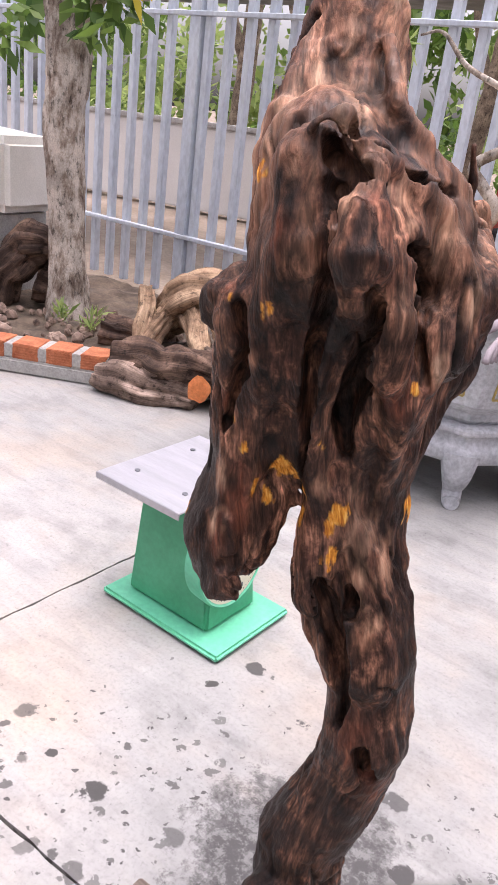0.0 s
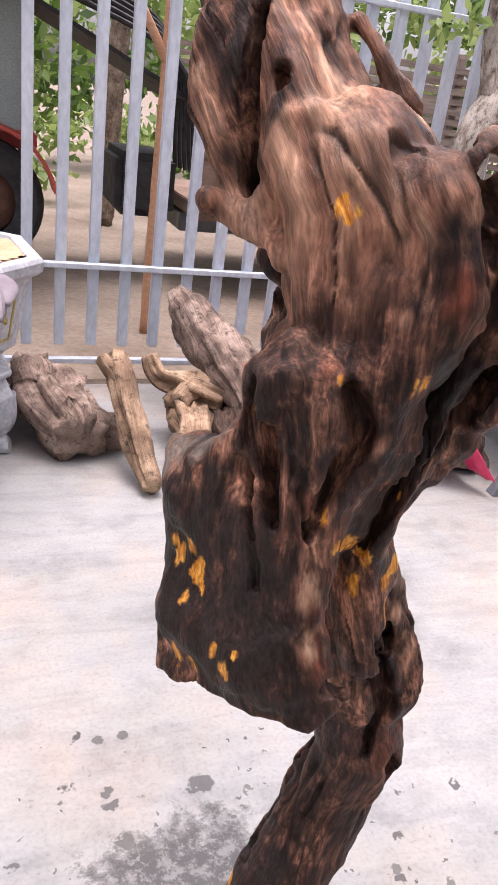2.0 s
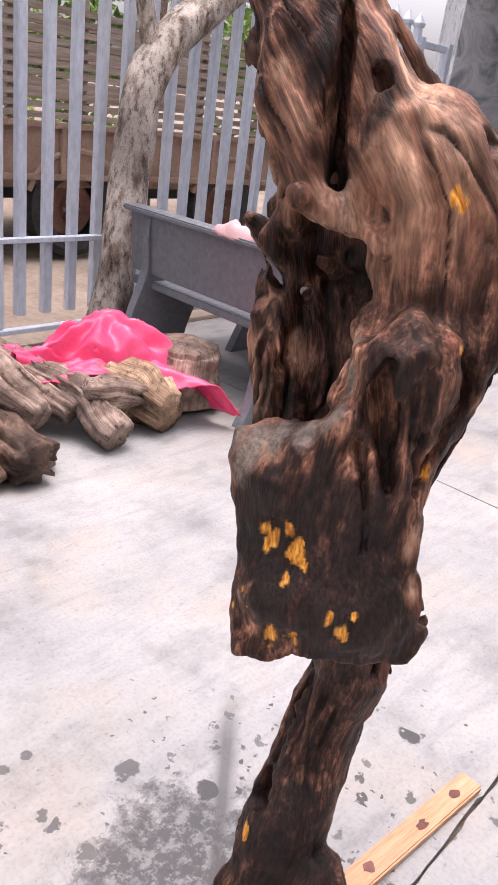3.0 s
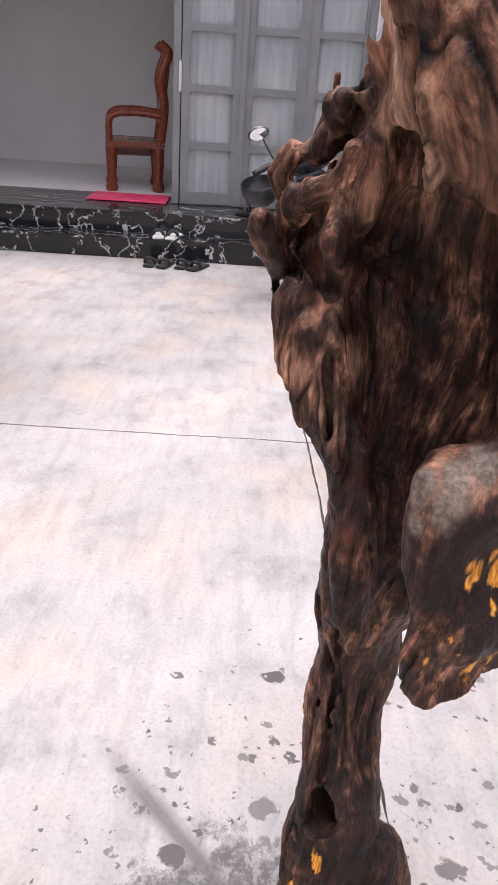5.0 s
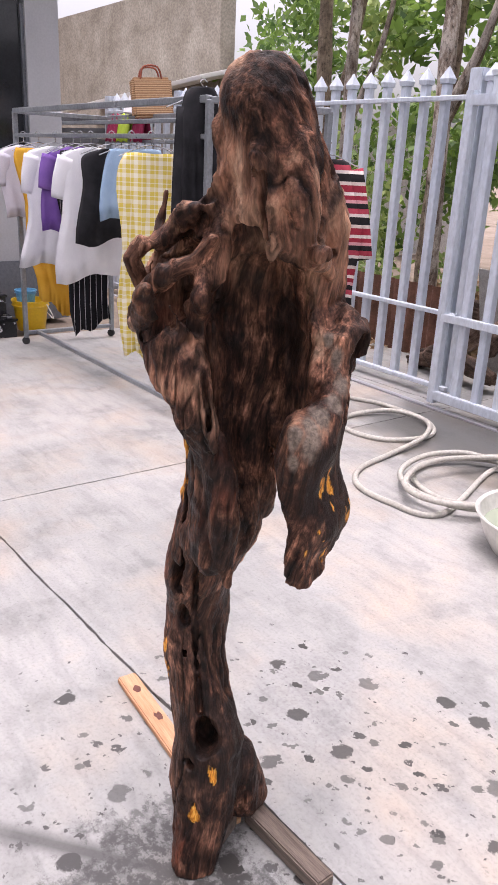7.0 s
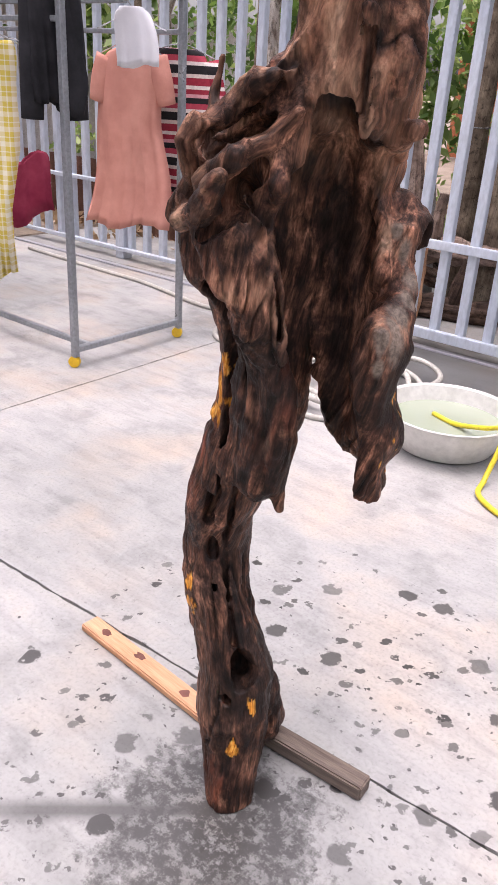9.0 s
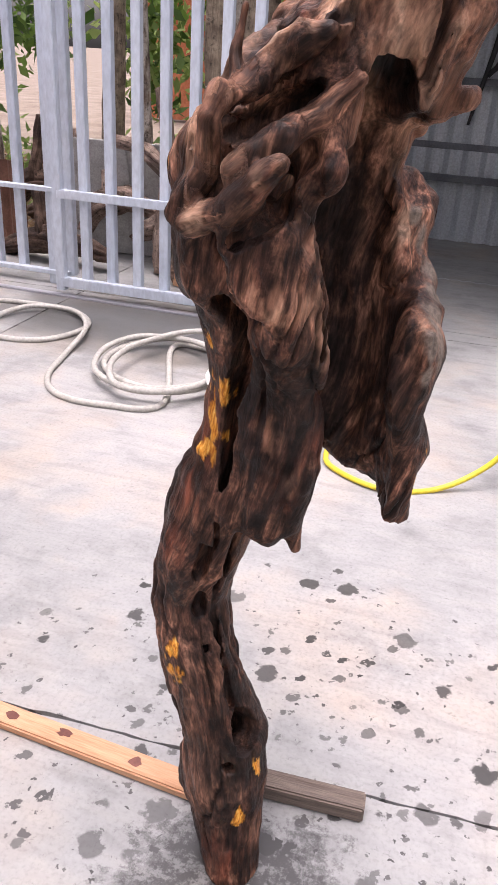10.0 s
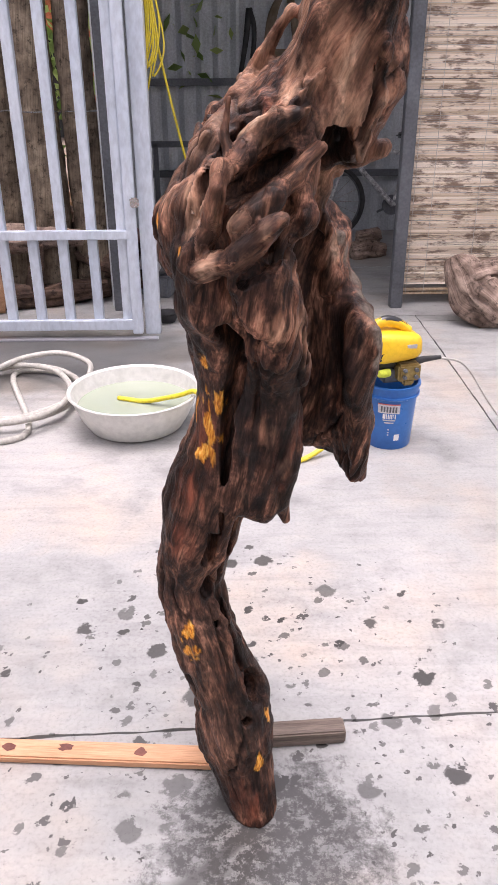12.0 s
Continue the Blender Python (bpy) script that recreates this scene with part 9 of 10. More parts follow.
def garden_bed():
    root = thing("garden_bed", "raised soil bed edged with hollow clay bricks and cement", "garden bed", kind="structure")
    a, b = Vector((-4.9, 1.75, 0)), Vector((-2.62, 3.06, 0))
    d = (b - a).normalized()
    ang = math.degrees(math.atan2(d.y, d.x))
    brick = bmesh.new()
    box(brick, (0.150, 0.18, 0.088), (0, 0, 0), (0, 0, 0), 0.004)
    for k in range(5):
        box(brick, (0.140, 0.004, 0.006), (0, -0.0905, -0.03 + 0.015 * k))
    me = bpy.data.meshes.new("brick")
    brick.to_mesh(me)
    brick.free()
    finish(me, M["brick"])
    n = int((b - a).length / 0.196)
    g = random.Random(2)
    for k in range(n):
        p = a + d * (0.10 + 0.196 * k)
        ob = new("brick", me)
        ob.parent = root
        ob.matrix_world = pose(p.x, p.y, 0.125, g.uniform(-2, 2), g.uniform(-2, 2), ang + g.uniform(-2, 2))
    bm = bmesh.new()
    mid = (a + b) / 2
    box(bm, ((b - a).length, 0.172, 0.076), (mid.x, mid.y, 0.124), (0, 0, ang), 0.004)
    part("mortar", bm, M["mortar"], root)
    bm = bmesh.new()
    box(bm, ((b - a).length + 0.03, 0.20, 0.085), (mid.x, mid.y, 0.042), (0, 0, ang), 0.012)
    part("footing", bm, M["mortar"], root, "rough cement footing")
    v, f = [], []
    nx, ny = 60, 34
    side = Vector((-d.y, d.x, 0))
    for i in range(nx + 1):
        for j in range(ny + 1):
            s, t = i / nx, j / ny
            base = a + d * ((b - a).length * s) + side * 0.08
            far = Vector((base.x - 0.9 * (1 - s), 4.15, 0))
            p = base.lerp(far, t)
            v.append((p.x, p.y, 0.135 + 0.03 * fbm(np.array([[p.x * 6, p.y * 6, 0.0]]), 3, 5)[0] + 0.02 * t))
    for i in range(nx):
        for j in range(ny):
            q = i * (ny + 1) + j
            f.append((q, q + ny + 1, q + ny + 2, q + 1))
    part_py("soil", v, f, M["soil"], root, "dark crumbly soil", 180)
    bm = bmesh.new()
    box(bm, (0.08, 1.2, 0.15), (-2.58, 3.62, 0.075), (0, 0, 0), 0.01)
    part("end_kerb", bm, M["mortar"], root)
    verts, faces = [], []
    g = np.random.default_rng(8)
    pebble = bmesh.new()
    for k in range(150):
        s, t = g.uniform(0.3, 1), g.uniform(0.03, 0.6)
        base = a + d * ((b - a).length * s) + side * 0.08
        p = base.lerp(Vector((base.x, 4.1, 0)), t)
        made = bmesh.ops.create_icosphere(pebble, subdivisions=1, radius=g.uniform(0.015, 0.05))["verts"]
        bmesh.ops.transform(pebble, matrix=pose(p.x, p.y, 0.155, g.uniform(0, 90), g.uniform(0, 90), g.uniform(0, 90)) @ Matrix.Diagonal((1, g.uniform(0.6, 1.1), g.uniform(0.4, 0.8), 1)), verts=made)
    st = part("rubble", pebble, M["root"], root, "loose stones and chips", 0)
    st["kind"] = "stuff"
    v, f = leaves(70, (-3.55, 2.98, 0.22), (0.14, 0.10, 0.06), 0.10, 5, -1.2, 0.14)
    ob = part_py("grass_tuft", v, f, M["leaf_pale"], None)
    tagged(ob, "small green grass tuft growing in the soil bed", "grass", kind="stuff")


garden_bed()


def tree(name, label, trunk_rows, limbs, mat, crowns, seed):
    root = thing(name, label, "tree")
    v, f, gr = gnarled(trunk_rows, seed, 24, 8, 0.10, 0.06)
    grained(part_py("trunk", v, f, M[mat], root, smooth=180), gr)
    for n, rows in enumerate(limbs):
        v, f, gr = gnarled(rows, seed + n, 12, 6, 0.1, 0.08)
        grained(part_py("limb", v, f, M[mat], root, smooth=180), gr)
    for n, (count, c, spread, size, leafmat) in enumerate(crowns):
        v, f = leaves(count, c, spread, size, seed + 30 + n, 0.5, 0.42)
        part_py("crown", v, f, M[leafmat], root)
    return root


tree("garden_tree", "pale-barked slim tree with drooping glossy green leaves in the bed", [(-3.86, 3.18, 0.10, 0.16), (-3.9, 3.2, 0.35, 0.125), (-3.97, 3.22, 0.8, 0.115), (-4.0, 3.22, 1.3, 0.12), (-3.98, 3.22, 1.7, 0.13), (-4.05, 3.22, 2.2, 0.11), (-4.1, 3.2, 3.2, 0.08)], [[(-3.98, 3.22, 1.68, 0.09), (-3.75, 3.25, 2.0, 0.06), (-3.4, 3.3, 2.5, 0.035), (-3.0, 3.4, 2.9, 0.02)], [(-4.0, 3.22, 1.9, 0.07), (-4.3, 3.2, 2.4, 0.04), (-4.6, 3.1, 2.8, 0.02)]], "bark", [(90, (-3.62, 3.12, 1.95), (0.30, 0.28, 0.28), 0.17, "leaf"), (60, (-4.45, 3.1, 1.85), (0.25, 0.25, 0.2), 0.16, "leaf"), (420, (-3.8, 3.3, 3.0), (1.3, 1.1, 0.8), 0.17, "leaf"), (24, (-3.6, 3.12, 1.98), (0.32, 0.28, 0.28), 0.17, "leaf_yellow")], 5)
tree("fence_tree", "pale mottled tree trunk leaning beside the steel fence", [(1.40, 4.04, 0.0, 0.13), (1.47, 4.04, 0.3, 0.115), (1.55, 4.05, 0.8, 0.11), (1.60, 4.06, 1.2, 0.105), (1.66, 4.06, 1.5, 0.115), (1.86, 4.06, 1.76, 0.105), (2.25, 4.08, 2.02, 0.095), (2.8, 4.1, 2.4, 0.07)], [[(1.70, 4.06, 1.62, 0.06), (1.62, 4.1, 1.95, 0.045), (1.6, 4.1, 2.4, 0.03)]], "bark", [(260, (1.9, 4.2, 2.75), (0.9, 0.7, 0.5), 0.14, "leaf_pale"), (40, (1.35, 4.0, 1.98), (0.2, 0.15, 0.1), 0.10, "leaf_pale")], 15)


def white_box():
    root = thing("polystyrene_box", "white polystyrene box standing on a grey cement block", "box", m=pose(-4.72, 3.22, 0, 0, 0, 10))
    bm = bmesh.new()
    box(bm, (0.68, 0.5, 0.50), (0, 0, 0.95), (0, 0, 0), 0.05)
    for vert in bm.verts:
        if vert.co.z > 1.1:
            vert.co.z -= 0.10 * max(0, vert.co.x)
    part("box_body", bm, surface("white_polystyrene", (0.70, 0.68, 0.62), (0.84, 0.82, 0.77), 3, rough=0.8, relief=0.2, fine=120, stain=0.12), root)
    block = part("cement_block", boxes(((0.5, 0.5, 0.58), (-4.72, 3.22, 0.41), (0, 0, 10), 0.02)), M["mortar"], None)
    tagged(block, "rough grey cement block standing in the soil bed", "block")


white_box()


# ---- beyond the fences ----
def farm_truck():
    root = thing("farm_truck", "old brown truck with slatted timber sides, parked behind the fence", "truck", m=pose(0, 0, 0))
    y = 6.3
    brown = surface("brown_truck_paint", (0.22, 0.14, 0.10), (0.38, 0.26, 0.19), 3, rough=0.7, relief=0.15)
    part("bed", boxes(((5.0, 1.9, 0.12), (3.2, y + 1.0, 0.62), (0, 0, 0), 0.01)), brown, root)
    part("drop_side", boxes(((5.0, 0.05, 0.42), (3.2, y, 0.86), (0, 0, 0), 0.008)), brown, root)
    for k in range(9):
        part("rib", boxes(((0.05, 0.06, 0.42), (0.85 + 0.58 * k, y - 0.035, 0.86), (0, 0, 0), 0.006)), brown, root)
    for z in (0.66, 1.07):
        part("side_rail", boxes(((5.0, 0.07, 0.05), (3.2, y - 0.03, z), (0, 0, 0), 0.006)), brown, root)
    for k in range(11):
        part("slat", boxes(((5.0, 0.03, 0.05), (3.2, y + 0.02 + 0.01 * (k % 2), 1.14 + 0.078 * k), (0, 0, 0), 0.004)), M["slat"], root)
    for k in range(8):
        part("stake", boxes(((0.07, 0.05, 1.0), (0.8 + 0.68 * k, y + 0.07, 1.55), (0, 0, 0), 0.005)), M["slat"], root)
    for k in range(11):
        part("far_slat", boxes(((5.0, 0.03, 0.05), (3.2, y + 1.9, 1.14 + 0.078 * k), (0, 0, 0), 0.004)), M["slat"], root)
    for x in (2.75, 4.6):
        w = part("wheel", lathe(bmesh.new(), [(0.001, -0.02), (0.10, -0.04), (0.11, 0.02), (0.23, 0.03), (0.25, -0.04), (0.27, -0.06)], 36, pose(x, y + 0.1, 0.38, 90, 0, 0), False), M["rust"], root)
        bm = bmesh.new()
        lathe(bm, [(0.26, -0.10), (0.36, -0.12), (0.42, -0.09), (0.435, 0.0), (0.42, 0.09), (0.36, 0.12), (0.26, 0.10)], 44, pose(x, y + 0.1, 0.39, 90, 0, 0), False)
        part("tyre", bm, M["rubber"], w)
        for k in range(6):
            a = 2 * math.pi * k / 6
            bm = bmesh.new()
            lathe(bm, [(0.018, 0), (0.018, 0.03), (0.008, 0.035)], 8, pose(x + 0.07 * math.cos(a), y + 0.06, 0.38 + 0.07 * math.sin(a), 90, 0, 0))
            part("wheel_nut", bm, M["steel_dark"], w)
        bm = bmesh.new()
        sweep(bm, [(x + 0.5 * math.cos(a), y - 0.02, 0.38 + 0.5 * math.sin(a)) for a in np.linspace(0.35, 2.8, 12)], 0.03, 8)
        part("wheel_arch", bm, brown, root)
    part("chassis", boxes(((5.0, 0.8, 0.16), (3.2, y + 1.0, 0.46), (0, 0, 0), 0.01)), M["steel_dark"], root)
    # dark canopy bows next to the bed
    for k in range(6):
        bm = bmesh.new()
        sweep(bm, smooth_path([(0.75 - 0.02 * k, y + 0.2 + 0.1 * k, 0.9), (0.5, y + 0.2 + 0.1 * k, 1.7 + 0.04 * k), (-0.5, y + 0.4, 2.1 + 0.05 * k)], 6), 0.02, 6)
        part("canopy_bow", bm, M["rubber"], root)
    part("canopy_sheet", boxes(((1.5, 1.2, 0.03), (-0.05, y + 0.9, 1.75), (0, 24, 0), 0.01), ((0.5, 1.0, 0.5), (0.35, y + 0.9, 0.75), (0, 0, 0), 0.06)), M["rubber"], root, "black canopy sheet")


farm_truck()


def red_tractor():
    root = thing("red_tractor", "faded red tractor with a glazed cab behind the fence", "tractor", m=pose(-1.2, 7.4, 0))
    pane = surface("greenish_cab_glass", (0.34, 0.42, 0.40), (0.52, 0.60, 0.57), 2, rough=0.1, relief=0)
    part("roof", boxes(((1.5, 1.5, 0.16), (0, 0.4, 2.22), (0, 0, 0), 0.05)), M["red_paint"], root, "faded red roof")
    for x in (-0.66, -0.05, 0.62):
        part("pillar", boxes(((0.08, 0.08, 1.2), (x, -0.3, 1.55), (0, 0, 0), 0.015)), M["red_paint"], root)
    for x in (-0.66, 0.62):
        part("rear_pillar", boxes(((0.08, 0.08, 1.2), (x, 1.05, 1.55), (0, 0, 0), 0.015)), M["red_paint"], root)
    for x, w in ((-0.355, 0.53), (0.285, 0.59)):
        part("pane", boxes(((w, 0.02, 1.12), (x, -0.29, 1.57))), pane, root, "grey-green cab glass")
    part("sill", boxes(((1.4, 0.12, 0.14), (0, -0.3, 0.98), (0, 0, 0), 0.02)), M["red_paint"], root)
    part("cab_back", boxes(((1.3, 0.05, 1.3), (0, 1.1, 1.5))), M["white_wall"], root)
    part("bonnet", boxes(((0.9, 1.4, 0.55), (-1.1, 0.3, 0.95), (0, 0, 0), 0.06)), M["red_paint"], root)
    part("engine", boxes(((1.6, 1.0, 0.5), (-0.2, 0.4, 0.60), (0, 0, 0), 0.05)), M["steel_dark"], root)
    for x, r in ((0.25, 0.50), (-1.35, 0.40)):
        bm = bmesh.new()
        lathe(bm, [(r * 0.55, -0.12), (r * 0.9, -0.15), (r, -0.08), (r, 0.08), (r * 0.9, 0.15), (r * 0.55, 0.12)], 40, pose(x, -0.45, r, 90, 0, 0), False)
        w = part("tyre", bm, M["rubber"], root)
        bm = bmesh.new()
        lathe(bm, [(0.001, 0.03), (r * 0.3, 0.05), (r * 0.56, 0.0)], 28, pose(x, -0.45, r, 90, 0, 0), False)
        part("rim", bm, M["rust"], w)
    # mudguard over the large wheel
    bm = bmesh.new()
    p = [(0.25 + 0.60 * math.cos(a), -0.45, 0.50 + 0.60 * math.sin(a)) for a in np.linspace(0.2, 2.7, 14)]
    for q, w in zip(p, p[1:]):
        beam(bm, q, w, 0.36, 0.03, 0)
    part("mudguard", bm, M["red_paint"], root)


red_tractor()


def foliage(name, label, specs, kind="stuff"):
    """Leafy growth: leaf count, centre, spread, leaf size, material."""
    vs, fs, mats = [], [], []
    for n, (count, c, s, size, mat) in enumerate(specs):
        v, f = leaves(count, c, s, size, 200 + n + len(name), 0.2, 0.5)
        ob = part_py(name, v, f, M[mat], None)
        tagged(ob, label, "foliage", kind=kind)


g = random.Random(31)
specs = []
for k in range(26):
    x = -26 + 1.9 * k
    specs.append((900, (x, 15 + g.uniform(-1.5, 2.5), g.uniform(1.2, 4.6)), (2.0, 1.2, 1.7), 0.30, g.choice(("leaf", "leaf_pale", "leaf"))))
for k in range(16):
    x = -16 + 1.5 * k
    specs.append((420, (x, 11.5 + g.uniform(-1, 1), g.uniform(0.5, 1.1)), (1.1, 0.7, 0.55), 0.18, g.choice(("leaf_pale", "leaf_pale", "leaf"))))
foliage("hedge", "dense green trees and bushes beyond the bare earth", specs)
specs = []
for k in range(14):
    specs.append((700, (0.5 + 0.75 * k, -6.3 + g.uniform(-0.8, 0.8), g.uniform(0.9, 3.2)), (1.0, 0.7, 1.2), 0.16, g.choice(("leaf", "leaf", "leaf_pale"))))
for k in range(6):
    specs.append((260, (0.8 + 1.2 * k, -4.4 + g.uniform(-0.4, 0.4), g.uniform(0.3, 0.7)), (0.7, 0.5, 0.35), 0.11, "leaf_pale"))
for k in range(9):
    specs.append((520, (1.0 + 1.3 * k, -9.0 + g.uniform(-1.0, 1.0), g.uniform(3.2, 5.4)), (1.3, 0.9, 1.2), 0.24, g.choice(("leaf", "leaf_pale"))))
foliage("thicket", "dense dark green thicket behind the steel fence", specs)
specs = [(500, (2.6 + 0.8 * k, -4.2 + 0.3 * (k % 2), 0.04), (0.8, 1.0, 0.04), 0.10, "leaf_dry") for k in range(6)]
specs += [(400, (0.8 + 0.9 * k, -7.2, 0.05), (0.9, 1.5, 0.05), 0.12, "leaf_dry") for k in range(6)]
foliage("leaf_litter", "dry brown leaf litter under the trees", specs)


def slim_tree(x, y, h, r, lean, seed, mat="bark", crown=None):
    rows = [(x, y, -0.05, r * 1.15), (x + lean * 0.15, y, h * 0.2, r), (x + lean * 0.4, y + 0.03, h * 0.45, r * 0.9), (x + lean * 0.75, y, h * 0.75, r * 0.75), (x + lean, y, h, r * 0.5)]
    limbs = [[(x + lean * 0.4, y + 0.03, h * 0.45, r * 0.6), (x + lean * 0.4 - 0.35, y, h * 0.62, r * 0.4), (x + lean * 0.4 - 0.6, y, h * 0.85, r * 0.2)]]
    crowns = [(380, (x + lean, y, h), (1.2, 1.0, 0.9), 0.17, "leaf")] if crown is None else crown
    tree("tree", "slim pale-barked tree standing behind the steel fence", rows, limbs, mat, crowns, seed)


for k, (x, y, r, lean) in enumerate(((4.6, -4.0, 0.07, 0.1), (3.7, -4.3, 0.09, -0.1), (3.0, -3.6, 0.075, 0.15), (2.5, -4.6, 0.10, -0.2), (1.9, -4.0, 0.06, 0.1), (5.6, -4.6, 0.10, 0.3), (1.35, -4.8, 0.10, 0.2))):
    slim_tree(x, y, 4.2, r, lean, 300 + k, "bark_brown" if k % 2 else "bark")
for k, (x, y, r) in enumerate(((-6.5, 9.0, 0.14), (-4.4, 10.0, 0.12), (-3.0, 9.5, 0.10), (0.4, 9.6, 0.12), (2.2, 9.8, 0.12), (-8.5, 10.2, 0.16), (5.5, 8.8, 0.13))):
    slim_tree(x, y, 4.6, r, 0.3, 330 + k, "bark_brown")
slim_tree(0.15, 5.25, 3.6, 0.055, 0.05, 350, "plank", [(30, (0.2, 5.25, 3.6), (0.4, 0.4, 0.3), 0.14, "leaf")])


def trunk_posts():
    for k, (x, y, r, h, lab) in enumerate(((0.78, -3.25, 0.13, 2.1, "thick upright brown trunk with an upturned white basin"), (1.08, -3.35, 0.10, 2.3, "dark upright trunk stored behind the gate"), (0.52, -3.30, 0.12, 2.2, "brown upright trunk tied with wire behind the gate"))):
        root = thing("upright_trunk", lab, "trunk", "upright trunks behind the gate")
        v, f, gr = gnarled([(x, y, 0, r * 1.1), (x, y, h * 0.3, r), (x + 0.02, y, h * 0.7, r * 0.95), (x, y, h, r * 0.9)], 400 + k, 24, 8, 0.10, 0.05)
        grained(part_py("shaft", v, f, M["bark_brown"], root, smooth=180), gr)
        bm = bmesh.new()
        sweep(bm, [(x + (r + 0.01) * math.cos(a), y + (r + 0.01) * math.sin(a), 1.22) for a in np.linspace(0, 6.28, 22)], 0.005, 6)
        part("wire_tie", bm, M["chrome"], root)
    cap = bmesh.new()
    lathe(cap, [(0.20, 0.0), (0.205, 0.012), (0.17, 0.09), (0.14, 0.11), (0.001, 0.112)], 32, pose(0.72, -3.26, 2.05))
    ob = part("white_basin", cap, M["white_plastic"], None)
    tagged(ob, "white plastic basin upturned over a trunk", "basin")


trunk_posts()
rust_wall = thing("sheet_fence", "low fence of rusty corrugated sheet among the trees", "fence", kind="structure")
corrugated("sheet", (2.6, -3.35), (8.0, -3.5), 0.0, 0.62, M["rust"], rust_wall, 0.09, 0.03)
grey_sheet = thing("leaning_sheets", "grey cement roofing sheets leaning behind the gate", "roofing sheet")
for k in range(3):
    ob = part("sheet", boxes(((0.5, 0.012, 0.85), (1.55 + 0.22 * k, -3.42 + 0.02 * k, 0.42), (-14, 0, 0), 0.003)), M["mortar"], grey_sheet)


def neighbours():
    a = thing("neighbour_house", "old grey cement house with a pale sheet roof beyond the rack", "house")
    part("wall", boxes(((6.0, 0.25, 2.3), (11.5, -6.0, 1.15)), ((0.25, 5.0, 2.3), (9.0, -8.4, 1.15))), M["mortar"], a)
    part("parapet", boxes(((7.6, 0.3, 2.4), (14.4, -6.5, 3.25), (0, 0, 0), 0.01)), surface("stained_old_cement", (0.24, 0.21, 0.17), (0.42, 0.38, 0.32), 1.6, rough=0.95, relief=0.3, fine=25, stain=0.35, per_object=False), a, "stained upper wall")
    part("roof", boxes(((7.6, 2.4, 0.06), (11.5, -5.3, 2.55), (-14, 4, 0), 0.01)), M["white_wall"], a, "pale sheet lean-to roof")
    b = thing("brick_house", "far orange brick house with a dark doorway behind trees", "house")
    part("wall", boxes(((6.0, 0.3, 3.2), (4.2, -16.0, 1.6))), M["brick"], b)
    # near-black panel: the shade inside the doorway put into its colour
    part("door", boxes(((0.8, 0.06, 1.9), (3.4, -15.82, 0.95))), M["dark"], b)
    part("roof", boxes(((6.6, 3.0, 0.15), (4.2, -16.4, 3.3), (8, 0, 0))), M["rust"], b)
    c = thing("roadside_wall", "low pale boundary wall beyond the bare yard", "wall")
    part("wall_body", boxes(((9.0, 0.25, 1.2), (-9.5, 9.2, 0.6), (0, 0, 8), 0.02)), M["white_wall"], c)
    part("coping", boxes(((9.1, 0.32, 0.08), (-9.5, 9.2, 1.24), (0, 0, 8), 0.02)), M["mortar"], c)
    d = thing("awning", "dark corrugated awning roof over the far yard", "awning")
    part("awning_sheet", boxes(((9.0, 2.2, 0.05), (-4.5, 6.6, 2.55), (4, 0, 0), 0.01)), M["steel_dark"], d)
    for x in (-8.6, -4.5, -0.6):
        part("awning_post", boxes(((0.07, 0.07, 2.55), (x, 7.5, 1.27), (0, 0, 0), 0.005)), M["steel_dark"], d)
    stack = thing("grey_table_stack", "stacked grey steel tables beyond the clothes rack", "table")
    for k in range(4):
        part("top", boxes(((0.9, 0.9, 0.05), (7.9, -2.95, 1.55 + 0.12 * k), (0, 0, 6 * k), 0.008)), M["steel_dark"], stack)
    for x, y in ((7.5, -3.3), (8.3, -3.3), (7.5, -2.6), (8.3, -2.6)):
        part("leg", boxes(((0.06, 0.06, 1.55), (x, y, 0.77), (0, 0, 0), 0.004)), M["steel_dark"], stack)


neighbours()


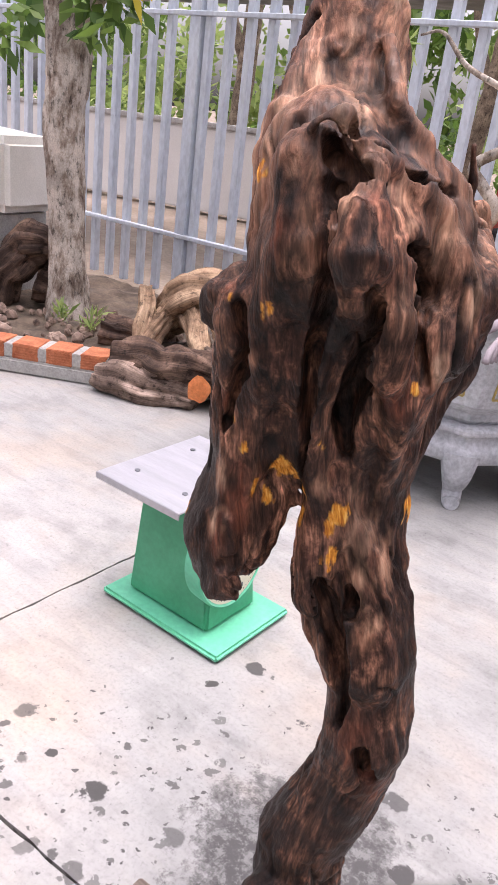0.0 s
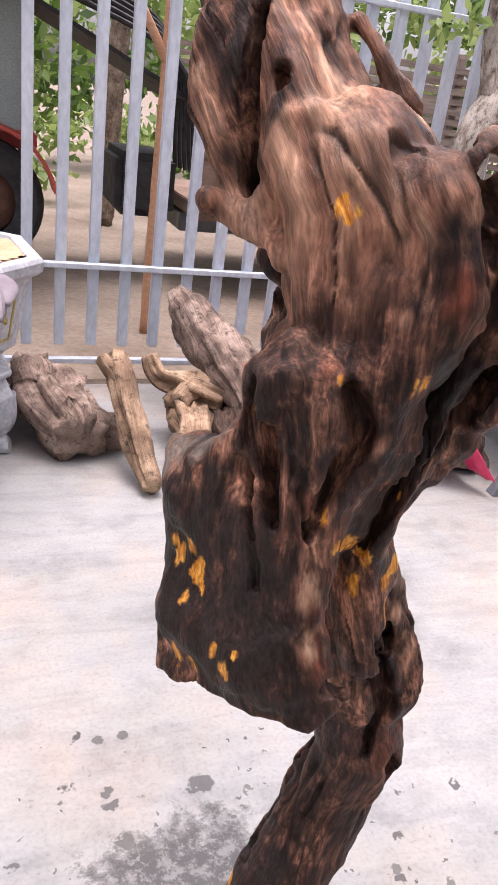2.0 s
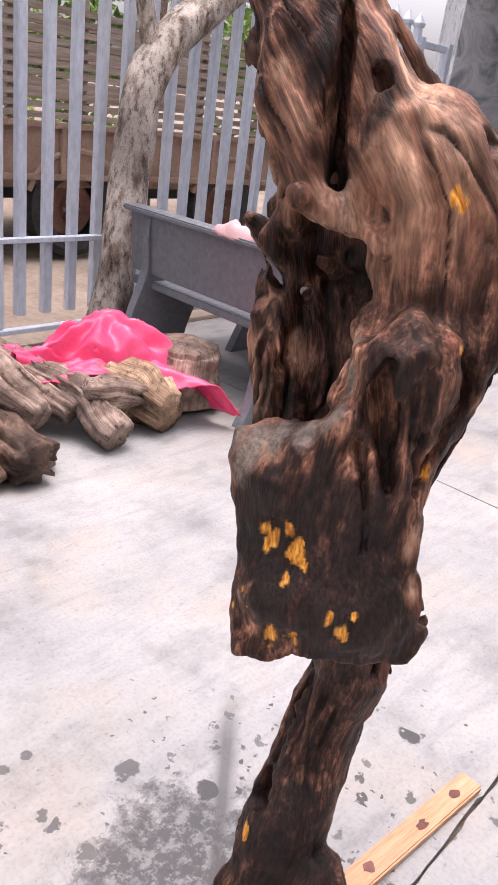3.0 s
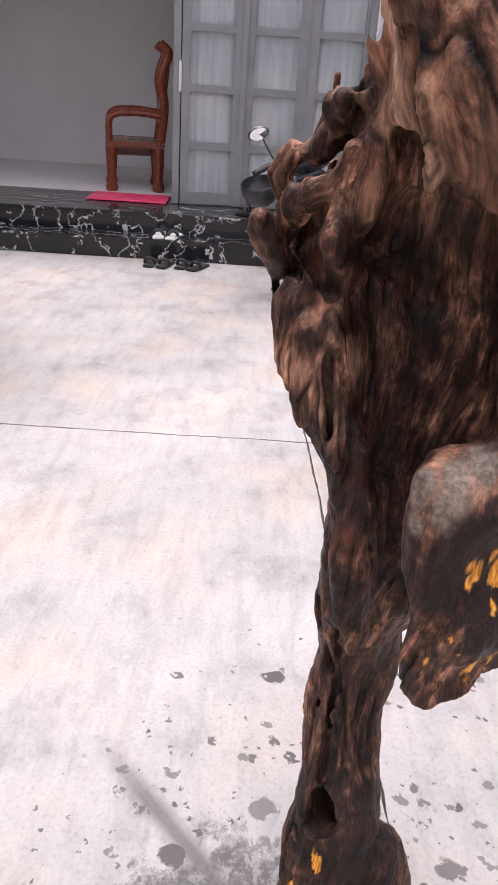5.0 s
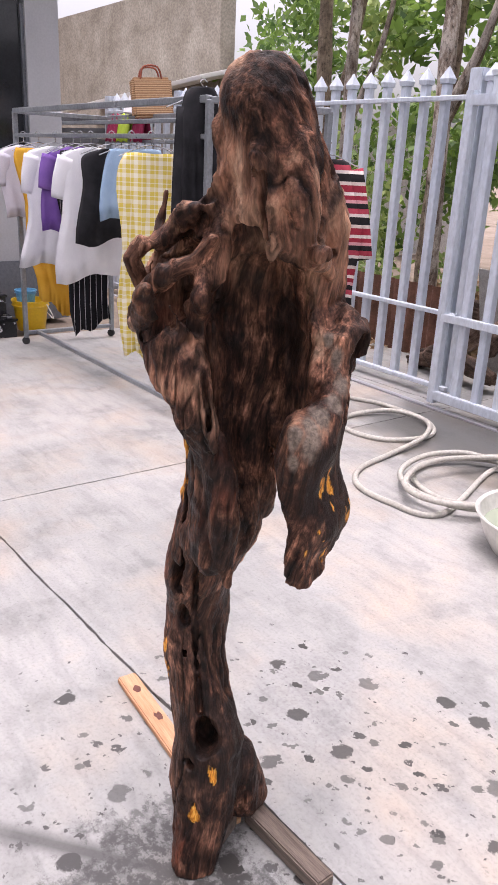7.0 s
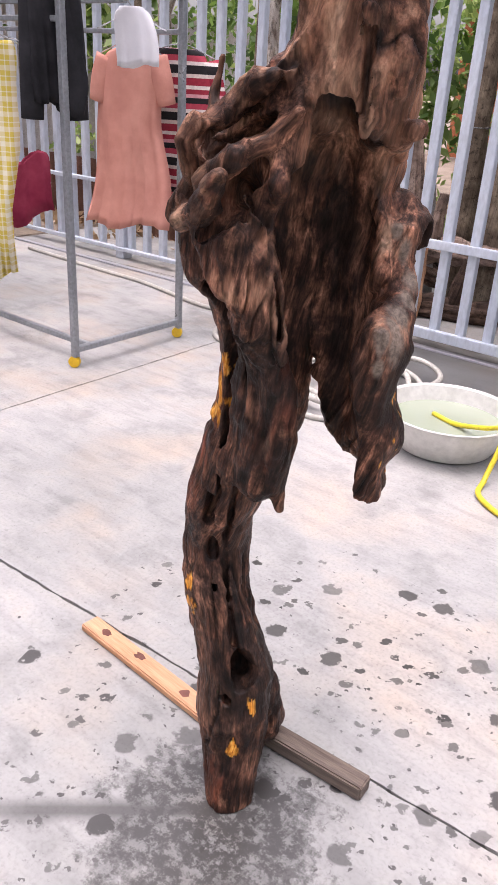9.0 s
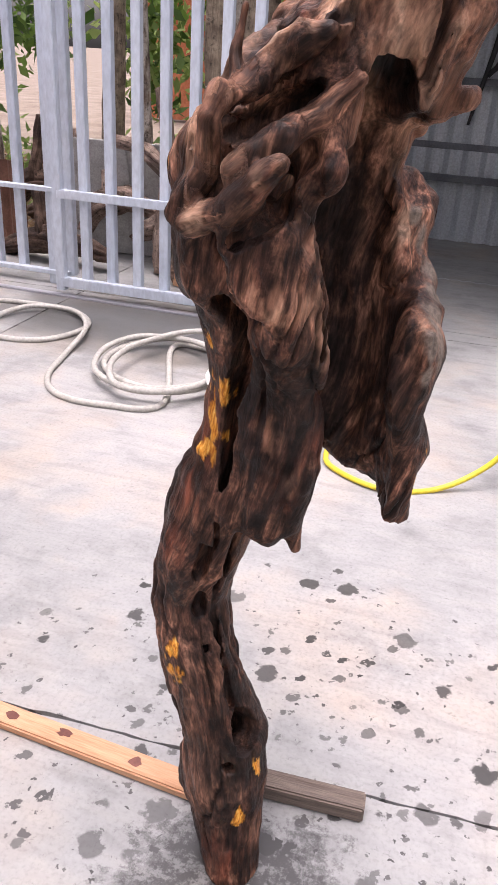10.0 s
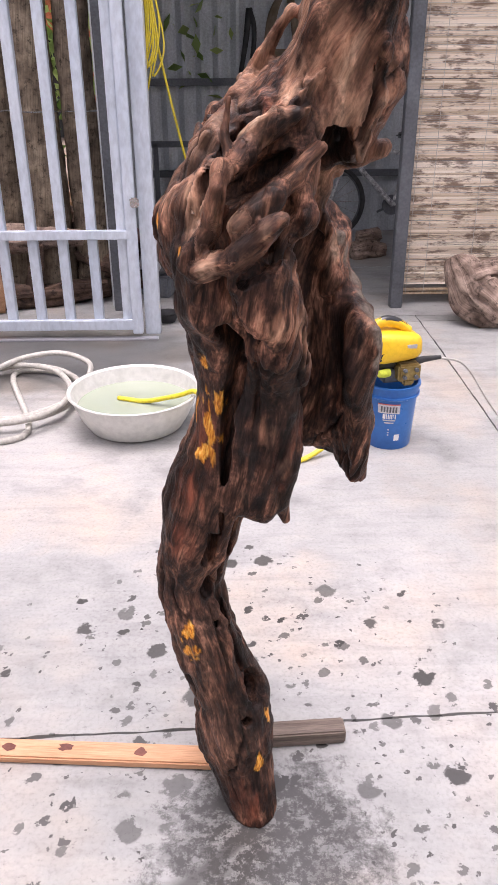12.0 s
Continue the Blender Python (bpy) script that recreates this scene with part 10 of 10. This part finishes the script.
def shed_contents():
    bike = thing("bicycle", "white and black speckled mountain bicycle leaning in the shed", "bicycle", m=pose(-2.36, -5.14, 0, 0, 0, 4) @ pose(0, 0, 0, 6, 0, 0))
    frame_mat = surface("speckled_frame_paint", (0.10, 0.10, 0.11), (0.88, 0.88, 0.88), 34, rough=0.35, relief=0.02, fine=90)
    for x in (0.0, 1.02):
        bm = bmesh.new()
        sweep(bm, [(x + 0.31 * math.cos(a), 0, 0.34 + 0.31 * math.sin(a)) for a in np.linspace(0, 2 * math.pi, 41)], 0.024, 10, False)
        w = part("wheel", bm, M["rubber"], bike)
        bm = bmesh.new()
        sweep(bm, [(x + 0.285 * math.cos(a), 0, 0.34 + 0.285 * math.sin(a)) for a in np.linspace(0, 2 * math.pi, 41)], 0.009, 8, False)
        part("rim", bm, M["steel_dark"], w)
        for k in range(16):
            a = 2 * math.pi * k / 16
            bm = bmesh.new()
            beam(bm, (x, 0, 0.34), (x + 0.285 * math.cos(a), 0, 0.34 + 0.285 * math.sin(a)), 0.003, 0.003, 0)
            part("spoke", bm, M["chrome"], w)
    for a, b, r in (((0.0, 0, 0.34), (0.42, 0, 0.30), 0.012), ((0.42, 0, 0.30), (0.30, 0, 0.80), 0.018), ((0.42, 0, 0.30), (0.86, 0, 0.74), 0.024), ((0.32, 0, 0.74), (0.84, 0, 0.84), 0.020), ((0.0, 0, 0.34), (0.32, 0, 0.72), 0.010), ((0.83, 0, 0.88), (0.88, 0, 0.66), 0.022), ((0.88, 0, 0.66), (1.02, 0, 0.34), 0.016)):
        bm = bmesh.new()
        sweep(bm, [a, b], r, 10)
        part("tube", bm, frame_mat, bike)
    part("saddle", boxes(((0.26, 0.13, 0.05), (0.28, 0, 0.90), (0, 0, 0), 0.02)), M["black_plastic"], bike)
    bm = bmesh.new()
    sweep(bm, smooth_path([(0.84, -0.3, 0.98), (0.80, 0, 0.96), (0.84, 0.3, 0.98)], 5), 0.013, 8)
    part("handlebar", bm, M["black_plastic"], bike)
    bm = bmesh.new()
    lathe(bm, [(0.03, -0.006), (0.09, -0.005), (0.09, 0.005), (0.03, 0.006)], 28, pose(0.42, -0.05, 0.30, 90, 0, 0))
    part("chainring", bm, M["steel_dark"], bike)
    part("crank", boxes(((0.16, 0.02, 0.02), (0.48, -0.07, 0.27), (0, 25, 0), 0.004)), M["steel_dark"], bike)
    canvas = cloth("tan_canvas", (0.12, 0.09, 0.065), (0.24, 0.19, 0.14))
    bag = thing("canvas_bag", "tan canvas bag hanging on the shed wall by its strap", "bag", m=pose(-0.92, -5.36, 1.25))
    part("body", boxes(((0.42, 0.14, 0.34), (0, 0, 0.17), (0, 0, 0), 0.05)), canvas, bag)
    bm = bmesh.new()
    for s in range(3):
        sweep(bm, smooth_path([(-0.16 + 0.03 * s, 0.05, 0.3), (-0.10 + 0.02 * s, 0.05, 0.62), (0.0, 0.04, 0.76), (0.12 - 0.02 * s, 0.05, 0.6), (0.17 - 0.03 * s, 0.05, 0.3)], 6), 0.02, 8)
    part("strap", bm, canvas, bag)
    bm = bmesh.new()
    sweep(bm, smooth_path([(-0.62, -5.36, 1.9), (-0.58, -5.34, 1.6), (-0.5, -5.34, 1.2), (-0.46, -5.34, 1.0)], 6), np.linspace(0.03, 0.012, 19), 8)
    sweep(bm, smooth_path([(-0.62, -5.36, 1.9), (-0.66, -5.34, 1.75), (-0.64, -5.34, 1.5), (-0.55, -5.34, 1.38)], 6), 0.022, 8)
    tagged(part("black_strap", bm, M["rubber"], None, smooth=180), "black webbing strap hanging on the shed wall", "strap")
    cord = surface("yellow_cord", (0.66, 0.50, 0.02), (0.78, 0.62, 0.05), 8, rough=0.5)
    tangle = thing("cord_tangle", "tangle of thin yellow cord hung on the gate post", "cord")
    g = random.Random(6)
    for k in range(8):
        dx = g.uniform(-0.05, 0.07)
        bm = bmesh.new()
        if k < 7:
            sweep(bm, smooth_path([(0.0, -2.52, 2.05), (-0.03 + dx, -2.5, 1.7), (0.02 + dx, -2.5, 1.35 + g.uniform(-0.15, 0.2)), (-0.05 + dx, -2.5, 1.6), (0.0, -2.52, 2.05)], 6), 0.005, 6)
        else:
            sweep(bm, smooth_path([(0.0, -2.52, 1.9), (-0.12, -2.55, 1.3), (-0.25, -2.7, 0.7), (-0.34, -2.8, 0.35)], 6), 0.007, 6)
        part("cord", bm, cord, tangle, smooth=180)
    grinder = thing("bench_grinder", "dusty grey bench grinder motor on the shed floor", "grinder", m=pose(0.06, -3.3, 0, 0, 0, 75))
    part("base", boxes(((0.28, 0.22, 0.16), (0, 0, 0.08), (0, 0, 0), 0.02)), M["steel_dark"], grinder)
    bm = bmesh.new()
    lathe(bm, [(0.03, -0.17), (0.09, -0.15), (0.115, -0.10), (0.115, 0.1), (0.09, 0.15), (0.03, 0.17)], 28, pose(0, 0, 0.26, 90, 0, 90))
    part("motor", bm, M["steel_dark"], grinder)
    bm = bmesh.new()
    lathe(bm, [(0.001, -0.02), (0.04, -0.02), (0.075, -0.012), (0.078, 0.012), (0.04, 0.02)], 28, pose(0.19, 0, 0.26, 0, 90, 0))
    part("wheel", bm, M["tray_steel"], grinder, "pale grinding wheel")
    rag = draped_cloth("rag", "crumpled dark rag on the grinder", cloth("dark_rag", (0.10, 0.06, 0.06), (0.26, 0.16, 0.15)), pose(0.08, -3.28, 0.40, 0, 0, 20), 0.3, 0.24, 8, 0.06, "rag", 20, 0.2)
    for x, y, lab in ((-0.03, -2.62, "black rubber bowl on the floor by the gate"), (-0.33, -3.0, "dark plastic bowl on the shed floor")):
        bm = bmesh.new()
        lathe(bm, [(0.001, 0.004), (0.05, 0.004), (0.075, 0.06), (0.08, 0.064), (0.07, 0.06), (0.046, 0.012), (0.001, 0.012)], 28, pose(x, y, 0), False)
        tagged(part("bowl", bm, M["rubber"], None), lab, "bowl", "bowls at the gate")
    tray = part("yellow_tub", boxes(((0.10, 0.07, 0.045), (-0.14, -2.72, 0.024), (0, 0, 20), 0.012)), M["yellow_plastic"], None)
    tagged(tray, "small yellow plastic tub on the floor by the gate", "tub")
    shelf = part("rack_rail", boxes(((1.3, 0.04, 0.05), (-0.4, -4.9, 0.86), (0, 0, 0), 0.004), ((0.04, 0.04, 0.86), (-1.0, -4.9, 0.43)), ((0.04, 0.04, 0.86), (0.2, -4.9, 0.43))), M["steel_dark"], None)
    tagged(shelf, "dark steel rail frame standing along the shed wall", "rack")


shed_contents()
